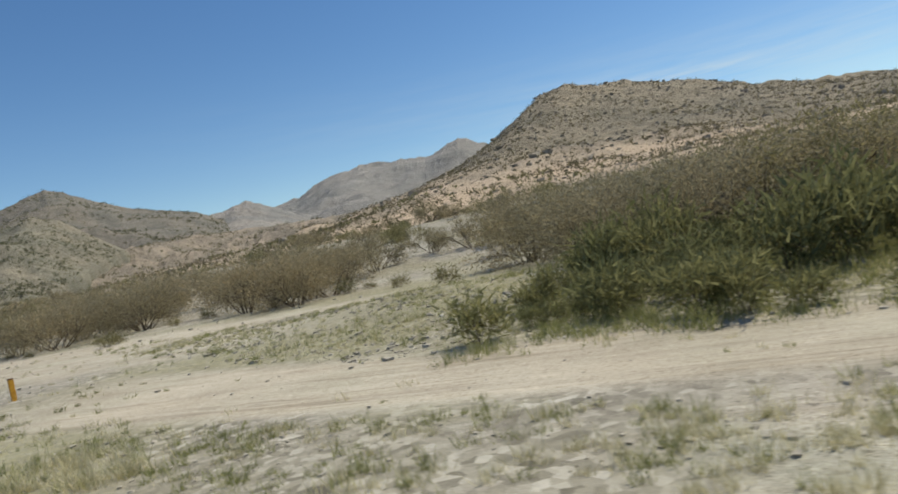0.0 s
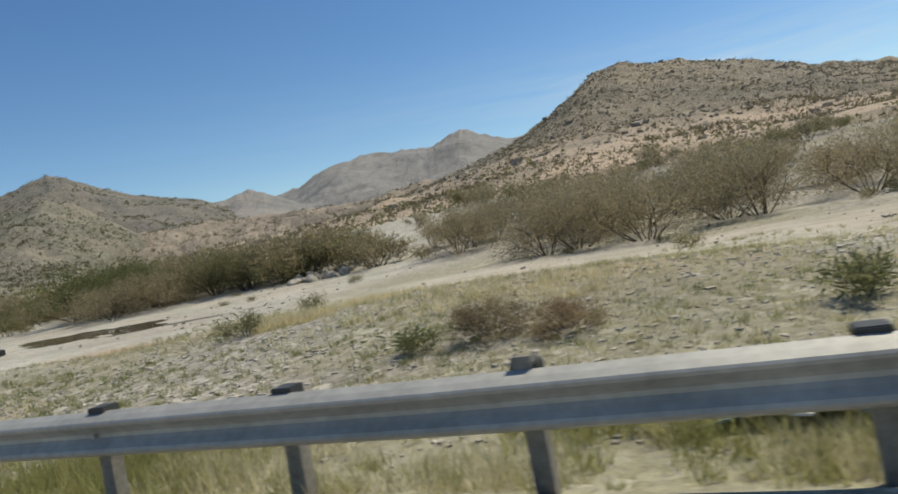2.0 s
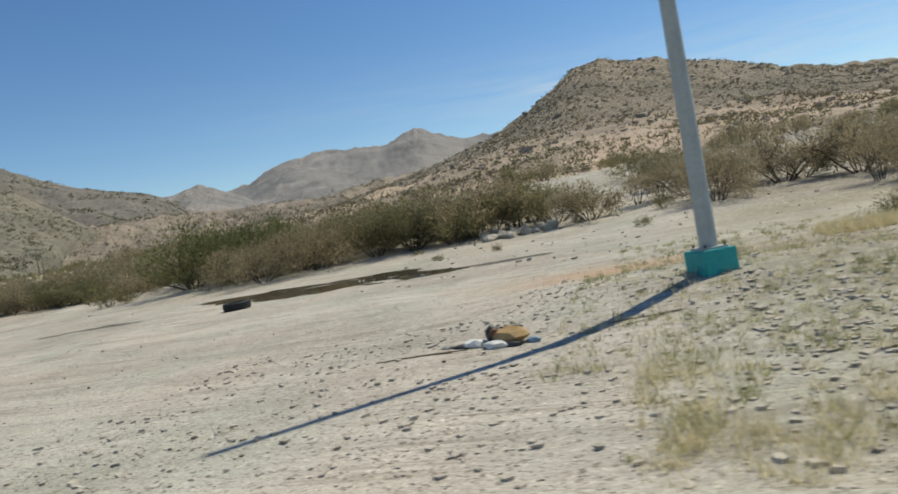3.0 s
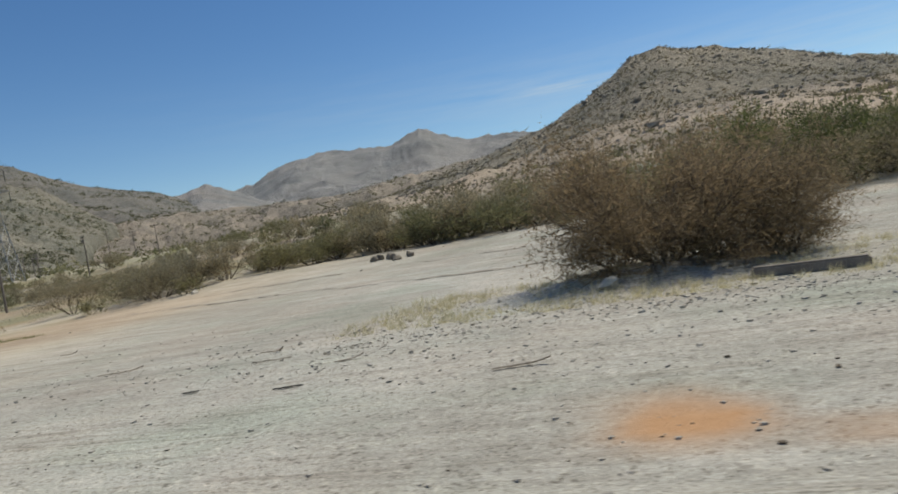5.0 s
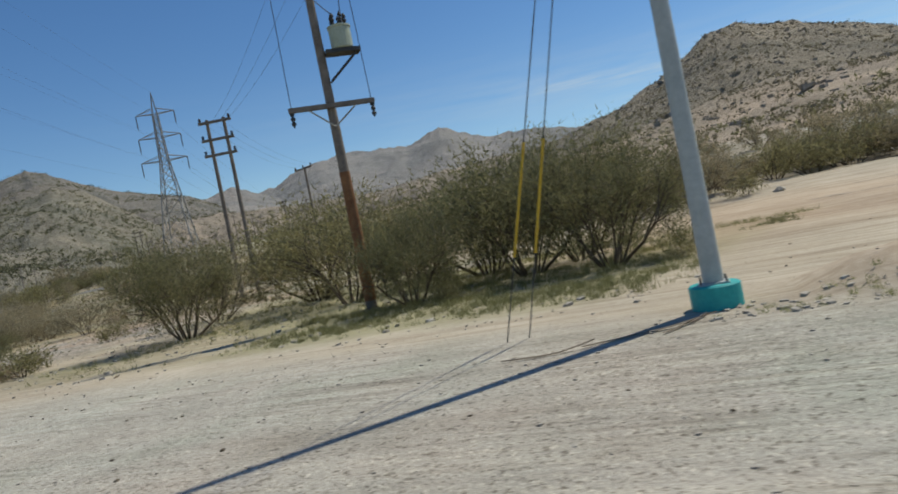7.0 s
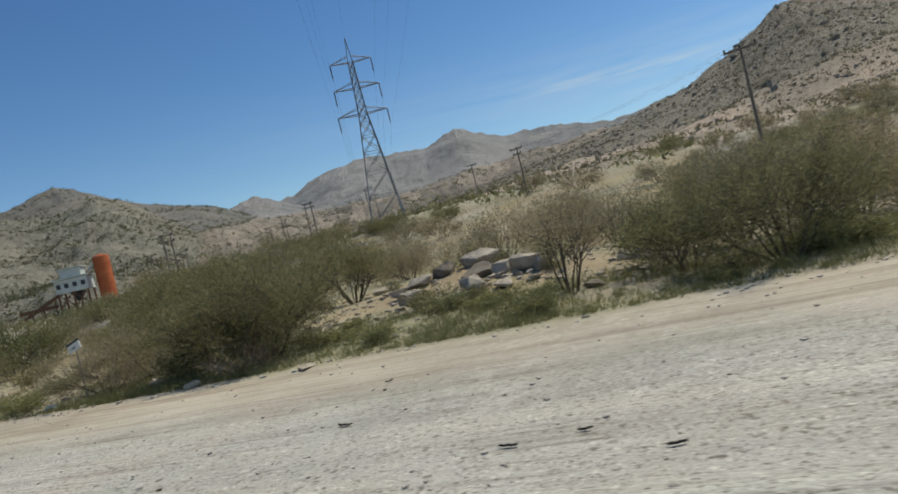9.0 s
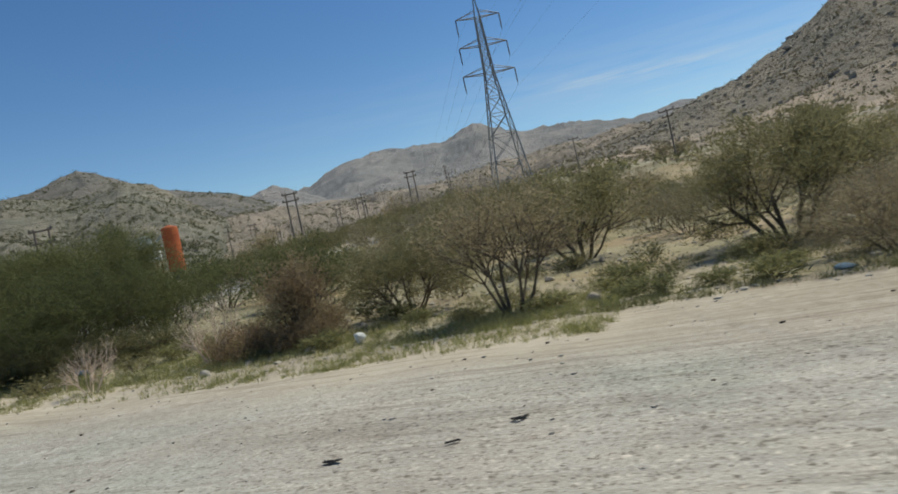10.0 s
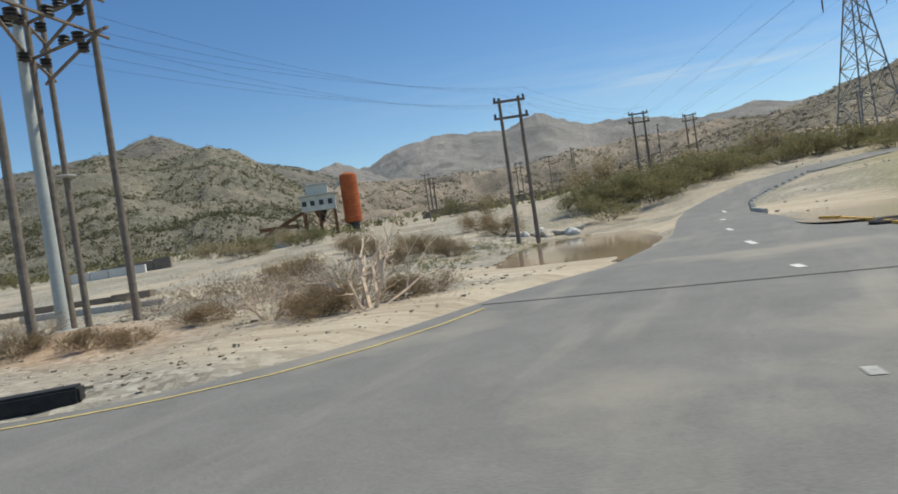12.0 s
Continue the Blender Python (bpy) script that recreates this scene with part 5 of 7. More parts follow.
def mountain_shrubs(hill, n, size, seed, label):
    """Shrub clumps strewn over a mountain's own faces."""
    r = np.random.default_rng(seed)
    me = hill.data
    co = np.empty(len(me.vertices) * 3, np.float32)
    me.vertices.foreach_get("co", co)
    co = co.reshape(-1, 3)
    quads = np.empty(len(me.loops), np.int32)
    me.loops.foreach_get("vertex_index", quads)
    quads = quads.reshape(-1, 4)
    pick = quads[r.integers(0, len(quads), n)]
    u, v = r.random((n, 1)), r.random((n, 1))
    p = (co[pick[:, 0]] * (1 - u) + co[pick[:, 1]] * u) * (1 - v) + (co[pick[:, 3]] * (1 - u) + co[pick[:, 2]] * u) * v
    p = p[(fbm(p[:, 0] * 0.02, p[:, 1] * 0.02, 3, seed) > r.uniform(0.3, 0.6, n)) & (p[:, 2] > 3)]
    s = size * r.uniform(0.5, 1.4, (len(p), 1, 1))
    at = (p[:, None] + (r.normal(size=(len(p), 9, 3)) * np.array([0.45, 0.45, 0.22]) + np.array([0, 0, 0.3])) * s).reshape(-1, 3)
    return tagged(fast_mesh("mountain_shrubs", *leaves(r, at, size * 0.36, 1.2), LEAF_SLOPE), label, "shrub", kind="stuff")


mountain_shrubs(near_left_hill, 9000, 2.2, 81, "olive thorn shrubs dotted over the near hill")
mountain_shrubs(foothill, 8000, 2.8, 82, "olive thorn shrubs dotted over the foothills")
mountain_shrubs(left_peak, 7000, 3.6, 83, "dark thorn shrubs dotted over the mountain")


def stones(name, x, y, z, size, mat, label, seed, category="stones", squash=0.6):
    """Loose angular stones."""
    rng = np.random.default_rng(seed)
    n = len(x)
    base = np.array([[-1, -1, -1], [1, -1, -1], [1, 1, -1], [-1, 1, -1], [-1, -1, 1], [1, -1, 1], [1, 1, 1], [-1, 1, 1]], float) * np.array([0.75, 0.6, 0.6])
    v = base[None] * rng.uniform(0.6, 1.15, (n, 8, 1)) + rng.normal(size=(n, 8, 3)) * 0.14
    a = rng.uniform(0, 6.28, n)
    c, s = np.cos(a), np.sin(a)
    v = np.stack([v[..., 0] * c[:, None] - v[..., 1] * s[:, None], v[..., 0] * s[:, None] + v[..., 1] * c[:, None], v[..., 2] * squash], -1)
    v = v * size[:, None, None] + np.stack([x, y, z + size * squash * 0.3], -1)[:, None]
    f = np.array([[0, 3, 2, 1], [4, 5, 6, 7], [0, 1, 5, 4], [1, 2, 6, 5], [2, 3, 7, 6], [3, 0, 4, 7]])
    faces = (f[None] + np.arange(n)[:, None, None] * 8).reshape(-1, 4)
    return tagged(fast_mesh(name, v.reshape(-1, 3), faces, mat), label, category, kind="stuff")


rng = np.random.default_rng(11)


def on_track(x, y):
    """The swept dirt track behind the guard rail."""
    edge = 1.1 * (fbm(x * 0.7, y * 0.7, 3, 77) - 0.5)
    return (x > -14) & (y > 5.5 + 0.26 * np.clip(8 - x, 0, 25) + edge) & (y < 7.5 + 0.57 * np.clip(8 - x, 0, 25) + 1.4 * edge)


def field(n, x0, x1, y0, y1, small, large, power, clump=None, seed=0):
    x = rng.uniform(x0, x1, n)
    y = y0 + (y1 - y0) * rng.random(n) ** power
    if clump:
        keep = fbm(x * clump, y * clump, 3, seed) > rng.uniform(0.25, 0.75, n)
        x, y = x[keep], y[keep]
    off = ~((x < road_right(y) + 0.3) & (x > road_left(y) - 0.3)) & ~(on_track(x, y) & (rng.random(len(x)) < 0.93))
    x, y = x[off], y[off]
    return x, y, ground_z(x, y), small * (large / small) ** (rng.random(len(x)) ** 3)


stones("gravel_stones", *field(10000, -160, -36, 3.0, 13, 0.006, 0.032, 1.6), STONE, "scattered small grey stones on the gravel shoulder", 1)
stones("dark_gravel", *field(1500, -160, -36, 3.0, 16, 0.008, 0.035, 1.3), BARK, "small dark bits of rubber and stone on gravel", 2)
stones("bank_stones", *field(23000, -38, 16, 3.8, 13, 0.012, 0.045, 1.0, 0.5, 13), STONE, "loose grey stones on the bank behind the guard rail", 3)
stones("bank_stones", *field(14000, -38, 10, 4, 16, 0.01, 0.045, 1.0, 0.5, 14), PALE_STONE, "pale stones on the bank behind the guard rail", 4)
stones("gravel_stones", *field(3600, -76, -56, 7.0, 11, 0.008, 0.04, 1.0, 0.7, 26), STONE, "grey pebbles strewn before the withered bush", 10)
stones("gravel_stones", *field(2600, -97, -80, 7.5, 8.4, 0.012, 0.07, 1.0, 0.9, 25), STONE, "low ridge of dark pebbles along the flat", 12)
stones("wash_stones", *field(5000, -165, -97, 9.6, 26, 0.02, 0.1, 1.3, 0.3, 15), STONE, "rough stones among the roadside bushes", 5)
stones("wash_stones", *field(700, -165, -97, 9.6, 22, 0.03, 0.1, 1.3, 0.3, 16), PALE_STONE, "pale broken stones among the roadside bushes", 6)
stones("rubble_stones", *field(3600, -205, -174, 4.5, 20, 0.015, 0.08, 1.2, 0.4, 17), SLAB_ROCK, "brown stones on the sandy verge", 7)
def plain_field():
    """Stones on the plain, off the bare gravel flat."""
    x, y, z, size = field(5200, -170, 20, 18, 60, 0.035, 0.12, 1.2, 0.2, 18)
    off = ~((x > -120) & (x < -48) & (y < 36)) | (rng.random(len(x)) < 0.04)
    return x[off], y[off], z[off], size[off]


stones("bank_stones", *field(15000, -35, -6, 5.0, 14.5, 0.012, 0.06, 1.0, 0.6, 15), STONE, "broken grey stones over the bank behind the rail", 21, squash=0.4)
stones("bank_stones", *field(13000, -35, -6, 5.0, 14.5, 0.014, 0.085, 1.0, 0.55, 16), PALE_STONE, "broken pale stones over the bank behind the rail", 22, squash=0.35)
stones("bank_stones", *field(7500, -6, 18, 8.0, 18, 0.02, 0.09, 1.0, 0.55, 19), STONE, "broken grey stones on the far side of the track", 23)
stones("gravel_stones", *field(3200, -86, -64, 5.6, 9.8, 0.008, 0.04, 1.0, 0.6, 27), STONE, "strewn pebbles along the gravel shoulder", 24)
stones("gravel_stones", *field(3600, -122, -98, 6.5, 22, 0.008, 0.04, 1.0, 0.5, 28), PALE_STONE, "pale stones on the sandy verge below the poles", 25)
stones("gravel_stones", *field(5200, -72.5, -60, 8.6, 12.6, 0.012, 0.045, 1.0, 0.8, 30), PALE_STONE, "broken stones heaped before the withered bush", 27)
stones("dark_gravel", *field(350, -72.5, -60, 8.0, 12.0, 0.012, 0.04, 1.0, 0.8, 31), BOULDER, "dark stones strewn before the withered bush", 28)
stones("wash_stones", *field(1500, -136, -126, 13.2, 19.5, 0.03, 0.2, 1.0, 0.5, 41), SLAB_ROCK, "broken pale rubble between the boulders", 41, squash=0.5)
stones("wash_stones", *field(1900, -152, -124, 8.7, 11.4, 0.015, 0.08, 1.2, 0.6, 42), PALE_STONE, "pale stones along the edge of the scrub", 42, squash=0.45)
stones("rubble_stones", *field(1300, -190, -174, 5.2, 14, 0.012, 0.055, 1.0, 0.5, 43), BOULDER, "dark brown clods on the sandy verge", 43)
stones("plain_stones", *plain_field(), STONE, "stones strewn over the plain", 8)
gx, gy = rng.uniform(-330, 150, 9000), 100 + 320 * rng.random(9000) ** 0.6
stones("hill_rocks", gx, gy, hill_z(gx, gy), 0.42 * 3 ** rng.normal(0.1, 0.42, 9000), HILL_STONE, "brown boulders over the upper hillside", 9)


def tufts(name, n, x0, x1, y0, y1, tall, mat, label, seed, clump=0.5, blades=16, power=1.0):
    r = np.random.default_rng(seed)
    x, y = r.uniform(x0, x1, n), y0 + (y1 - y0) * r.random(n) ** power
    keep = (fbm(x * clump, y * clump, 3, seed) > r.uniform(0.3, 0.68, n)) & ~(on_track(x, y) & (r.random(n) < 0.95)) & ~((x < road_right(y) + 0.2) & (x > road_left(y) - 0.2))
    x, y = x[keep], y[keep]
    m = len(x)
    h = tall * r.uniform(0.5, 1.3, m)
    p = np.stack([x, y, ground_z(x, y) - 0.01], -1)[:, None] + r.normal(size=(m, blades, 3)) * np.array([0.32, 0.32, 0]) * h[:, None, None]
    d = r.normal(size=(m, blades, 3)) * np.array([0.45, 0.45, 0.15]) + np.array([0, 0, 1])
    d = d / np.linalg.norm(d, axis=-1, keepdims=True) * h[:, None, None] * r.uniform(0.5, 1.1, (m, blades, 1))
    e = r.normal(size=(m, blades, 3)) * np.array([1, 1, 0])
    e = e / np.linalg.norm(e, axis=-1, keepdims=True) * 0.0045
    co = np.stack([p - e, p + e, p + d], 2).reshape(-1, 3)
    return tagged(fast_mesh(name, co, np.arange(len(co)).reshape(-1, 3), mat), label, "grass", kind="stuff")


tufts("dry_grass", 900, 3, 18, 3.2, 5.5, 0.15, GRASS_DRY, "short pale grass on the gravel before the track", 35, 0.9, 26)
tufts("green_grass", 500, 3, 18, 3.4, 5.5, 0.15, GRASS_GREEN, "sparse green tufts on the gravel before the track", 36, 0.8, 26)
tufts("green_grass", 2300, 8.5, 19, 7.4, 13.5, 0.34, GRASS_GREEN, "tall green grass among the weeds", 37, 0.8, 22, 1.0)
tufts("dry_grass", 3300, -30.5, 3, 3.3, 5.2, 0.24, GRASS_DRY, "dry straw-coloured grass along the guard rail", 21, 0.9, 30)
tufts("green_grass", 1200, -26, -14, 3.4, 4.8, 0.3, GRASS_GREEN, "lush green grass below the guard rail", 46, 0.6, 34)
tufts("green_grass", 1500, -16, 3, 7.2, 9.4, 0.13, WEED_GREEN, "low green weeds along the edge of the track", 44, 0.6, 30)
tufts("green_grass", 1200, -34, -12, 6.0, 9.5, 0.13, GRASS_GREEN, "green grass among the stones of the bank", 45, 0.5, 26)
tufts("dry_grass", 420, -36, -30, 3.3, 5.8, 0.2, GRASS_DRY, "sparse dry grass past the end of the guard rail", 47, 1.1, 24)
tufts("green_grass", 260, -36, -30, 3.3, 6.2, 0.17, GRASS_GREEN, "sparse green grass past the end of the guard rail", 48, 1.1, 22)
stones("bank_stones", *field(5200, -42, -29, 3.0, 9, 0.01, 0.055, 1.0, 0.7, 32), PALE_STONE, "pale stones past the end of the guard rail", 29)
stones("bank_stones", *field(3600, -42, -29, 3.0, 9, 0.01, 0.05, 1.0, 0.7, 33), STONE, "grey stones past the end of the guard rail", 30)
tufts("green_grass", 2700, -30.5, 3, 3.3, 5.4, 0.23, GRASS_GREEN, "green grass tufts along the guard rail", 22, 0.7, 30)
tufts("dry_grass", 4600, -37, 14, 5.4, 15, 0.15, GRASS_DRY, "dry grass on the stony bank", 23, 0.45)
tufts("green_grass", 5600, -37, 14, 5.4, 19, 0.14, GRASS_GREEN, "thin green grass on the stony bank", 24, 0.4)
tufts("green_grass", 1800, -112, -97, 10.5, 22, 0.18, WEED_GREEN, "green grass under the bushes", 25, 0.5)
tufts("green_grass", 8200, -166, -123, 9.3, 14.5, 0.17, WEED_GREEN, "green grass strip along the gravel edge", 26, 0.4, 16, 1.6)
tufts("green_grass", 4200, -158, -142, 7.9, 12.5, 0.15, GRASS_GREEN, "fresh green grass before the acacias", 39, 0.55, 16, 1.2)
tufts("green_grass", 3800, -138, -120, 9.2, 13.5, 0.2, WEED_GREEN, "dark green weeds under the bushes", 43, 0.5, 20, 1.3)
tufts("dry_grass", 1300, -166, -120, 9.4, 22, 0.2, GRASS_DRY, "dry grass among the bushes", 27, 0.4)
tufts("green_grass", 420, -97, -81, 7.5, 8.4, 0.09, GRASS_GREEN, "sparse sprouts along the pebble ridge", 38, 0.9)
tufts("dry_grass", 130, -1, 7, 3.7, 5.0, 0.26, GRASS_DRY, "straw-coloured grass clumps round the sign foot", 41, 0.9, 36)
for x0, x1, y0, y1, n in ((-31.4, -30.1, 12.4, 13.6, 210), (-32.9, -31.3, 14.0, 15.4, 230), (-28.5, -27.1, 10.4, 11.4, 150), (-30.4, -28.0, 15.0, 18.0, 240), (-33.6, -32.0, 8.2, 9.0, 30), (-25.5, -21.5, 9.0, 11.0, 90)):
    tufts("dry_grass", n, x0, x1, y0, y1, 0.3, GRASS_DRY, "clump of tall straw-coloured grass on the bank", 42 + n, 1.2, 36)
tufts("dry_grass", 2600, -36, -14, 5.6, 15, 0.11, GRASS_DRY, "golden dry grass in patches on the bank", 49, 0.4, 20)
tufts("dry_grass", 1800, -6, 19, 9.5, 18, 0.15, GRASS_DRY, "dry grass on the stony ground across the track", 51, 0.4, 22)
tufts("green_grass", 1500, -6, 19, 9.5, 18, 0.14, GRASS_GREEN, "thin green grass across the track", 52, 0.4, 22)
tufts("dry_grass", 1500, -73, -60, 9.8, 14, 0.18, GRASS_DRY, "dry grass round the withered bush", 28, 0.6)
for k in range(6):
    y0 = 10.5 + 2.0 * k
    tufts("green_grass", 900, -106, -97.8 + 0.42 * (y0 - 10.5), y0, y0 + 2.0, 0.17, WEED_GREEN, "green grass strip beside the lamp post", 31 + k, 0.5, 18)
tufts("green_grass", 900, -184, -178, 15, 34, 0.2, WEED_GREEN, "green grass on the bank of the pond", 33, 0.4)
tufts("dry_grass", 500, -205, -178, 7, 20, 0.2, GRASS_DRY, "dry grass on the sandy verge", 29, 0.5)


# ---------------------------------------------------------------- guard rail
def lathe(profile, sides=20, bm=None, m=None):
    """A turned shape from rows of radius and height."""
    bm = bm or bmesh.new()
    m = m or Matrix()
    rings = []
    for r, z in profile:
        rings.append([bm.verts.new(m @ Vector((r * math.cos(2 * math.pi * k / sides), r * math.sin(2 * math.pi * k / sides), z))) for k in range(sides)])
    for a, b in zip(rings, rings[1:]):
        for k in range(sides):
            bm.faces.new((a[k], a[(k + 1) % sides], b[(k + 1) % sides], b[k]))
    bm.faces.new(rings[0][::-1])
    bm.faces.new(rings[-1])
    return bm


RAIL_Y, RAIL_TOP = 3.2, 0.73
W_SHAPE = [(0.03, 0.004), (-0.03, -0.018), (-0.078, -0.044), (-0.088, -0.058), (-0.082, -0.078), (-0.04, -0.118), (-0.022, -0.142), (-0.022, -0.168), (-0.04, -0.192), (-0.08, -0.232), (-0.088, -0.252), (-0.08, -0.272), (-0.03, -0.298), (0.02, -0.31)]


def beam(name, sections, parent, mat, label=""):
    """A W-shaped sheet-steel beam through rows of x, y, scale and depth."""
    bm = bmesh.new()
    t = 0.004
    rows = []
    for x, y, grow, deep in sections:
        mid = RAIL_TOP - 0.155
        front = [bm.verts.new((x, y + dy * deep - t, mid + (dz + 0.155) * grow)) for dy, dz in W_SHAPE]
        back = [bm.verts.new((x, y + dy * deep + t, mid + (dz + 0.155) * grow)) for dy, dz in W_SHAPE]
        rows.append(front + back[::-1])
    for a, b in zip(rows, rows[1:]):
        for k in range(len(a)):
            n = (k + 1) % len(a)
            bm.faces.new((a[k], b[k], b[n], a[n]))
    bm.faces.new(rows[0])
    bm.faces.new(rows[-1][::-1])
    bmesh.ops.recalc_face_normals(bm, faces=bm.faces)
    return part(name, bm, mat, parent, label)


guard_rail = tagged(new("guard_rail"), "galvanised W-beam guard rail on steel posts along the shoulder", "guard rail")
xs = [0.7]
while xs[-1] > -30.0:
    xs.append(max(xs[-1] - 4.0, -30.05))
for k, (a, b) in enumerate(zip(xs, xs[1:])):
    wave = lambda x: RAIL_Y + 0.03 * math.sin(x * 0.7) + 0.02 * math.sin(x * 1.9)
    beam("beam", [(a + 0.12 * (k > 0), wave(a) - 0.004 * (k % 2), 1, 1), ((a + b) / 2, wave((a + b) / 2), 1, 1), (b, wave(b), 1, 1)], guard_rail, STEEL)
beam("end_terminal", [(0.70, RAIL_Y + 0.02, 1.0, 1.0), (0.90, RAIL_Y + 0.01, 1.04, 0.8), (1.12, RAIL_Y + 0.03, 1.14, 0.4), (1.30, RAIL_Y + 0.08, 1.18, 0.2), (1.38, RAIL_Y + 0.15, 1.15, 0.15)], guard_rail, STEEL, "flared sheet-steel end piece of the rail")
beam("end_terminal", [(-30.02, RAIL_Y, 1.0, 1.0), (-30.12, RAIL_Y + 0.01, 1.08, 0.7)], guard_rail, STEEL, "bent cut end of the rail")
for x in (0.65, -0.75, -2.5, -4.23, -5.85, -7.45, -9.3, -11.3, -13.0, -14.6, -16.2, -17.7, -19.17, -20.75, -22.3, -23.9, -25.4, -26.8, -28.2, -29.75):
    bm = box(x - 0.055, x + 0.055, RAIL_Y + 0.02, RAIL_Y + 0.032, -0.3, 0.72)
    box(x - 0.055, x - 0.047, RAIL_Y + 0.032, RAIL_Y + 0.12, -0.3, 0.72, bm)
    box(x + 0.047, x + 0.055, RAIL_Y + 0.032, RAIL_Y + 0.12, -0.3, 0.72, bm)
    post = part("post", bm, POST_STEEL, guard_rail, "weathered brown-grey steel post")
    post.rotation_euler = (radians(random.uniform(-2, 2)), 0, 0)
    block = box(x - 0.075, x + 0.075, RAIL_Y + 0.015, RAIL_Y + 0.16, 0.6, 0.765)
    part("spacer", block, DARK_METAL, guard_rail, "dark spacer block above the rail", 0.008)
    bm = rod((x, RAIL_Y - 0.035, 0.575), (x, RAIL_Y + 0.03, 0.575), 0.016, sides=8)
    part("bolt", bm, STEEL, guard_rail)
for k, x in enumerate((-3.0, -4.3, -10.8, -11.4, -18.6, -19.0)):
    bm = box(x - 0.035, x + 0.035, RAIL_Y - 0.092, RAIL_Y - 0.086, 0.50, 0.60)
    part("reflector", bm, RUSTY if k % 2 == 0 else WHITE_PAINT, guard_rail, "small weathered reflector plate on the rail")

# ---------------------------------------------------------------- road sign and marker posts
sign = root("road_sign", 2.6, 4.48, "round road sign seen from its grey back on a rusty pole", "road sign", turn=16, z=0.0)
lean = Matrix.Rotation(radians(-4.6), 4, "Y")
bm = rod(lean @ Vector((0, 0, 0.0)), lean @ Vector((0, 0, 1.6)), 0.028, bm=None, sides=12)
part("pole", bm, speckled("yellow_rusty_pole", (0.2, 0.1, 0.03), (0.42, 0.27, 0.1), 9, 0.7, 0.3), sign, "rust-streaked yellow pole")
part("pole_top", rod(lean @ Vector((0, 0, 1.58)), lean @ Vector((0, 0, 2.96)), 0.03, sides=12), DARK_METAL, sign, "dark upper pole")
SIGN_BACK = speckled("sign_back_grey", (0.36, 0.38, 0.38), (0.46, 0.47, 0.46), 2, 0.5, 0.4, 0.4)
part("disc", lathe([(0.40, 0.0), (0.415, 0.004), (0.415, 0.014), (0.0, 0.015)], 48, m=lean @ Matrix.Translation((0, 0.075, 2.18)) @ Matrix.Rotation(radians(-90), 4, "X")), SIGN_BACK, sign, "plain grey sheet-metal disc")
for z in (1.96, 2.4):
    bm = box(-0.09, 0.09, -0.034, 0.05, z - 0.014, z + 0.014, m=lean)
    part("bracket", bm, STEEL, sign)
bm = bmesh.new()
bmesh.ops.create_cube(bm, size=1, matrix=Matrix.Translation((-0.02, -0.05, -0.03)) @ Matrix.Diagonal((0.86, 0.55, 0.22, 1)))
bmesh.ops.subdivide_edges(bm, edges=bm.edges, cuts=4, use_grid_fill=True)
for v in bm.verts:
    v.co += Vector(noise.noise_vector(v.co * 3.1)) * 0.05
part("footing", bm, CONCRETE, sign, "broken concrete footing lying in the grass")

MARKER = speckled("orange_marker_paint", (0.32, 0.14, 0.02), (0.62, 0.33, 0.04), 8, 0.7)
for x, y, h, tilt in ((-6.7, 8.8, 0.42, 4), (-2.0, 9.1, 0.45, -3)):
    m = root("marker_post", x, y, "short rusty orange marker post in the stony grass", "marker post", "marker posts", turn=random.uniform(0, 90))
    m.rotation_euler.x = radians(tilt)
    part("post", box(-0.05, 0.05, -0.03, 0.03, -0.15, h), MARKER, m, bevel=0.008)
    part("cap", box(-0.055, 0.055, -0.035, 0.035, h - 0.002, h + 0.03), RUSTY, m, bevel=0.006)


# ---------------------------------------------------------------- lamp posts
def lamp_post(x, y, joint, turn, square):
    p = root("lamp_post", x, y, "tall grey steel lamp post on a teal-painted concrete foot", "lamp post", "lamp posts", turn=turn)
    part("lower_pole", lathe([(0.118, 0.25), (0.118, 0.3), (0.1, joint - 0.08), (0.095, joint)], 24), POLE_PAINT, p)
    part("band", lathe([(0.098, joint - 0.02), (0.102, joint - 0.015), (0.102, joint + 0.02), (0.095, joint + 0.03)], 24), DARK_METAL, p, "dark joint band")
    part("upper_pole", lathe([(0.09, joint), (0.088, joint + 0.1), (0.055, 10.0)], 24), POLE_PAINT, p)
    if square:
        part("footing", box(-0.24, 0.24, -0.24, 0.24, -0.25, 0.27), TEAL, p, "teal-painted square concrete foot", 0.015)
    else:
        part("footing", lathe([(0.29, -0.25), (0.29, 0.26), (0.27, 0.28), (0.05, 0.285)], 28), TEAL, p, "teal-painted round concrete foot")
    part("base_plate", box(-0.17, 0.17, -0.17, 0.17, 0.255, 0.3), POLE_PAINT, p, bevel=0.004)
    for a in (-1, 1):
        for b in (-1, 1):
            part("anchor_bolt", rod((0.14 * a, 0.14 * b, 0.27), (0.14 * a, 0.14 * b, 0.35), 0.014, sides=6), DARK_METAL, p)
    return p


lamp_post(-35.2, 9.4, 4.2, 30, True)
lamp_post(-96.87, 8.42, 3.98, 0, False)


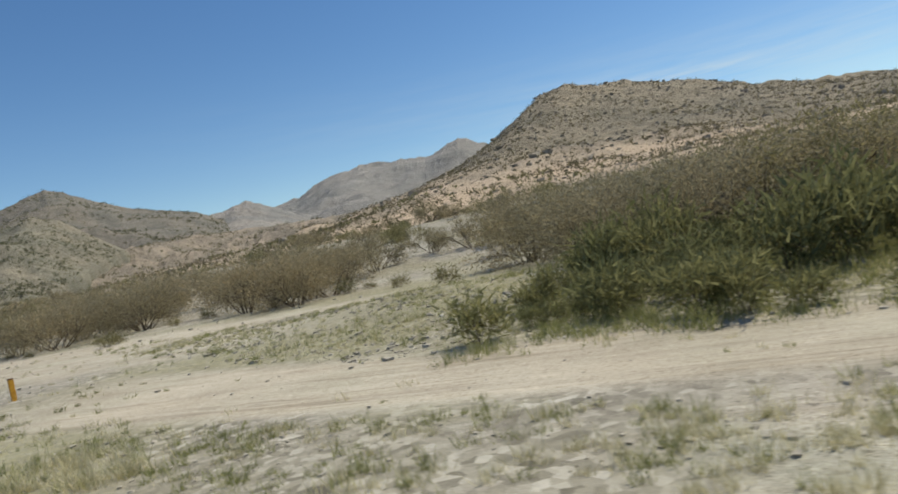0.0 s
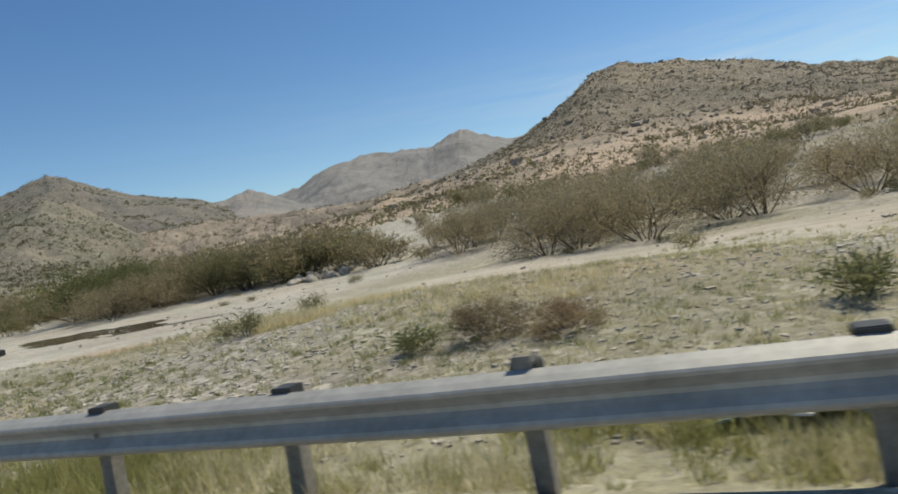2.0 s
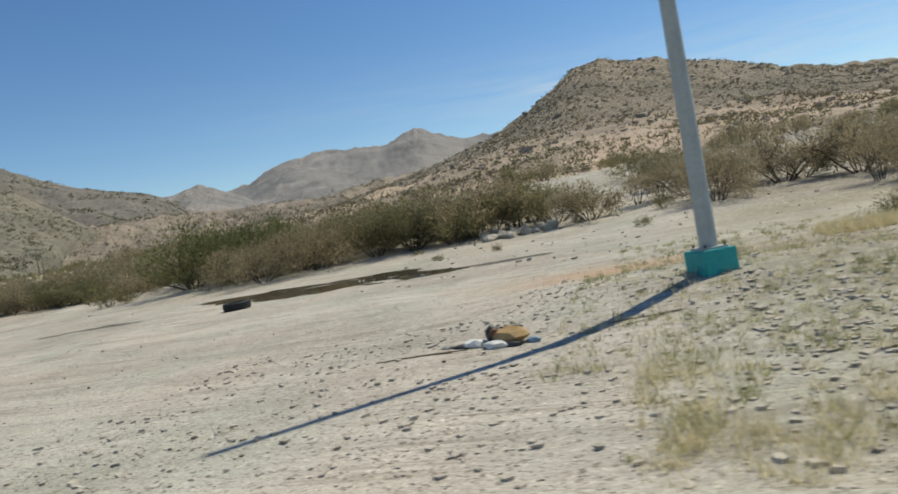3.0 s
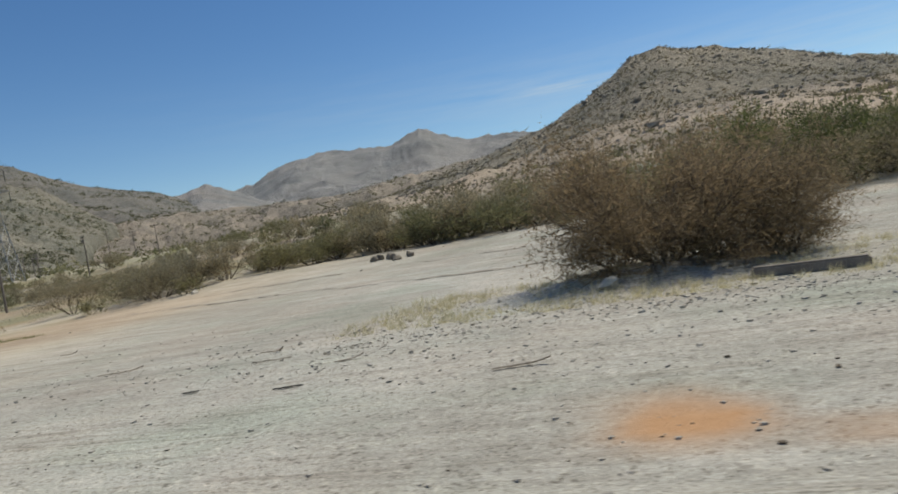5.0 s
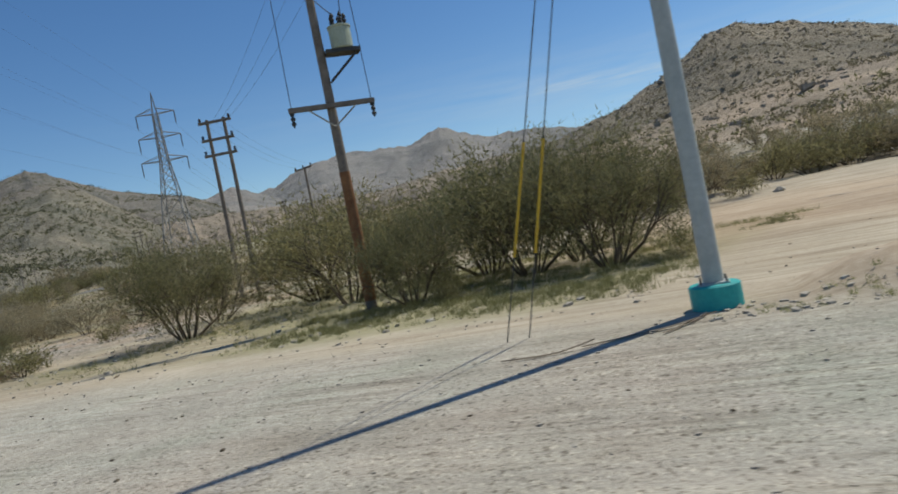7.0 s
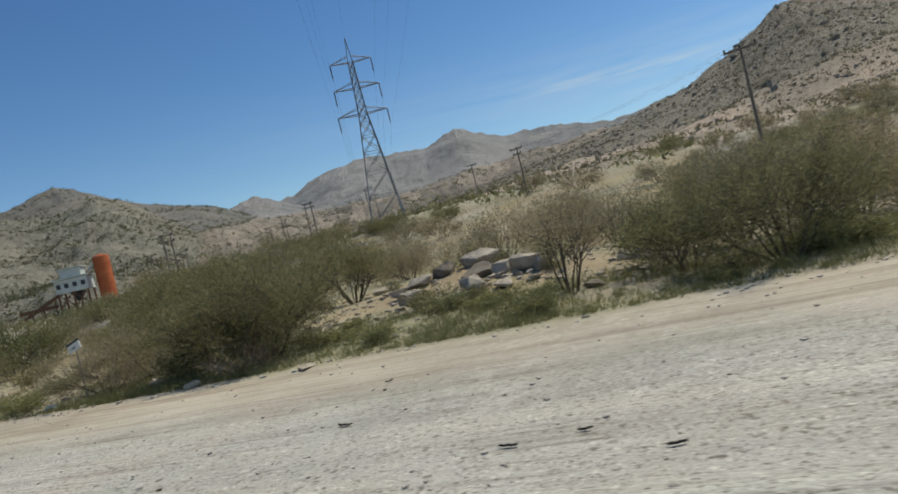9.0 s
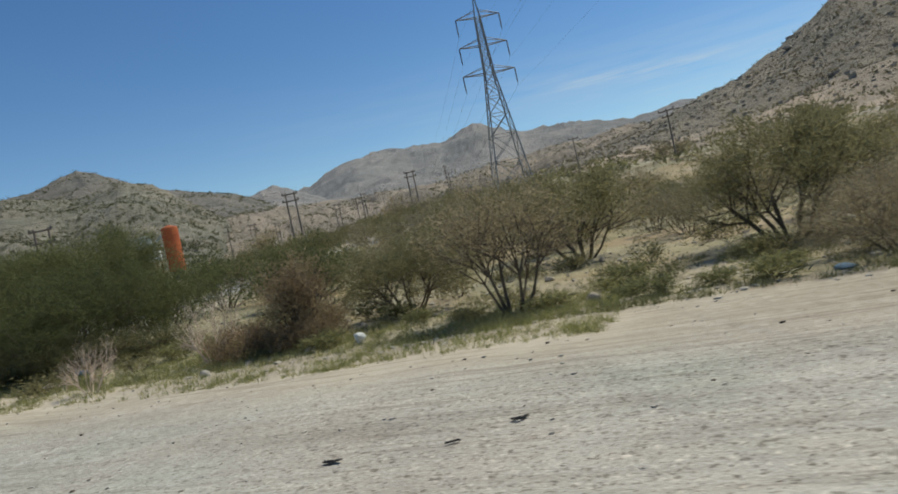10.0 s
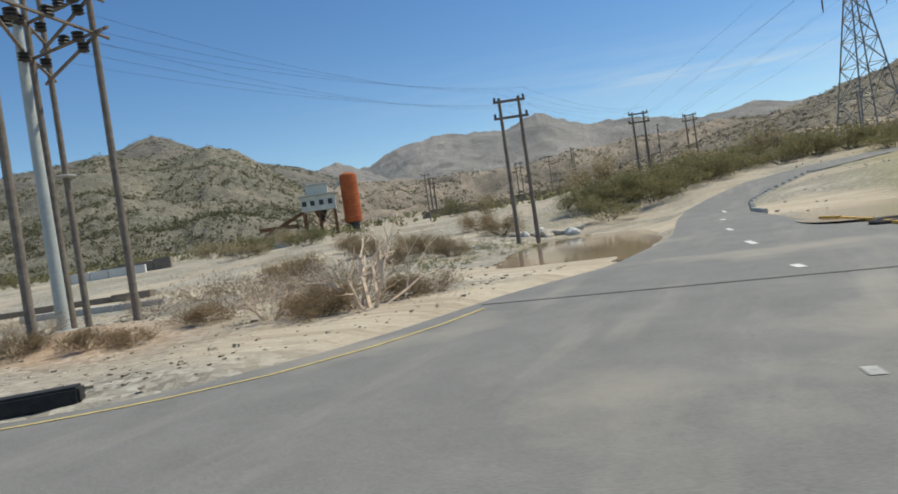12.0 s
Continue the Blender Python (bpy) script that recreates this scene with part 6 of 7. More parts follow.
# ---------------------------------------------------------------- wooden power poles
def insulator(name, at, parent, r=0.07, h=0.2, down=False):
    prof = [(0.02, 0)]
    for k in range(3):
        z = h * k / 3
        prof += [(r, z + 0.01), (r * 0.9, z + h * 0.16), (r * 0.4, z + h * 0.24)]
    prof.append((0.02, h))
    m = Matrix.Translation(at) @ (Matrix.Rotation(math.pi, 4, "X") if down else Matrix())
    return part(name, lathe(prof, 10, m=m), DARK_METAL, parent)


def h_pole(x, y, z, top, gap, turn, arms, label, poles=2, group="wooden power poles"):
    """One or two wooden poles with crossarms at the given heights and half widths."""
    p = root("power_pole", x, y, label, "power pole", group, z=z, turn=turn)
    offs = (-gap / 2, gap / 2) if poles == 2 else (0.0,)
    for o in offs:
        part("pole", rod((o, 0, -0.4), (o, 0, top), 0.115, 0.075, 12), WOOD_POLE, p)
    for h, half in arms:
        arm = part("crossarm", box(-half, half, -0.17, -0.07, h - 0.06, h + 0.06), WOOD_POLE, p, bevel=0.01)
        for s in (-1, 0, 1) if poles == 1 else (-1, 1):
            insulator("insulator", (s * (half - 0.08), -0.12, h + 0.05), p)
    return p


tp = root("transformer_pole", -104.6, 14.95, "weathered wooden pole carrying a small transformer and crossarms", "power pole", turn=36, z=float(ground_z(-104.6, 14.95)))
part("pole", rod((0, 0, -0.4), (0, 0, 8.65), 0.14, 0.095, 14), WOOD_POLE, tp)
part("sleeve", rod((0, 0, 0.2), (0, 0, 3.4), 0.146, 0.13, 14), speckled("tarred_rusty_wood", (0.14, 0.06, 0.03), (0.3, 0.15, 0.07), 5), tp, "reddish lower length of the pole")
for dy in (-0.18, 0.18):
    part("crossarm", box(-1.0, 1.0, dy - 0.05, dy + 0.05, 8.45, 8.6), WOOD_POLE, tp, bevel=0.01)
for x in (-0.93, -0.75, 0.0, 0.75, 0.93):
    insulator("insulator", (x, -0.18, 8.6), tp, 0.09, 0.28)
for x in (-0.9, 0.05, 0.9):
    insulator("insulator", (x, 0.2, 8.45), tp, 0.09, 0.3, True)
part("crossarm", box(-1.05, 1.05, -0.24, -0.14, 4.95, 5.07), WOOD_POLE, tp, bevel=0.01)
for s in (-1, 1):
    part("brace", rod((s * 0.6, -0.2, 4.98), (0, -0.17, 4.5), 0.02, sides=6), STEEL, tp)
    insulator("insulator", (s * 0.98, -0.19, 4.95), tp, 0.06, 0.35, True)
tank = part("transformer_tank", lathe([(0.24, 0), (0.27, 0.03), (0.27, 0.5), (0.29, 0.52), (0.29, 0.56), (0.1, 0.6)], 20, m=Matrix.Translation((0.55, -0.1, 6.35))), speckled("pale_green_enamel", (0.32, 0.36, 0.28), (0.46, 0.5, 0.4), 4, 0.5), tp, "pale green transformer tank")
for k in range(5):
    a = k * 1.25
    insulator("bushing", (0.55 + 0.17 * math.cos(a), -0.1 + 0.17 * math.sin(a), 6.93), tp, 0.055, 0.3)
part("platform", box(0.1, 0.95, -0.3, 0.1, 6.25, 6.34), DARK_METAL, tp)
for s in (-0.2, 0.0):
    part("strut", rod((0.85, s, 6.25), (0.12, s, 5.6), 0.025, sides=6), DARK_METAL, tp)
for s in (-1, 1):
    part("lead_wire", rod((0.55 + 0.1 * s, -0.1, 7.2), (0.75 * s, -0.15, 8.5), 0.012, sides=5), DARK_METAL, tp)
    part("lead_wire", rod((0.98 * s, -0.19, 4.7), (0.93 * s, -0.15, 8.45), 0.01, sides=5), DARK_METAL, tp)

h_pole(-116.15, 26.0, float(ground_z(-116.15, 26)), 8.5, 0.78, 19, ((8.35, 0.75), (7.55, 0.75), (6.85, 0.75)), "pair of wooden power poles joined by three crossarms")
h_pole(-122.2, 43.3, float(ground_z(-122.2, 43.3)), 7.1, 0, -20, ((7.0, 0.95),), "single wooden power pole with one crossarm", 1)
h_pole(-143.3, 72.8, float(ground_z(-143.3, 72.8)), 5.4, 0, -30, ((5.3, 0.95), (4.7, 0.6)), "single weathered power pole on the plain", 1)
h_pole(-180.85, 31.4, float(ground_z(-180.85, 31.4)), 7.2, 0.95, 25, ((7.0, 0.78), (6.2, 0.85)), "pair of wooden power poles standing beside the pond")
h_pole(-179.0, 57.3, float(ground_z(-179, 57.3)), 6.1, 0.9, 20, ((5.9, 0.8), (5.2, 0.85)), "pair of wooden power poles among olive bushes")
h_pole(-177.5, 84.0, float(ground_z(-177.5, 84)), 5.6, 0.9, 15, ((5.4, 0.8), (4.8, 0.85)), "distant pair of wooden power poles")
h_pole(-158.5, 104, float(ground_z(-158.5, 104)), 5.6, 0, 15, ((5.4, 0.8),), "distant single wooden power pole", 1)
for k, (x, y) in enumerate(((-205, 118), (-213, 124), (-190, 132), (-226, 112), (-219, 96), (-240, 140), (-255, 128), (-198, 108), (-186, 120))):
    h_pole(x, y, float(ground_z(x, y)), 7.5, 0.9, 20 + 9 * k, ((7.3, 0.8), (6.4, 0.85)), "distant pair of wooden power poles", 1 + k % 2)

# the switching frame past the junction
fx, fy = -183.8, 10.0
frame_rig = root("switch_frame", fx, fy, "tall frame of wooden poles carrying crossarms, switches and insulators", "power pole", z=float(ground_z(fx, fy)) - 0.05)
LEGS = ((-183.7, 11.05), (-183.0, 8.1), (-187.3, 12.37), (-186.2, 11.15))
for x, y in LEGS:
    part("pole", rod((x - fx, y - fy, -0.4), (x - fx, y - fy, 9.0), 0.095, 0.07, 12), WOOD_POLE, frame_rig)
    part("sleeve", rod((x - fx, y - fy, -0.2), (x - fx, y - fy, 0.5), 0.09, 0.088, 12), RUSTY, frame_rig, "reddish pole foot")


def between(name, a, b, h, w=0.045, mat=None):
    """A timber from one leg to another at a height."""
    a, b = Vector((a[0] - fx, a[1] - fy, h)), Vector((b[0] - fx, b[1] - fy, h))
    d = (b - a).normalized() * 0.5
    return part(name, rod(a - d, b + d, w, sides=6), mat or WOOD_POLE, frame_rig)


for h in (6.75, 7.65):
    for a, b in ((0, 1), (0, 2), (0, 3), (1, 3), (2, 3)):
        between("crossarm", LEGS[a], LEGS[b], h + 0.08 * ((a + b) % 2))
    for t in (0.18, 0.45, 0.78):
        for a, b in ((0, 1), (0, 3), (1, 3)):
            x = LEGS[a][0] * (1 - t) + LEGS[b][0] * t - fx
            y = LEGS[a][1] * (1 - t) + LEGS[b][1] * t - fy
            insulator("insulator", (x, y, h + (0.1 if t == 0.45 else -0.05)), frame_rig, 0.14, 0.24, down=t != 0.45)
part("clamp", lathe([(0.24, 0), (0.28, 0.02), (0.28, 0.06), (0.24, 0.08)], 16, m=Matrix.Translation((LEGS[2][0] - fx, LEGS[2][1] - fy, 4.0))), STEEL, frame_rig, "steel ring clamp on a pole")

mast = root("steel_mast", -185.6, 10.5, "thick grey steel mast standing among wooden poles", "mast")
part("shaft", lathe([(0.15, -0.3), (0.15, 0.1), (0.1, 9.0)], 20), POLE_PAINT, mast)
part("base_flange", lathe([(0.29, -0.1), (0.29, 0.06), (0.21, 0.07)], 20), POLE_PAINT, mast)


# ---------------------------------------------------------------- lattice pylon
def pylon(x, y, turn):
    p = root("pylon", x, y, "grey steel lattice pylon with three pairs of arms", "pylon", turn=turn)
    z0 = p.location.z
    waist, arms, tip = 18.6 - z0, (18.6 - z0, 21.8 - z0, 25.0 - z0), 28.0 - z0

    def half(z):
        return 2.1 + (0.52 - 2.1) * min(z / waist, 1) if z < waist else 0.52 + (0.3 - 0.52) * (z - waist) / (arms[2] - waist)

    levels = [0, 3.6, 6.6, 9.0, 11.0, 12.6, 13.8]
    levels = [z for z in levels if z < waist - 0.6] + [waist + 1.07 * k for k in range(7)]
    corners = ((-1, -1), (1, -1), (1, 1), (-1, 1))
    for cx, cy in corners:
        bm = bmesh.new()
        for a, b in zip(levels, levels[1:]):
            rod((cx * half(a), cy * half(a), a), (cx * half(b), cy * half(b), b), 0.075, sides=5, bm=bm)
        rod((cx * half(levels[-1]), cy * half(levels[-1]), levels[-1]), (0, 0, tip), 0.05, sides=5, bm=bm)
        part("leg", bm, PYLON_STEEL, p)
    for k in range(4):
        (ax, ay), (bx, by) = corners[k], corners[(k + 1) % 4]
        bm = bmesh.new()
        for a, b in zip(levels, levels[1:]):
            ha, hb = half(a), half(b)
            rod((ax * ha, ay * ha, a), (bx * hb, by * hb, b), 0.04, sides=4, bm=bm)
            rod((bx * ha, by * ha, a), (ax * hb, ay * hb, b), 0.04, sides=4, bm=bm)
            rod((ax * hb, ay * hb, b), (bx * hb, by * hb, b), 0.035, sides=4, bm=bm)
        part("lattice", bm, PYLON_STEEL, p)
    for z, reach in zip(arms, (3.0, 2.75, 2.5)):
        for s in (-1, 1):
            bm = bmesh.new()
            for c in (-1, 1):
                rod((s * half(z), c * half(z), z), (s * reach, 0, z + 0.1), 0.055, sides=5, bm=bm)
                rod((s * half(z), c * half(z), z + 0.75), (s * reach, 0, z + 0.12), 0.04, sides=5, bm=bm)
            arm = part("arm", bm, PYLON_STEEL, p)
            prof = [(0.03, 0.0)]
            for j in range(8):
                prof += [(0.1, 0.1 + 0.2 * j), (0.035, 0.2 + 0.2 * j)]
            part("insulator_string", lathe(prof + [(0.03, 1.9)], 8, m=Matrix.Translation((s * reach, 0, z + 0.08)) @ Matrix.Rotation(math.pi, 4, "X")), DARK_METAL, arm)
    return p


PYLON_AT, PYLON_TURN = (-161.0, 74.2), 26.5
pylon(*PYLON_AT, PYLON_TURN)
h_pole(-252, 225, float(ground_z(-252, 225)), 12, 0.9, 25, ((11.6, 0.9),), "distant wooden power pole on the slope", 1)


# ---------------------------------------------------------------- overhead wires
def wires(name, spans, r, label, sag=0.6):
    """Hanging wires, one part each, from pairs of ends."""
    base = tagged(new(name), label, "power line")
    for a, b in spans:
        a, b = Vector(a), Vector(b)
        bm = bmesh.new()
        n = 14
        pts = [a.lerp(b, k / n) - Vector((0, 0, sag * 4 * (k / n) * (1 - k / n))) for k in range(n + 1)]
        d = (b - a).normalized()
        side = d.cross(Vector((0, 0, 1))).normalized()
        up = side.cross(d)
        rings = [[bm.verts.new(p + (side * math.cos(t) + up * math.sin(t)) * r) for t in (0.5, 2.07, 3.64, 5.21)] for p in pts]
        for p, q in zip(rings, rings[1:]):
            for k in range(4):
                bm.faces.new((p[k], p[(k + 1) % 4], q[(k + 1) % 4], q[k]))
        part("wire", bm, DARK_METAL, base)
    return base


ca, sa = math.cos(radians(PYLON_TURN)), math.sin(radians(PYLON_TURN))
near_ends, far_ends = [], []
for z, reach in ((16.7, 3.0), (19.9, 2.75), (23.1, 2.5)):
    for s in (-1, 1):
        a = (PYLON_AT[0] + s * reach * ca, PYLON_AT[1] + s * reach * sa, z)
        near_ends.append((a, (a[0] + sa * 170, a[1] - ca * 170, z + 3)))
        far_ends.append((a, (a[0] - sa * 300, a[1] + ca * 300, z + 6)))
near_ends.append(((PYLON_AT[0], PYLON_AT[1], 28), (PYLON_AT[0] + sa * 170, PYLON_AT[1] - ca * 170, 31)))
wires("high_voltage_wires", near_ends, 0.0045, "dark high-voltage wires hanging from the pylon over the road", 3.0)
wires("high_voltage_wires", far_ends, 0.009, "dark high-voltage wires running to the hills", 7.0)
wires("power_wires", [((-184.2 - 0.9 * k, 11.2 + k * 0.35, h), (-181.4 + 0.75 * k, 31.2 + 0.3 * k, g)) for h, g in ((7.35, 7.2), (8.0, 8.0)) for k in range(3)], 0.004, "thin power wires between the frame and the pond poles", 0.5)
wires("power_wires", [((-181.5 + 0.7 * k, 31.3, g), (-179.5 + 0.7 * k, 57.3, g2)) for g, g2 in ((8.0, 9.5), (7.2, 8.8)) for k in range(3)], 0.004, "thin power wires along the side road", 0.6)
wires("power_wires", [((-105.4 + 0.8 * k, 15.1, 8.8), (-116.6 + 0.45 * k, 26, 8.4)) for k in range(3)], 0.004, "thin power wires from the transformer pole", 0.35)
wires("power_wires", [((-116.6 + 0.45 * k, 26, 8.4), (-122.9 + 0.7 * k, 43.3, 8.35)) for k in range(3)], 0.004, "thin power wires over the scrub", 0.4)
wires("power_wires", [((-122.9 + 0.7 * k, 43.3, 8.35), (-144 + 0.7 * k, 72.8, 9.35)) for k in range(3)], 0.004, "thin power wires over the scrub", 0.5)
guy = tagged(new("guy_wires"), "two steel guy wires with yellow plastic guards", "guy wire")
GUARD = speckled("yellow_guard_plastic", (0.5, 0.3, 0.03), (0.7, 0.46, 0.05), 5, 0.5)
for k, (x, y, dx) in enumerate(((-99.36, 8.0, 0.0), (-99.1, 8.1, 0.1))):
    a, b = Vector((x, y, -0.1)), Vector((-96.2 + dx, 8.3, 11.0))
    wire = part("wire", rod(a, b, 0.008, sides=5), DARK_METAL, guy)
    part("guard", rod(a.lerp(b, 0.1), a.lerp(b, 0.22), 0.018, sides=8), GUARD, wire, "yellow plastic guard")


# ---------------------------------------------------------------- plant and buildings far off
def beam_between(a, b, w):
    """A square trough from a to b."""
    a, b = Vector(a), Vector(b)
    m = Matrix.Translation((a + b) / 2) @ (b - a).to_track_quat("Z", "Y").to_matrix().to_4x4()
    return box(-w / 2, w / 2, -w / 2, w / 2, -(b - a).length / 2, (b - a).length / 2, m=m)


plant_site = root("batching_plant", -241.0, 99.6, "small grey batching plant on legs with a rust-red silo", "industrial plant", turn=32)
SHEET = speckled("pale_sheet_metal", (0.42, 0.44, 0.41), (0.62, 0.64, 0.6), 0.8, 0.6, 0.3, 0.2)
SILO_RED = speckled("rust_red_paint", (0.3, 0.07, 0.03), (0.48, 0.14, 0.05), 0.9, 0.7)
plant_site.matrix_basis = Matrix.Translation((0, 0, 1.6)) @ plant_site.matrix_basis @ Matrix.Scale(1.28, 4)
part("silo", lathe([(1.15, 1.2), (1.2, 1.3), (1.2, 7.7), (1.1, 7.9), (0.3, 8.2)], 24, m=Matrix.Translation((3.4, -0.2, -1.2))), SILO_RED, plant_site, "rust-red steel silo")
part("silo_base", lathe([(0.75, -2.4), (0.75, -0.2), (1.1, 0.1)], 16, m=Matrix.Translation((3.4, -0.2, 0))), DARK_METAL, plant_site, "dark lower silo on its stand")
for a in range(4):
    part("silo_band", lathe([(1.205, 0), (1.24, 0.03), (1.24, 0.1), (1.205, 0.13)], 24, m=Matrix.Translation((3.4, -0.2, 0.6 + 1.6 * a))), SILO_RED, plant_site)
part("cabin", box(-3.4, 1.2, -1.7, 1.7, 2.2, 4.2), SHEET, plant_site, "grey sheet-metal cabin", 0.05)
part("roof_deck", box(-3.8, 1.6, -2.1, 2.1, 4.25, 4.45), SHEET, plant_site, bevel=0.05)
part("upper_house", box(-2.6, 0.4, -1.2, 1.2, 4.5, 5.7), SHEET, plant_site, "pale upper house", 0.05)
part("upper_roof", box(-2.9, 0.7, -1.5, 1.5, 5.72, 5.9), SHEET, plant_site, bevel=0.04)
part("hopper", lathe([(0.35, 0.7), (1.25, 2.15)], 4, m=Matrix.Translation((-0.9, 0, 0)) @ Matrix.Rotation(radians(45), 4, "Z")), DARK_METAL, plant_site)
# Dark plates on the wall stand in for the shade inside openings.
for x in (-3.2, -2.1, -0.9, 0.3):
    part("dark_opening_plate", box(x, x + 0.6, -1.74, -1.69, 2.9, 3.6), DARK_METAL, plant_site)
for x in (-3.2, -1.1, 1.0):
    for y in (-1.5, 1.5):
        part("leg", box(x - 0.12, x + 0.12, y - 0.12, y + 0.12, -2.4, 2.2), RUSTY, plant_site)
for x in (-3.2, -1.1):
    bm = rod((x, -1.55, 0.0), (x + 2.1, -1.55, 2.1), 0.07, sides=6)
    rod((x, -1.55, 2.1), (x + 2.1, -1.55, 0.0), 0.07, sides=6, bm=bm)
    part("brace", bm, RUSTY, plant_site)
part("ramp", beam_between((-9.0, -0.2, -0.4), (-3.2, -0.2, 2.3), 0.45), RUSTY, plant_site, "inclined conveyor ramp")
for u in (0.2, 0.5, 0.8):
    part("trestle", rod((-9 + 5.8 * u, -0.2, -2.4), (-9 + 5.8 * u, -0.2, -0.4 + 2.7 * u), 0.09, sides=6), RUSTY, plant_site)
part("duct", rod((1.2, 0, 4.9), (3.4, -0.2, 6.8), 0.22, sides=10), SHEET, plant_site)
part("conveyor", box(-9.5, -4.2, -0.5, 0.5, 0.3, 0.8), RUSTY, plant_site)

DARK_WALL = speckled("dark_stone_wall", (0.14, 0.12, 0.1), (0.26, 0.22, 0.18), 1)
WHITEWASH = speckled("whitewashed_wall", (0.5, 0.5, 0.47), (0.68, 0.67, 0.62), 1)


def low_wall(x0, y0, x1, y1, h, mat, label, name="low_wall", thick=0.3):
    """A rough wall of blocks, each its own piece."""
    a, b = Vector((x0, y0)), Vector((x1, y1))
    d = b - a
    n = max(3, int(d.length / 1.6))
    base = tagged(new(name), label, "wall", kind="structure")
    for k in range(n):
        p = a + d * (k + 0.5) / n
        m = Matrix.Translation((p.x, p.y, float(ground_z(p.x, p.y)) - 0.1)) @ Matrix.Rotation(math.atan2(d.y, d.x) + random.uniform(-0.04, 0.04), 4, "Z")
        s = d.length / n / 2 - 0.02
        part("block", box(-s, s, -thick, thick, 0, h * random.uniform(0.85, 1.1), m=m), mat, base, bevel=0.04)
    return base


low_wall(-203, 19, -196, 22, 0.4, DARK_WALL, "low row of dark rubble blocks on the sand")
low_wall(-233, 42, -226, 47, 0.9, WHITEWASH, "low whitewashed wall on the plain")
low_wall(-234, 48, -228, 52, 1.2, DARK_WALL, "low dark stone hut wall on the plain")
low_wall(-196, 16, -190, 17.5, 0.3, CONCRETE, "low broken concrete edging on the sand")
low_wall(-224, 56, -218, 60, 0.7, WHITEWASH, "pale low wall below the hill")
low_wall(-232, 118, -205, 132, 1.5, DARK_WALL, "long dark low building wall far off")


# ---------------------------------------------------------------- boulders
def boulder(x, y, sx, sy, sz, seed, mat=None, label="weathered brown boulder among roadside bushes", name="boulder", sink=0.2, group="boulders", category="boulder", turn=None):
    bm = bmesh.new()
    bmesh.ops.create_icosphere(bm, subdivisions=3 if max(sx, sy) > 0.3 else 2, radius=1)
    off = Vector((seed * 3.7, seed * 1.9, seed * 5.1))
    for v in bm.verts:
        n = v.co.normalized()
        r = 1 + 0.4 * noise.noise(n * 1.1 + off) + 0.12 * noise.noise(n * 5 + off)
        for k in range(5):  # flat broken faces
            cut = Vector(noise.noise_vector(off + Vector((k * 2.3, k, 0.7)))).normalized()
            r = min(r, 0.74 / max(n.dot(cut), 0.3))
        v.co = Vector((n.x * r, n.y * r, max(n.z * r, -0.6)))
        v.co = Vector((v.co.x * sx, v.co.y * sy, v.co.z * sz))
    if name == "boulder" and max(sx, sy) > 0.13:  # broken along flat faces
        bm.clear()
        r = random.Random(seed * 7 + 1)
        for k in range(15):
            v = Vector((r.gauss(0, 1), r.gauss(0, 1), r.gauss(0, 0.8))).normalized() * r.uniform(0.8, 1.1)
            bm.verts.new((v.x * sx, v.y * sy, max(min(v.z, 0.62 + 0.2 * v.x), -0.6) * sz))
        hull = bmesh.ops.convex_hull(bm, input=list(bm.verts))
        bmesh.ops.delete(bm, geom=list(set(hull["geom_interior"] + hull["geom_unused"])), context="VERTS")
        bmesh.ops.bevel(bm, geom=list(bm.edges), offset=0.035 * max(sx, sy), segments=2, affect="EDGES", clamp_overlap=True)
        bmesh.ops.triangulate(bm, faces=list(bm.faces))
        bmesh.ops.subdivide_edges(bm, edges=[e for e in bm.edges if e.calc_length() > 0.12], cuts=2, use_grid_fill=True)
        for v in bm.verts:
            v.co += Vector(noise.noise_vector(v.co * 7 + off)) * 0.02
    me = bpy.data.meshes.new(name)
    bm.to_mesh(me)
    bm.free()
    me.materials.append(mat or BOULDER)
    ob = new(name, me)
    ob.matrix_basis = pose(x, y, float(ground_z(x, y)) + sz * (0.6 - sink), 0, 0, seed * 47 % 360 if turn is None else turn)
    return tagged(ob, label, category, group)


for k, (x, y, sx, sy, sz, pale) in enumerate((
    (-132.2, 17.9, 0.85, 0.50, 0.42, 0),
    (-131.8, 16.4, 0.72, 0.45, 0.36, 0),
    (-133.7, 17.0, 0.85, 0.50, 0.20, 0),
    (-133.1, 15.0, 0.50, 0.40, 0.36, 1),
    (-131.4, 14.8, 0.50, 0.42, 0.36, 1),
    (-133.1, 17.4, 0.50, 0.42, 0.36, 0),
    (-130.3, 15.6, 0.60, 0.45, 0.40, 1),
    (-131.0, 16.2, 0.50, 0.40, 0.30, 1),
    (-129.9, 15.4, 0.40, 0.35, 0.30, 1),
    (-133.9, 16.0, 0.50, 0.40, 0.25, 0),
    (-130.6, 14.6, 0.45, 0.35, 0.16, 1),
    (-136.9, 21.0, 0.90, 0.50, 0.25, 1),
)):
    boulder(x, y, sx * 0.8, sy * 0.95, sz * 1.0, 1 + k, SLAB_ROCK if pale or k in (0, 2) else BOULDER, "pale weathered boulder among roadside bushes" if pale or k in (0, 2) else "weathered brown boulder among roadside bushes", turn=(k * 23) % 40 - 20)
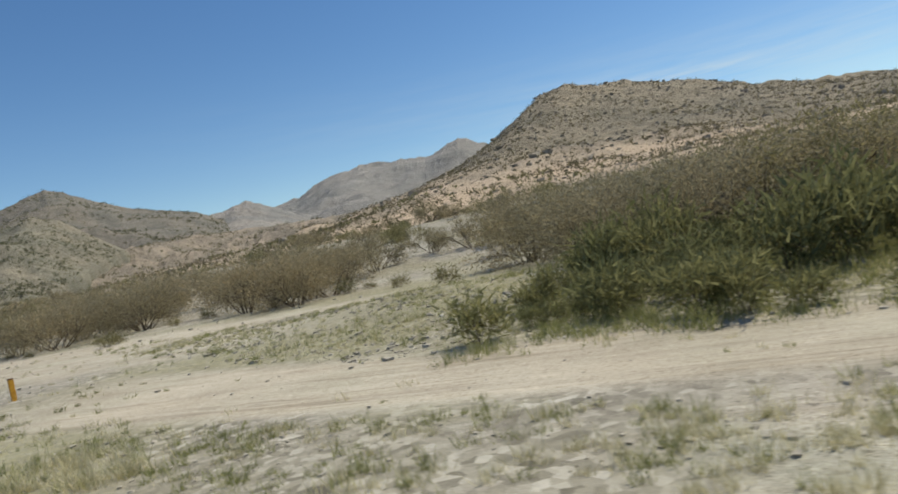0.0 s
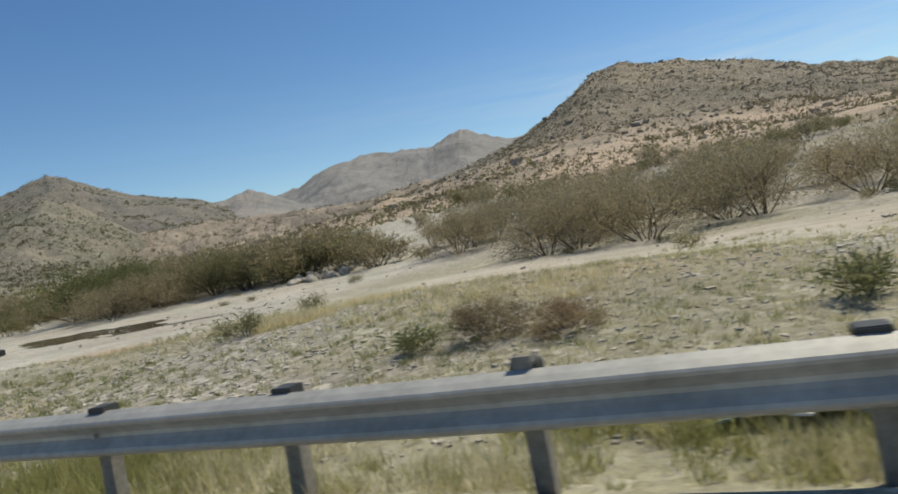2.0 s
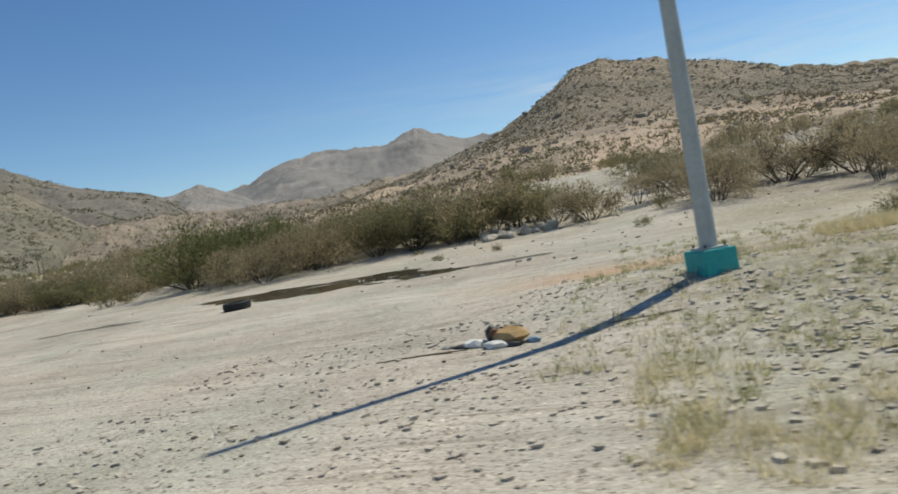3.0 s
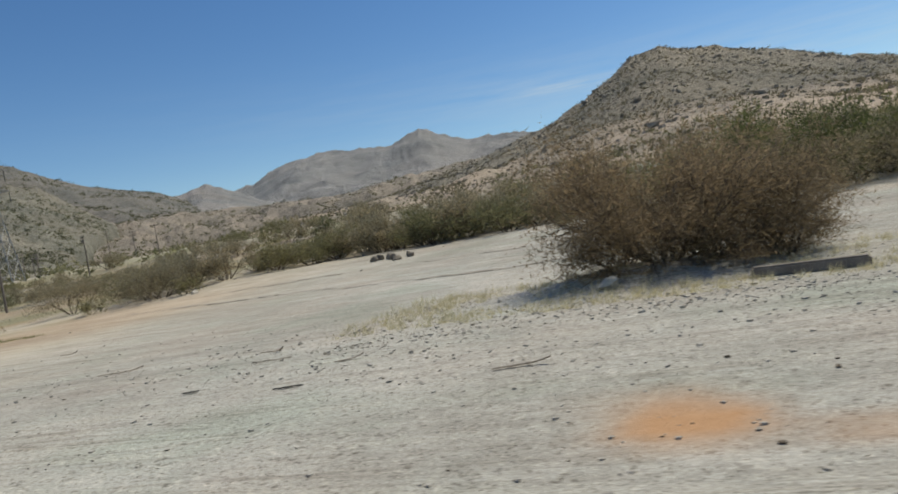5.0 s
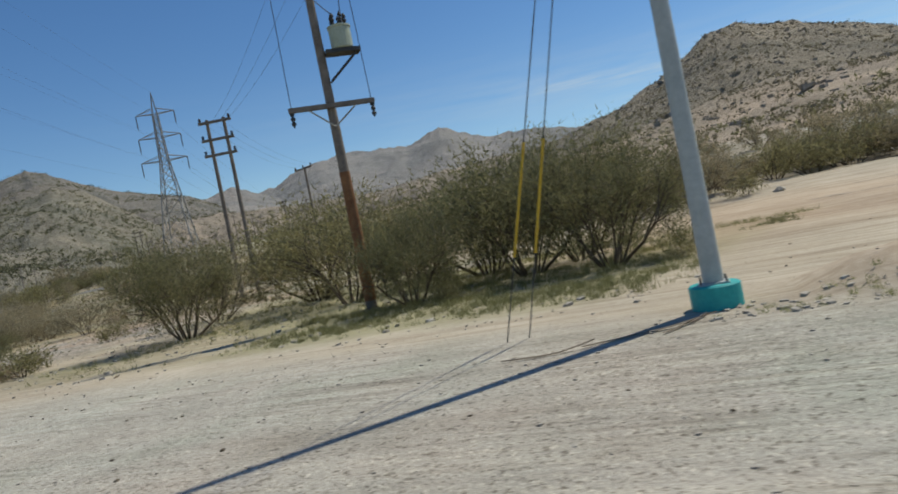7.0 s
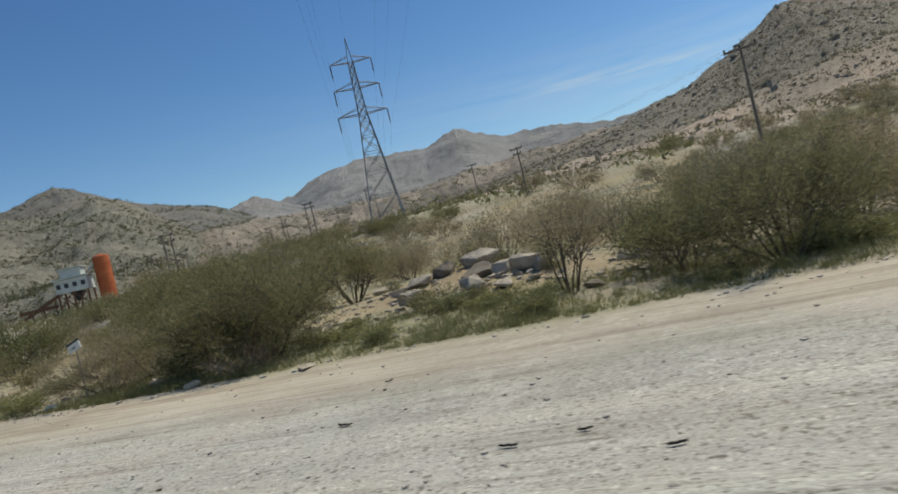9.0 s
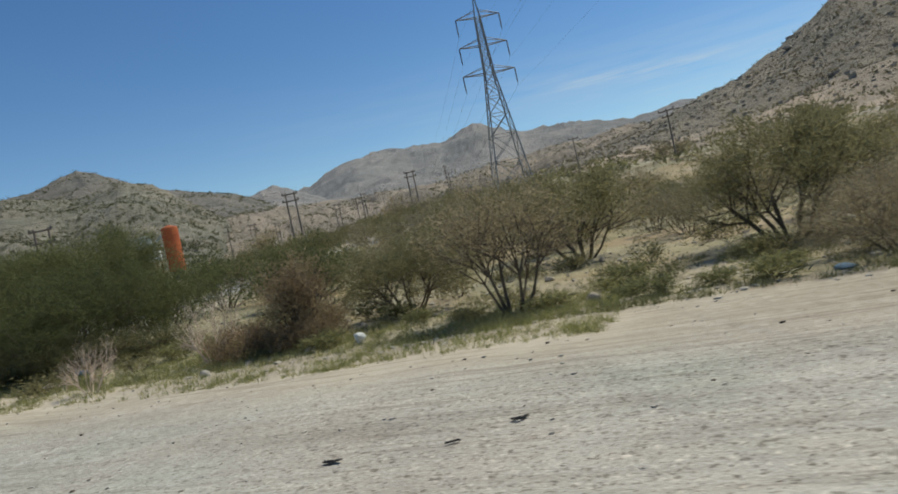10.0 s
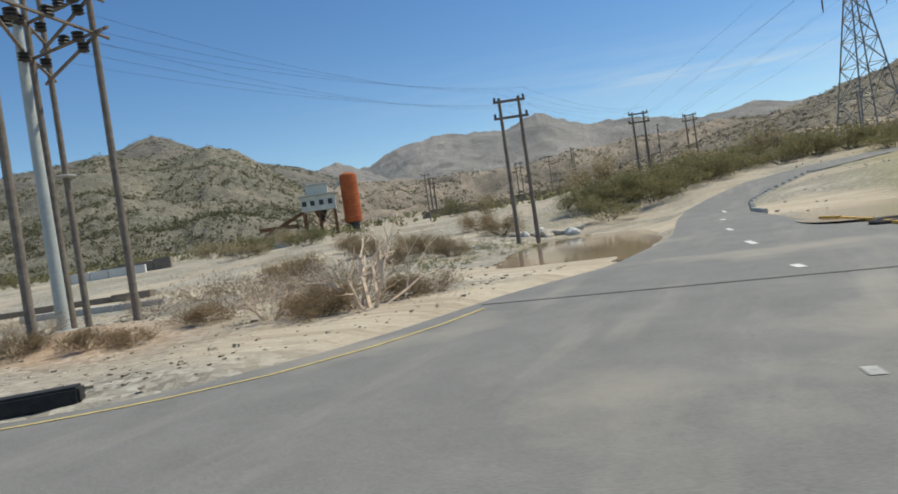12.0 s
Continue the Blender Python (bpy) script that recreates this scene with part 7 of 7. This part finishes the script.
boulder(-132.4, 9.0, 0.36, 0.2, 0.05, 10, SLAB_ROCK, "flat pale slab at the gravel edge")
boulder(-146.5, 10.0, 0.14, 0.12, 0.17, 11, WHITEWASH, "white angular block at the gravel edge", sink=0.1)
boulder(-149.1, 9.1, 0.11, 0.09, 0.08, 12, PALE_STONE, "small white stone at the gravel edge")
boulder(-134.9, 9.2, 0.18, 0.14, 0.12, 13, PALE_STONE, "small white stone at the gravel edge")
boulder(-165.35, 14.2, 0.62, 0.5, 0.5, 14, WHITEWASH, "white boulder beside the junction bush")
boulder(-2.2, 44, 0.9, 0.6, 0.3, 15, PALE_STONE, "pale boulder on the far bank")
boulder(2.4, 42, 0.5, 0.4, 0.35, 16, None, "brown boulder on the far bank")
boulder(-68.1, 11.3, 0.3, 0.25, 0.16, 17, PALE_STONE, "pale stone under the withered bush")
boulder(-128.2, 12.0, 0.28, 0.22, 0.12, 18)
boulder(-127.8, 15.6, 0.5, 0.4, 0.24, 19, PALE_STONE, "pale stone slab between the bushes")
for k in range(26):
    x, y = plant_rng.uniform(-163, -120), 9.5 + plant_rng.random() * 9
    boulder(x, y, *(plant_rng.uniform(0.07, 0.18) for _ in range(2)), plant_rng.uniform(0.05, 0.11), 30 + k, PALE_STONE if k % 3 == 0 else SLAB_ROCK, "rough stone among roadside bushes", "stone", category="stone", group="roadside stones")
for k in range(18):
    x, y = -44.5 + plant_rng.gauss(0, 1.5), 35.8 + plant_rng.gauss(0, 0.6)
    boulder(x, y, *(plant_rng.uniform(0.2, 0.45) for _ in range(2)), plant_rng.uniform(0.15, 0.4), 60 + k, STONE, "grey stone in a rubble heap", "stone", category="stone", group="rubble heap")
for k in range(10):
    x, y = -81.3 + plant_rng.gauss(0, 0.7), 33.0 + plant_rng.gauss(0, 0.3)
    boulder(x, y, *(plant_rng.uniform(0.12, 0.3) for _ in range(2)), plant_rng.uniform(0.1, 0.25), 80 + k, BOULDER, "brown clod in a small spoil heap", "stone", category="stone", group="spoil heap")
for k in range(14):
    x, y = -181.8 + plant_rng.gauss(0, 0.9), 36.6 + plant_rng.gauss(0, 0.9)
    boulder(x, y, *(plant_rng.uniform(0.2, 0.5) for _ in range(2)), plant_rng.uniform(0.15, 0.32), 110 + k, (PALE_STONE, WHITEWASH, STONE)[k % 3], "pale rubble stone beside the power poles", "stone", category="stone", group="pole rubble")
boulder(-93.3, 32.0, 0.35, 0.3, 0.22, 95, PALE_STONE, "pale rock at the edge of the flat")


# ---------------------------------------------------------------- tyres and litter
def tyre(x, y, r, w, turn, tilt, label, torn=False, sink=0.0):
    t = root("scrap_tyre", x, y, label, "tyre", "scrap tyres", turn=turn)
    t.location.z += -sink
    t.rotation_euler.x = radians(tilt)
    prof = [(r * 0.62, 0.02), (r * 0.8, 0.0), (r * 0.95, 0.02), (r, 0.05), (r, w - 0.05), (r * 0.95, w - 0.02), (r * 0.8, w), (r * 0.62, w - 0.02)]
    bm = bmesh.new()
    n = 40
    rings = []
    for k in range(n):
        a = 2 * math.pi * k / n
        wob = 1 + (0.05 * math.sin(3 * a + 1) if torn else 0)
        rings.append([bm.verts.new((q * wob * math.cos(a), q * wob * math.sin(a), z)) for q, z in prof])
    for k in range(n):
        a, b = rings[k], rings[(k + 1) % n]
        for j in range(len(prof) - 1):
            bm.faces.new((a[j], b[j], b[j + 1], a[j + 1]))
    bmesh.ops.recalc_face_normals(bm, faces=bm.faces)
    part("casing", bm, RUBBER, t)
    for k in range(3):
        z = w * (0.28 + 0.22 * k)
        bm = lathe([(r * 1.0, z - 0.012), (r * 1.012, z - 0.01), (r * 1.012, z + 0.01), (r * 1.0, z + 0.012)], 40)
        part("tread_rib", bm, RUBBER, t)
    if torn:
        bm = bmesh.new()
        cols = []
        for k in range(9):
            u = k / 8
            a = radians(-20 + 75 * u)
            h = w + 0.33 * u**1.8 + 0.03 * math.sin(k * 2.3)
            cols.append((bm.verts.new((r * 0.97 * math.cos(a), r * 0.97 * math.sin(a), w * 0.6)), bm.verts.new((r * (0.97 - 0.15 * u) * math.cos(a), r * (0.97 - 0.15 * u) * math.sin(a), h))))
        for p, q in zip(cols, cols[1:]):
            bm.faces.new((p[0], q[0], q[1], p[1]))
        bmesh.ops.solidify(bm, geom=list(bm.faces), thickness=0.025)
        part("torn_flap", bm, RUBBER, t, "ragged torn strip of tread standing up")
    return t


tyre(-124.5, 3.75, 0.34, 0.2, -60, 3, "black scrap tyre with a torn tread on the gravel", True)
tyre(-49.6, 18.9, 0.45, 0.28, 10, 2, "black scrap tyre lying in the puddle")
tyre(-167.9, 15.9, 0.38, 0.17, 0, 4, "large black scrap tyre lying at the kerb", sink=0.02)


def barrier_block(x, y, turn, length, high):
    """A long low block with chamfered ends."""
    t = root("barrier_block", x, y, "low black-painted concrete block at the asphalt edge", "barrier block", "barrier blocks", turn=turn)
    part("body", box(0.02, length - 0.02, 0.0, 0.3, -0.05, high), BLACK_PAINT, t, "", 0.03)


BLACK_PAINT = speckled("black_paint", (0.012, 0.012, 0.013), (0.04, 0.038, 0.035), 9, 0.7, 0.3)
barrier_block(-176.88, 4.78, 223, 1.0, 0.16)
barrier_block(-177.61, 4.1, 222, 1.0, 0.16)
barrier_block(-178.35, 3.43, 222, 1.0, 0.16)



def shred(x, y, length, width, turn, seed, mat=None, label="curled black strip of shredded tyre on gravel", name="tyre_shred", high=0.1):
    """A curled ragged strip."""
    r = random.Random(seed)
    bm = bmesh.new()
    rows = []
    bend, lift = r.uniform(-0.22, 0.22), r.choice((0.0, 1.0))
    for k in range(9):
        u = k / 8 - 0.5
        w = width * (0.35 + 0.65 * math.cos(u * 2.7)) * r.uniform(0.6, 1.15)
        z = 0.012 + high * (max(u, 0) * 2) ** 2 * lift + r.uniform(0, 0.008)
        c = bend * length * u * u * 2 + r.uniform(-0.1, 0.1) * width
        rows.append((bm.verts.new((u * length, c - w / 2, z)), bm.verts.new((u * length, c, z + 0.012)), bm.verts.new((u * length, c + w / 2, z * 0.9))))
    for p, q in zip(rows, rows[1:]):
        bm.faces.new((p[0], q[0], q[1], p[1]))
        bm.faces.new((p[1], q[1], q[2], p[2]))
    bmesh.ops.solidify(bm, geom=list(bm.faces), thickness=0.008)
    me = bpy.data.meshes.new(name)
    bm.to_mesh(me)
    bm.free()
    me.materials.append(mat or RUBBER)
    ob = new(name, me)
    ob.matrix_basis = pose(x, y, float(ground_z(x, y)), 0, 0, turn)
    return tagged(ob, label, "litter", "roadside litter")


for k, (x, y, ln, w, turn, high) in enumerate(((-138.1, 7.1, 0.5, 0.3, 50, 0.55), (-138.5, 4.5, 0.4, 0.1, 10, 0.1), (-139.7, 3.7, 0.3, 0.14, 35, 0.2), (-156.2, 6.2, 0.34, 0.09, 5, 0.04),
                                              (-157.8, 5.6, 0.5, 0.1, 12, 0.08), (-60.8, 7.9, 0.3, 0.16, 20, 0.05), (-61.6, 8.0, 0.34, 0.14, 60, 0.05),
                                              (-71.4, 6.6, 0.5, 0.06, 10, 0.06), (-73.0, 6.9, 0.28, 0.1, 30, 0.04), (-147.6, 4.3, 0.25, 0.1, 0, 0.05), (-143.5, 4.2, 0.22, 0.09, 0, 0.05), (-142.2, 4.8, 0.2, 0.08, 30, 0.05), (-79.6, 6.3, 0.5, 0.08, 5, 0.02),
                                              (-82.0, 4.9, 0.26, 0.05, 0, 0.02), (-87.0, 6.6, 0.3, 0.1, 0, 0.03), (-129.9, 6.9, 0.14, 0.05, 0, 0.12))):
    shred(x, y, ln * 0.72, w * 0.9, turn, 200 + k, high=high * 0.2)
for k, (x, y, size) in enumerate(((-129.6, 5.3, 0.1), (-127.7, 4.2, 0.08), (-127.2, 4.35, 0.06), (-126.6, 3.9, 0.07), (-92.0, 5.2, 0.1), (-142.6, 4.4, 0.07))):
    shred(x, y, size * 1.7, size * 0.5, 8 * k - 15, 240 + k, label="flat black scrap of tyre rubber on gravel", name="tyre_scrap", high=0.0)
PINK = speckled("pink_plastic", (0.5, 0.16, 0.18), (0.66, 0.3, 0.3), 12, 0.5)
BLUE = speckled("blue_plastic", (0.12, 0.2, 0.28), (0.22, 0.32, 0.4), 12, 0.5)
BROWN_CARD = speckled("cardboard_brown", (0.34, 0.22, 0.1), (0.46, 0.32, 0.16), 7)
boulder(-58.6, 4.7, 0.07, 0.055, 0.045, 101, PINK, "small crumpled pink plastic bag on gravel", "plastic_bag", 0.05, "roadside litter", "litter")
boulder(-62.3, 4.25, 0.06, 0.05, 0.04, 102, BLUE, "small crumpled blue plastic on gravel", "plastic_bag", 0.05, "roadside litter", "litter")
boulder(-139.2, 9.85, 0.16, 0.12, 0.05, 103, BLUE, "crumpled blue plastic sheet at the grass edge", "plastic_bag", 0.05, "roadside litter", "litter")
boulder(-154.4, 11.0, 0.14, 0.1, 0.1, 104, BLUE, "crumpled blue plastic in the grass", "plastic_bag", 0.05, "roadside litter", "litter")
card = root("cardboard_box", -123.2, 3.55, "small flattened brown cardboard box on gravel", "box", "roadside litter", turn=12)
part("carton", box(-0.09, 0.09, -0.06, 0.06, 0, 0.08), BROWN_CARD, card, bevel=0.006)
part("flap", box(-0.09, 0.09, -0.11, -0.055, 0.074, 0.082), BROWN_CARD, card)
log = root("timber_log", -65.3, 10.5, "old brown timber baulk lying beside the bush", "log", turn=-12)
part("baulk", box(-0.75, 0.75, -0.09, 0.09, -0.02, 0.15), WOOD_POLE, log, bevel=0.03)
heap = root("brushwood_heap", -32.7, 6.0, "heap of dry palm fibre and brushwood on the stones", "heap", turn=10)
bm = bmesh.new()
bmesh.ops.create_icosphere(bm, subdivisions=3, radius=1)
for v in bm.verts:
    n = v.co.normalized()
    v.co = Vector((n.x * 0.48, n.y * 0.36, max(n.z, -0.1) * 0.26)) * (1 + 0.25 * noise.noise(n * 4))
part("core", bm, DEADWOOD, heap)
r = np.random.default_rng(55)
a = r.normal(size=(260, 3)) * np.array([0.26, 0.2, 0.05]) + np.array([0, 0, 0.2])
d = r.normal(size=(260, 3)) * np.array([0.3, 0.2, 0.09])
co, f = bars(np.concatenate([a - d, a + d, np.full((260, 1), 0.006), np.full((260, 1), 0.003)], 1))
tagged(fast_mesh("brushwood", co, f, DEADWOOD, heap), kind="stuff")
bm = bmesh.new()
arc = [Vector((-0.75 + 1.6 * k / 10, -0.1, 0.02 + 0.36 * math.sin(math.pi * (k / 10) ** 0.8))) for k in range(11)]
for p, q in zip(arc, arc[1:]):
    rod(p, q, 0.018, sides=7, bm=bm)
part("bent_hose", bm, RUBBER, heap, "black hose arched over the heap")
bm = bmesh.new()
pts = [[bm.verts.new((-1.1 + 0.55 * i / 5, -0.35 + 0.5 * j / 4, 0.03 + 0.05 * noise.noise(Vector((i, j, 3.3))) + 0.12 * (i / 5) ** 2)) for j in range(5)] for i in range(6)]
for i in range(5):
    for j in range(4):
        bm.faces.new((pts[i][j], pts[i + 1][j], pts[i + 1][j + 1], pts[i][j + 1]))
bmesh.ops.solidify(bm, geom=list(bm.faces), thickness=0.012)
part("tarpaulin", bm, speckled("blue_grey_tarp", (0.2, 0.27, 0.28), (0.34, 0.42, 0.4), 7, 0.6), heap, "torn blue-grey tarpaulin")
rubbish = root("rubbish_pile", -37.7, 7.6, "dumped pile of brown cartons, white bags and dark scraps on gravel", "litter", "roadside litter", turn=-14)
for k, (u, v, w, sx, sy, sz, mat, kind) in enumerate(((0.12, 0.05, 0.1, 0.24, 0.15, 0.12, BROWN_CARD, "carton"), (-0.1, 0.05, 0.12, 0.1, 0.09, 0.12, DARK_METAL, "scrap"), (0.02, -0.12, 0.03, 0.16, 0.08, 0.06, WHITE_PAINT, "bag"),
        (-0.3, -0.02, 0.03, 0.16, 0.11, 0.07, WHITE_PAINT, "bag"), (-0.46, -0.06, 0.02, 0.14, 0.08, 0.04, DARK_METAL, "scrap"), (-0.66, -0.04, 0.02, 0.14, 0.08, 0.05, PALE_STONE, "bag"), (0.22, -0.1, 0.02, 0.12, 0.06, 0.05, DARK_METAL, "scrap"),
        (0.42, 0.06, 0.02, 0.1, 0.05, 0.05, BLUE, "bag"), (0.1, 0.16, 0.18, 0.16, 0.03, 0.02, DARK_METAL, "scrap"), (-0.04, -0.02, 0.16, 0.06, 0.05, 0.05, RUSTY, "scrap"))):
    bm = bmesh.new()
    bmesh.ops.create_icosphere(bm, subdivisions=2, radius=1)
    for vert in bm.verts:
        n = vert.co.normalized()
        d = 1 + 0.45 * noise.noise(n * 2.2 + Vector((k * 3.1, 0, 0)))
        vert.co = Vector((u + n.x * d * sx, v + n.y * d * sy, max(w + n.z * d * sz, -0.02)))
    part(kind, bm, mat, rubbish)
shred(-36.0, 7.9, 0.9, 0.04, 20, 320, BARK, "dark bent stick lying on the gravel", "stick", 0.05)
shred(-38.6, 7.4, 1.1, 0.04, 10, 321, BARK, "dark bent stick lying on the gravel", "stick", 0.05)
pile = root("debris_pile", -19.2, 4.25, "pile of broken dark panels and white scraps under the guard rail", "litter", "roadside litter")
for k in range(16):
    m = Matrix.Translation((random.uniform(-0.55, 0.55), random.uniform(-0.16, 0.16), random.uniform(0.02, 0.2))) @ Matrix.Rotation(random.uniform(0, 3), 4, "Z") @ Matrix.Rotation(random.uniform(-0.6, 0.6), 4, "X") @ Matrix.Rotation(random.uniform(-0.4, 0.4), 4, "Y")
    big = k < 6
    w, d = (random.uniform(0.18, 0.34), random.uniform(0.1, 0.2)) if big else (random.uniform(0.05, 0.13), random.uniform(0.04, 0.08))
    part("panel" if big else "scrap", box(-w, w, -d, d, -0.008, 0.008, m=m), (RUBBER, DARK_METAL, speckled("teal_scrap", (0.08, 0.13, 0.13), (0.2, 0.27, 0.26), 9))[k % 3] if big else (WHITE_PAINT, PALE_STONE, BLUE)[k % 3], pile)
CRUMPLED = ((-11.9, 3.85, 0.08, 0.06, 0.05, BLUE, "crumpled pale blue plastic bag in the grass"), (-5.65, 3.75, 0.07, 0.05, 0.04, PALE_STONE, "crumpled off-white plastic bag in the grass"),
            (-3.9, 3.7, 0.055, 0.04, 0.03, BLUE, "crumpled pale blue plastic bag in the grass"), (-3.6, 3.65, 0.05, 0.04, 0.03, RUSTY, "crumpled reddish plastic bag in the grass"))
for k, (x, y, sx, sy, sz, mat, text) in enumerate(CRUMPLED):
    boulder(x, y, sx, sy, sz, 130 + k, mat, text, "plastic_bag", 0.05, "roadside litter", "litter")
GREEN_PLASTIC = speckled("green_plastic", (0.02, 0.16, 0.1), (0.05, 0.28, 0.18), 9, 0.4)
for k, (x, y, ln, w, mat, text) in enumerate(((-12.2, 3.95, 0.36, 0.08, GREEN_PLASTIC, "flattened green plastic bottle in the grass"), (-12.9, 3.85, 0.7, 0.16, RUBBER, "dark torn sheet lying under the guard rail"),
                                              (-5.2, 3.6, 0.8, 0.14, RUSTY, "reddish torn sheet lying under the guard rail"), (-4.7, 3.8, 0.4, 0.12, RUBBER, "dark torn sheet lying under the guard rail"))):
    shred(x, y, ln, w, 8 * k - 10, 520 + k, mat, text, "rubbish_scrap", 0.05)
sheet = root("metal_sheet", -32.3, 4.15, "torn pale corrugated sheet lying in dry grass", "sheet", "roadside litter", turn=-22)
bm = bmesh.new()
rows = [[bm.verts.new((-0.27 + 0.54 * i / 8 + 0.03 * noise.noise(Vector((j, i * 0.3, 2.1))), -0.13 + 0.26 * j / 14, 0.05 + 0.012 * math.sin(j * 2.24) + 0.05 * (i / 8 - 0.4) ** 2 - 0.03 * (1 - j / 14))) for j in range(15)] for i in range(9)]
for p, q in zip(rows, rows[1:]):
    for k in range(14):
        bm.faces.new((p[k], q[k], q[k + 1], p[k + 1]))
bmesh.ops.solidify(bm, geom=list(bm.faces), thickness=0.006)
part("panel", bm, speckled("pale_sheet", (0.4, 0.41, 0.39), (0.6, 0.6, 0.57), 6, 0.6), sheet)
for k, (x, y, ln, turn) in enumerate(((-68.6, 6.4, 0.6, 5), (-76.4, 9.2, 0.9, 8), (-72.8, 8.4, 0.6, 15), (-82.1, 13.3, 0.5, 10), (-73.4, 9.4, 0.5, -10), (-71.2, 7.8, 0.4, 20), (-97.6, 7.4, 1.5, 25), (-97.2, 7.6, 0.9, 60), (-98.6, 6.9, 1.0, 15))):
    shred(x, y, ln, 0.05, turn, 400 + k, DEADWOOD, "dry broken branch lying on sand", "dry_branch", 0.06)
bx, by = -138.0, 9.7
board = root("sign_board", bx, by, "small white board with a dark upper edge stuck in a bush", "board", turn=-4)
part("stake", rod((0, 0.03, -0.2), (0, 0.03, 1.2), 0.014, sides=8), WOOD_POLE, board)
tilt = Matrix.Translation((0, 0, 1.13)) @ Matrix.Rotation(radians(-16), 4, "Y")
part("panel", box(-0.19, 0.19, -0.012, 0.012, -0.08, 0.07, m=tilt), WHITE_PAINT, board, bevel=0.004)
part("edge_strip", box(-0.19, 0.19, -0.02, 0.016, 0.07, 0.11, m=tilt), DARK_METAL, board)
part("mark", box(-0.08, 0.05, -0.016, -0.011, -0.03, 0.0, m=tilt), DARK_METAL, board)
shred(-179.6, 18.2, 0.5, 0.18, 30, 501, None, "black rubber scrap standing at the pond edge", "tyre_shred", 0.4)
shred(-34.5, 40.2, 0.8, 0.3, 0, 502, STONE, "grey rag of rubble on the bank", "rubbish_scrap", 0.2)
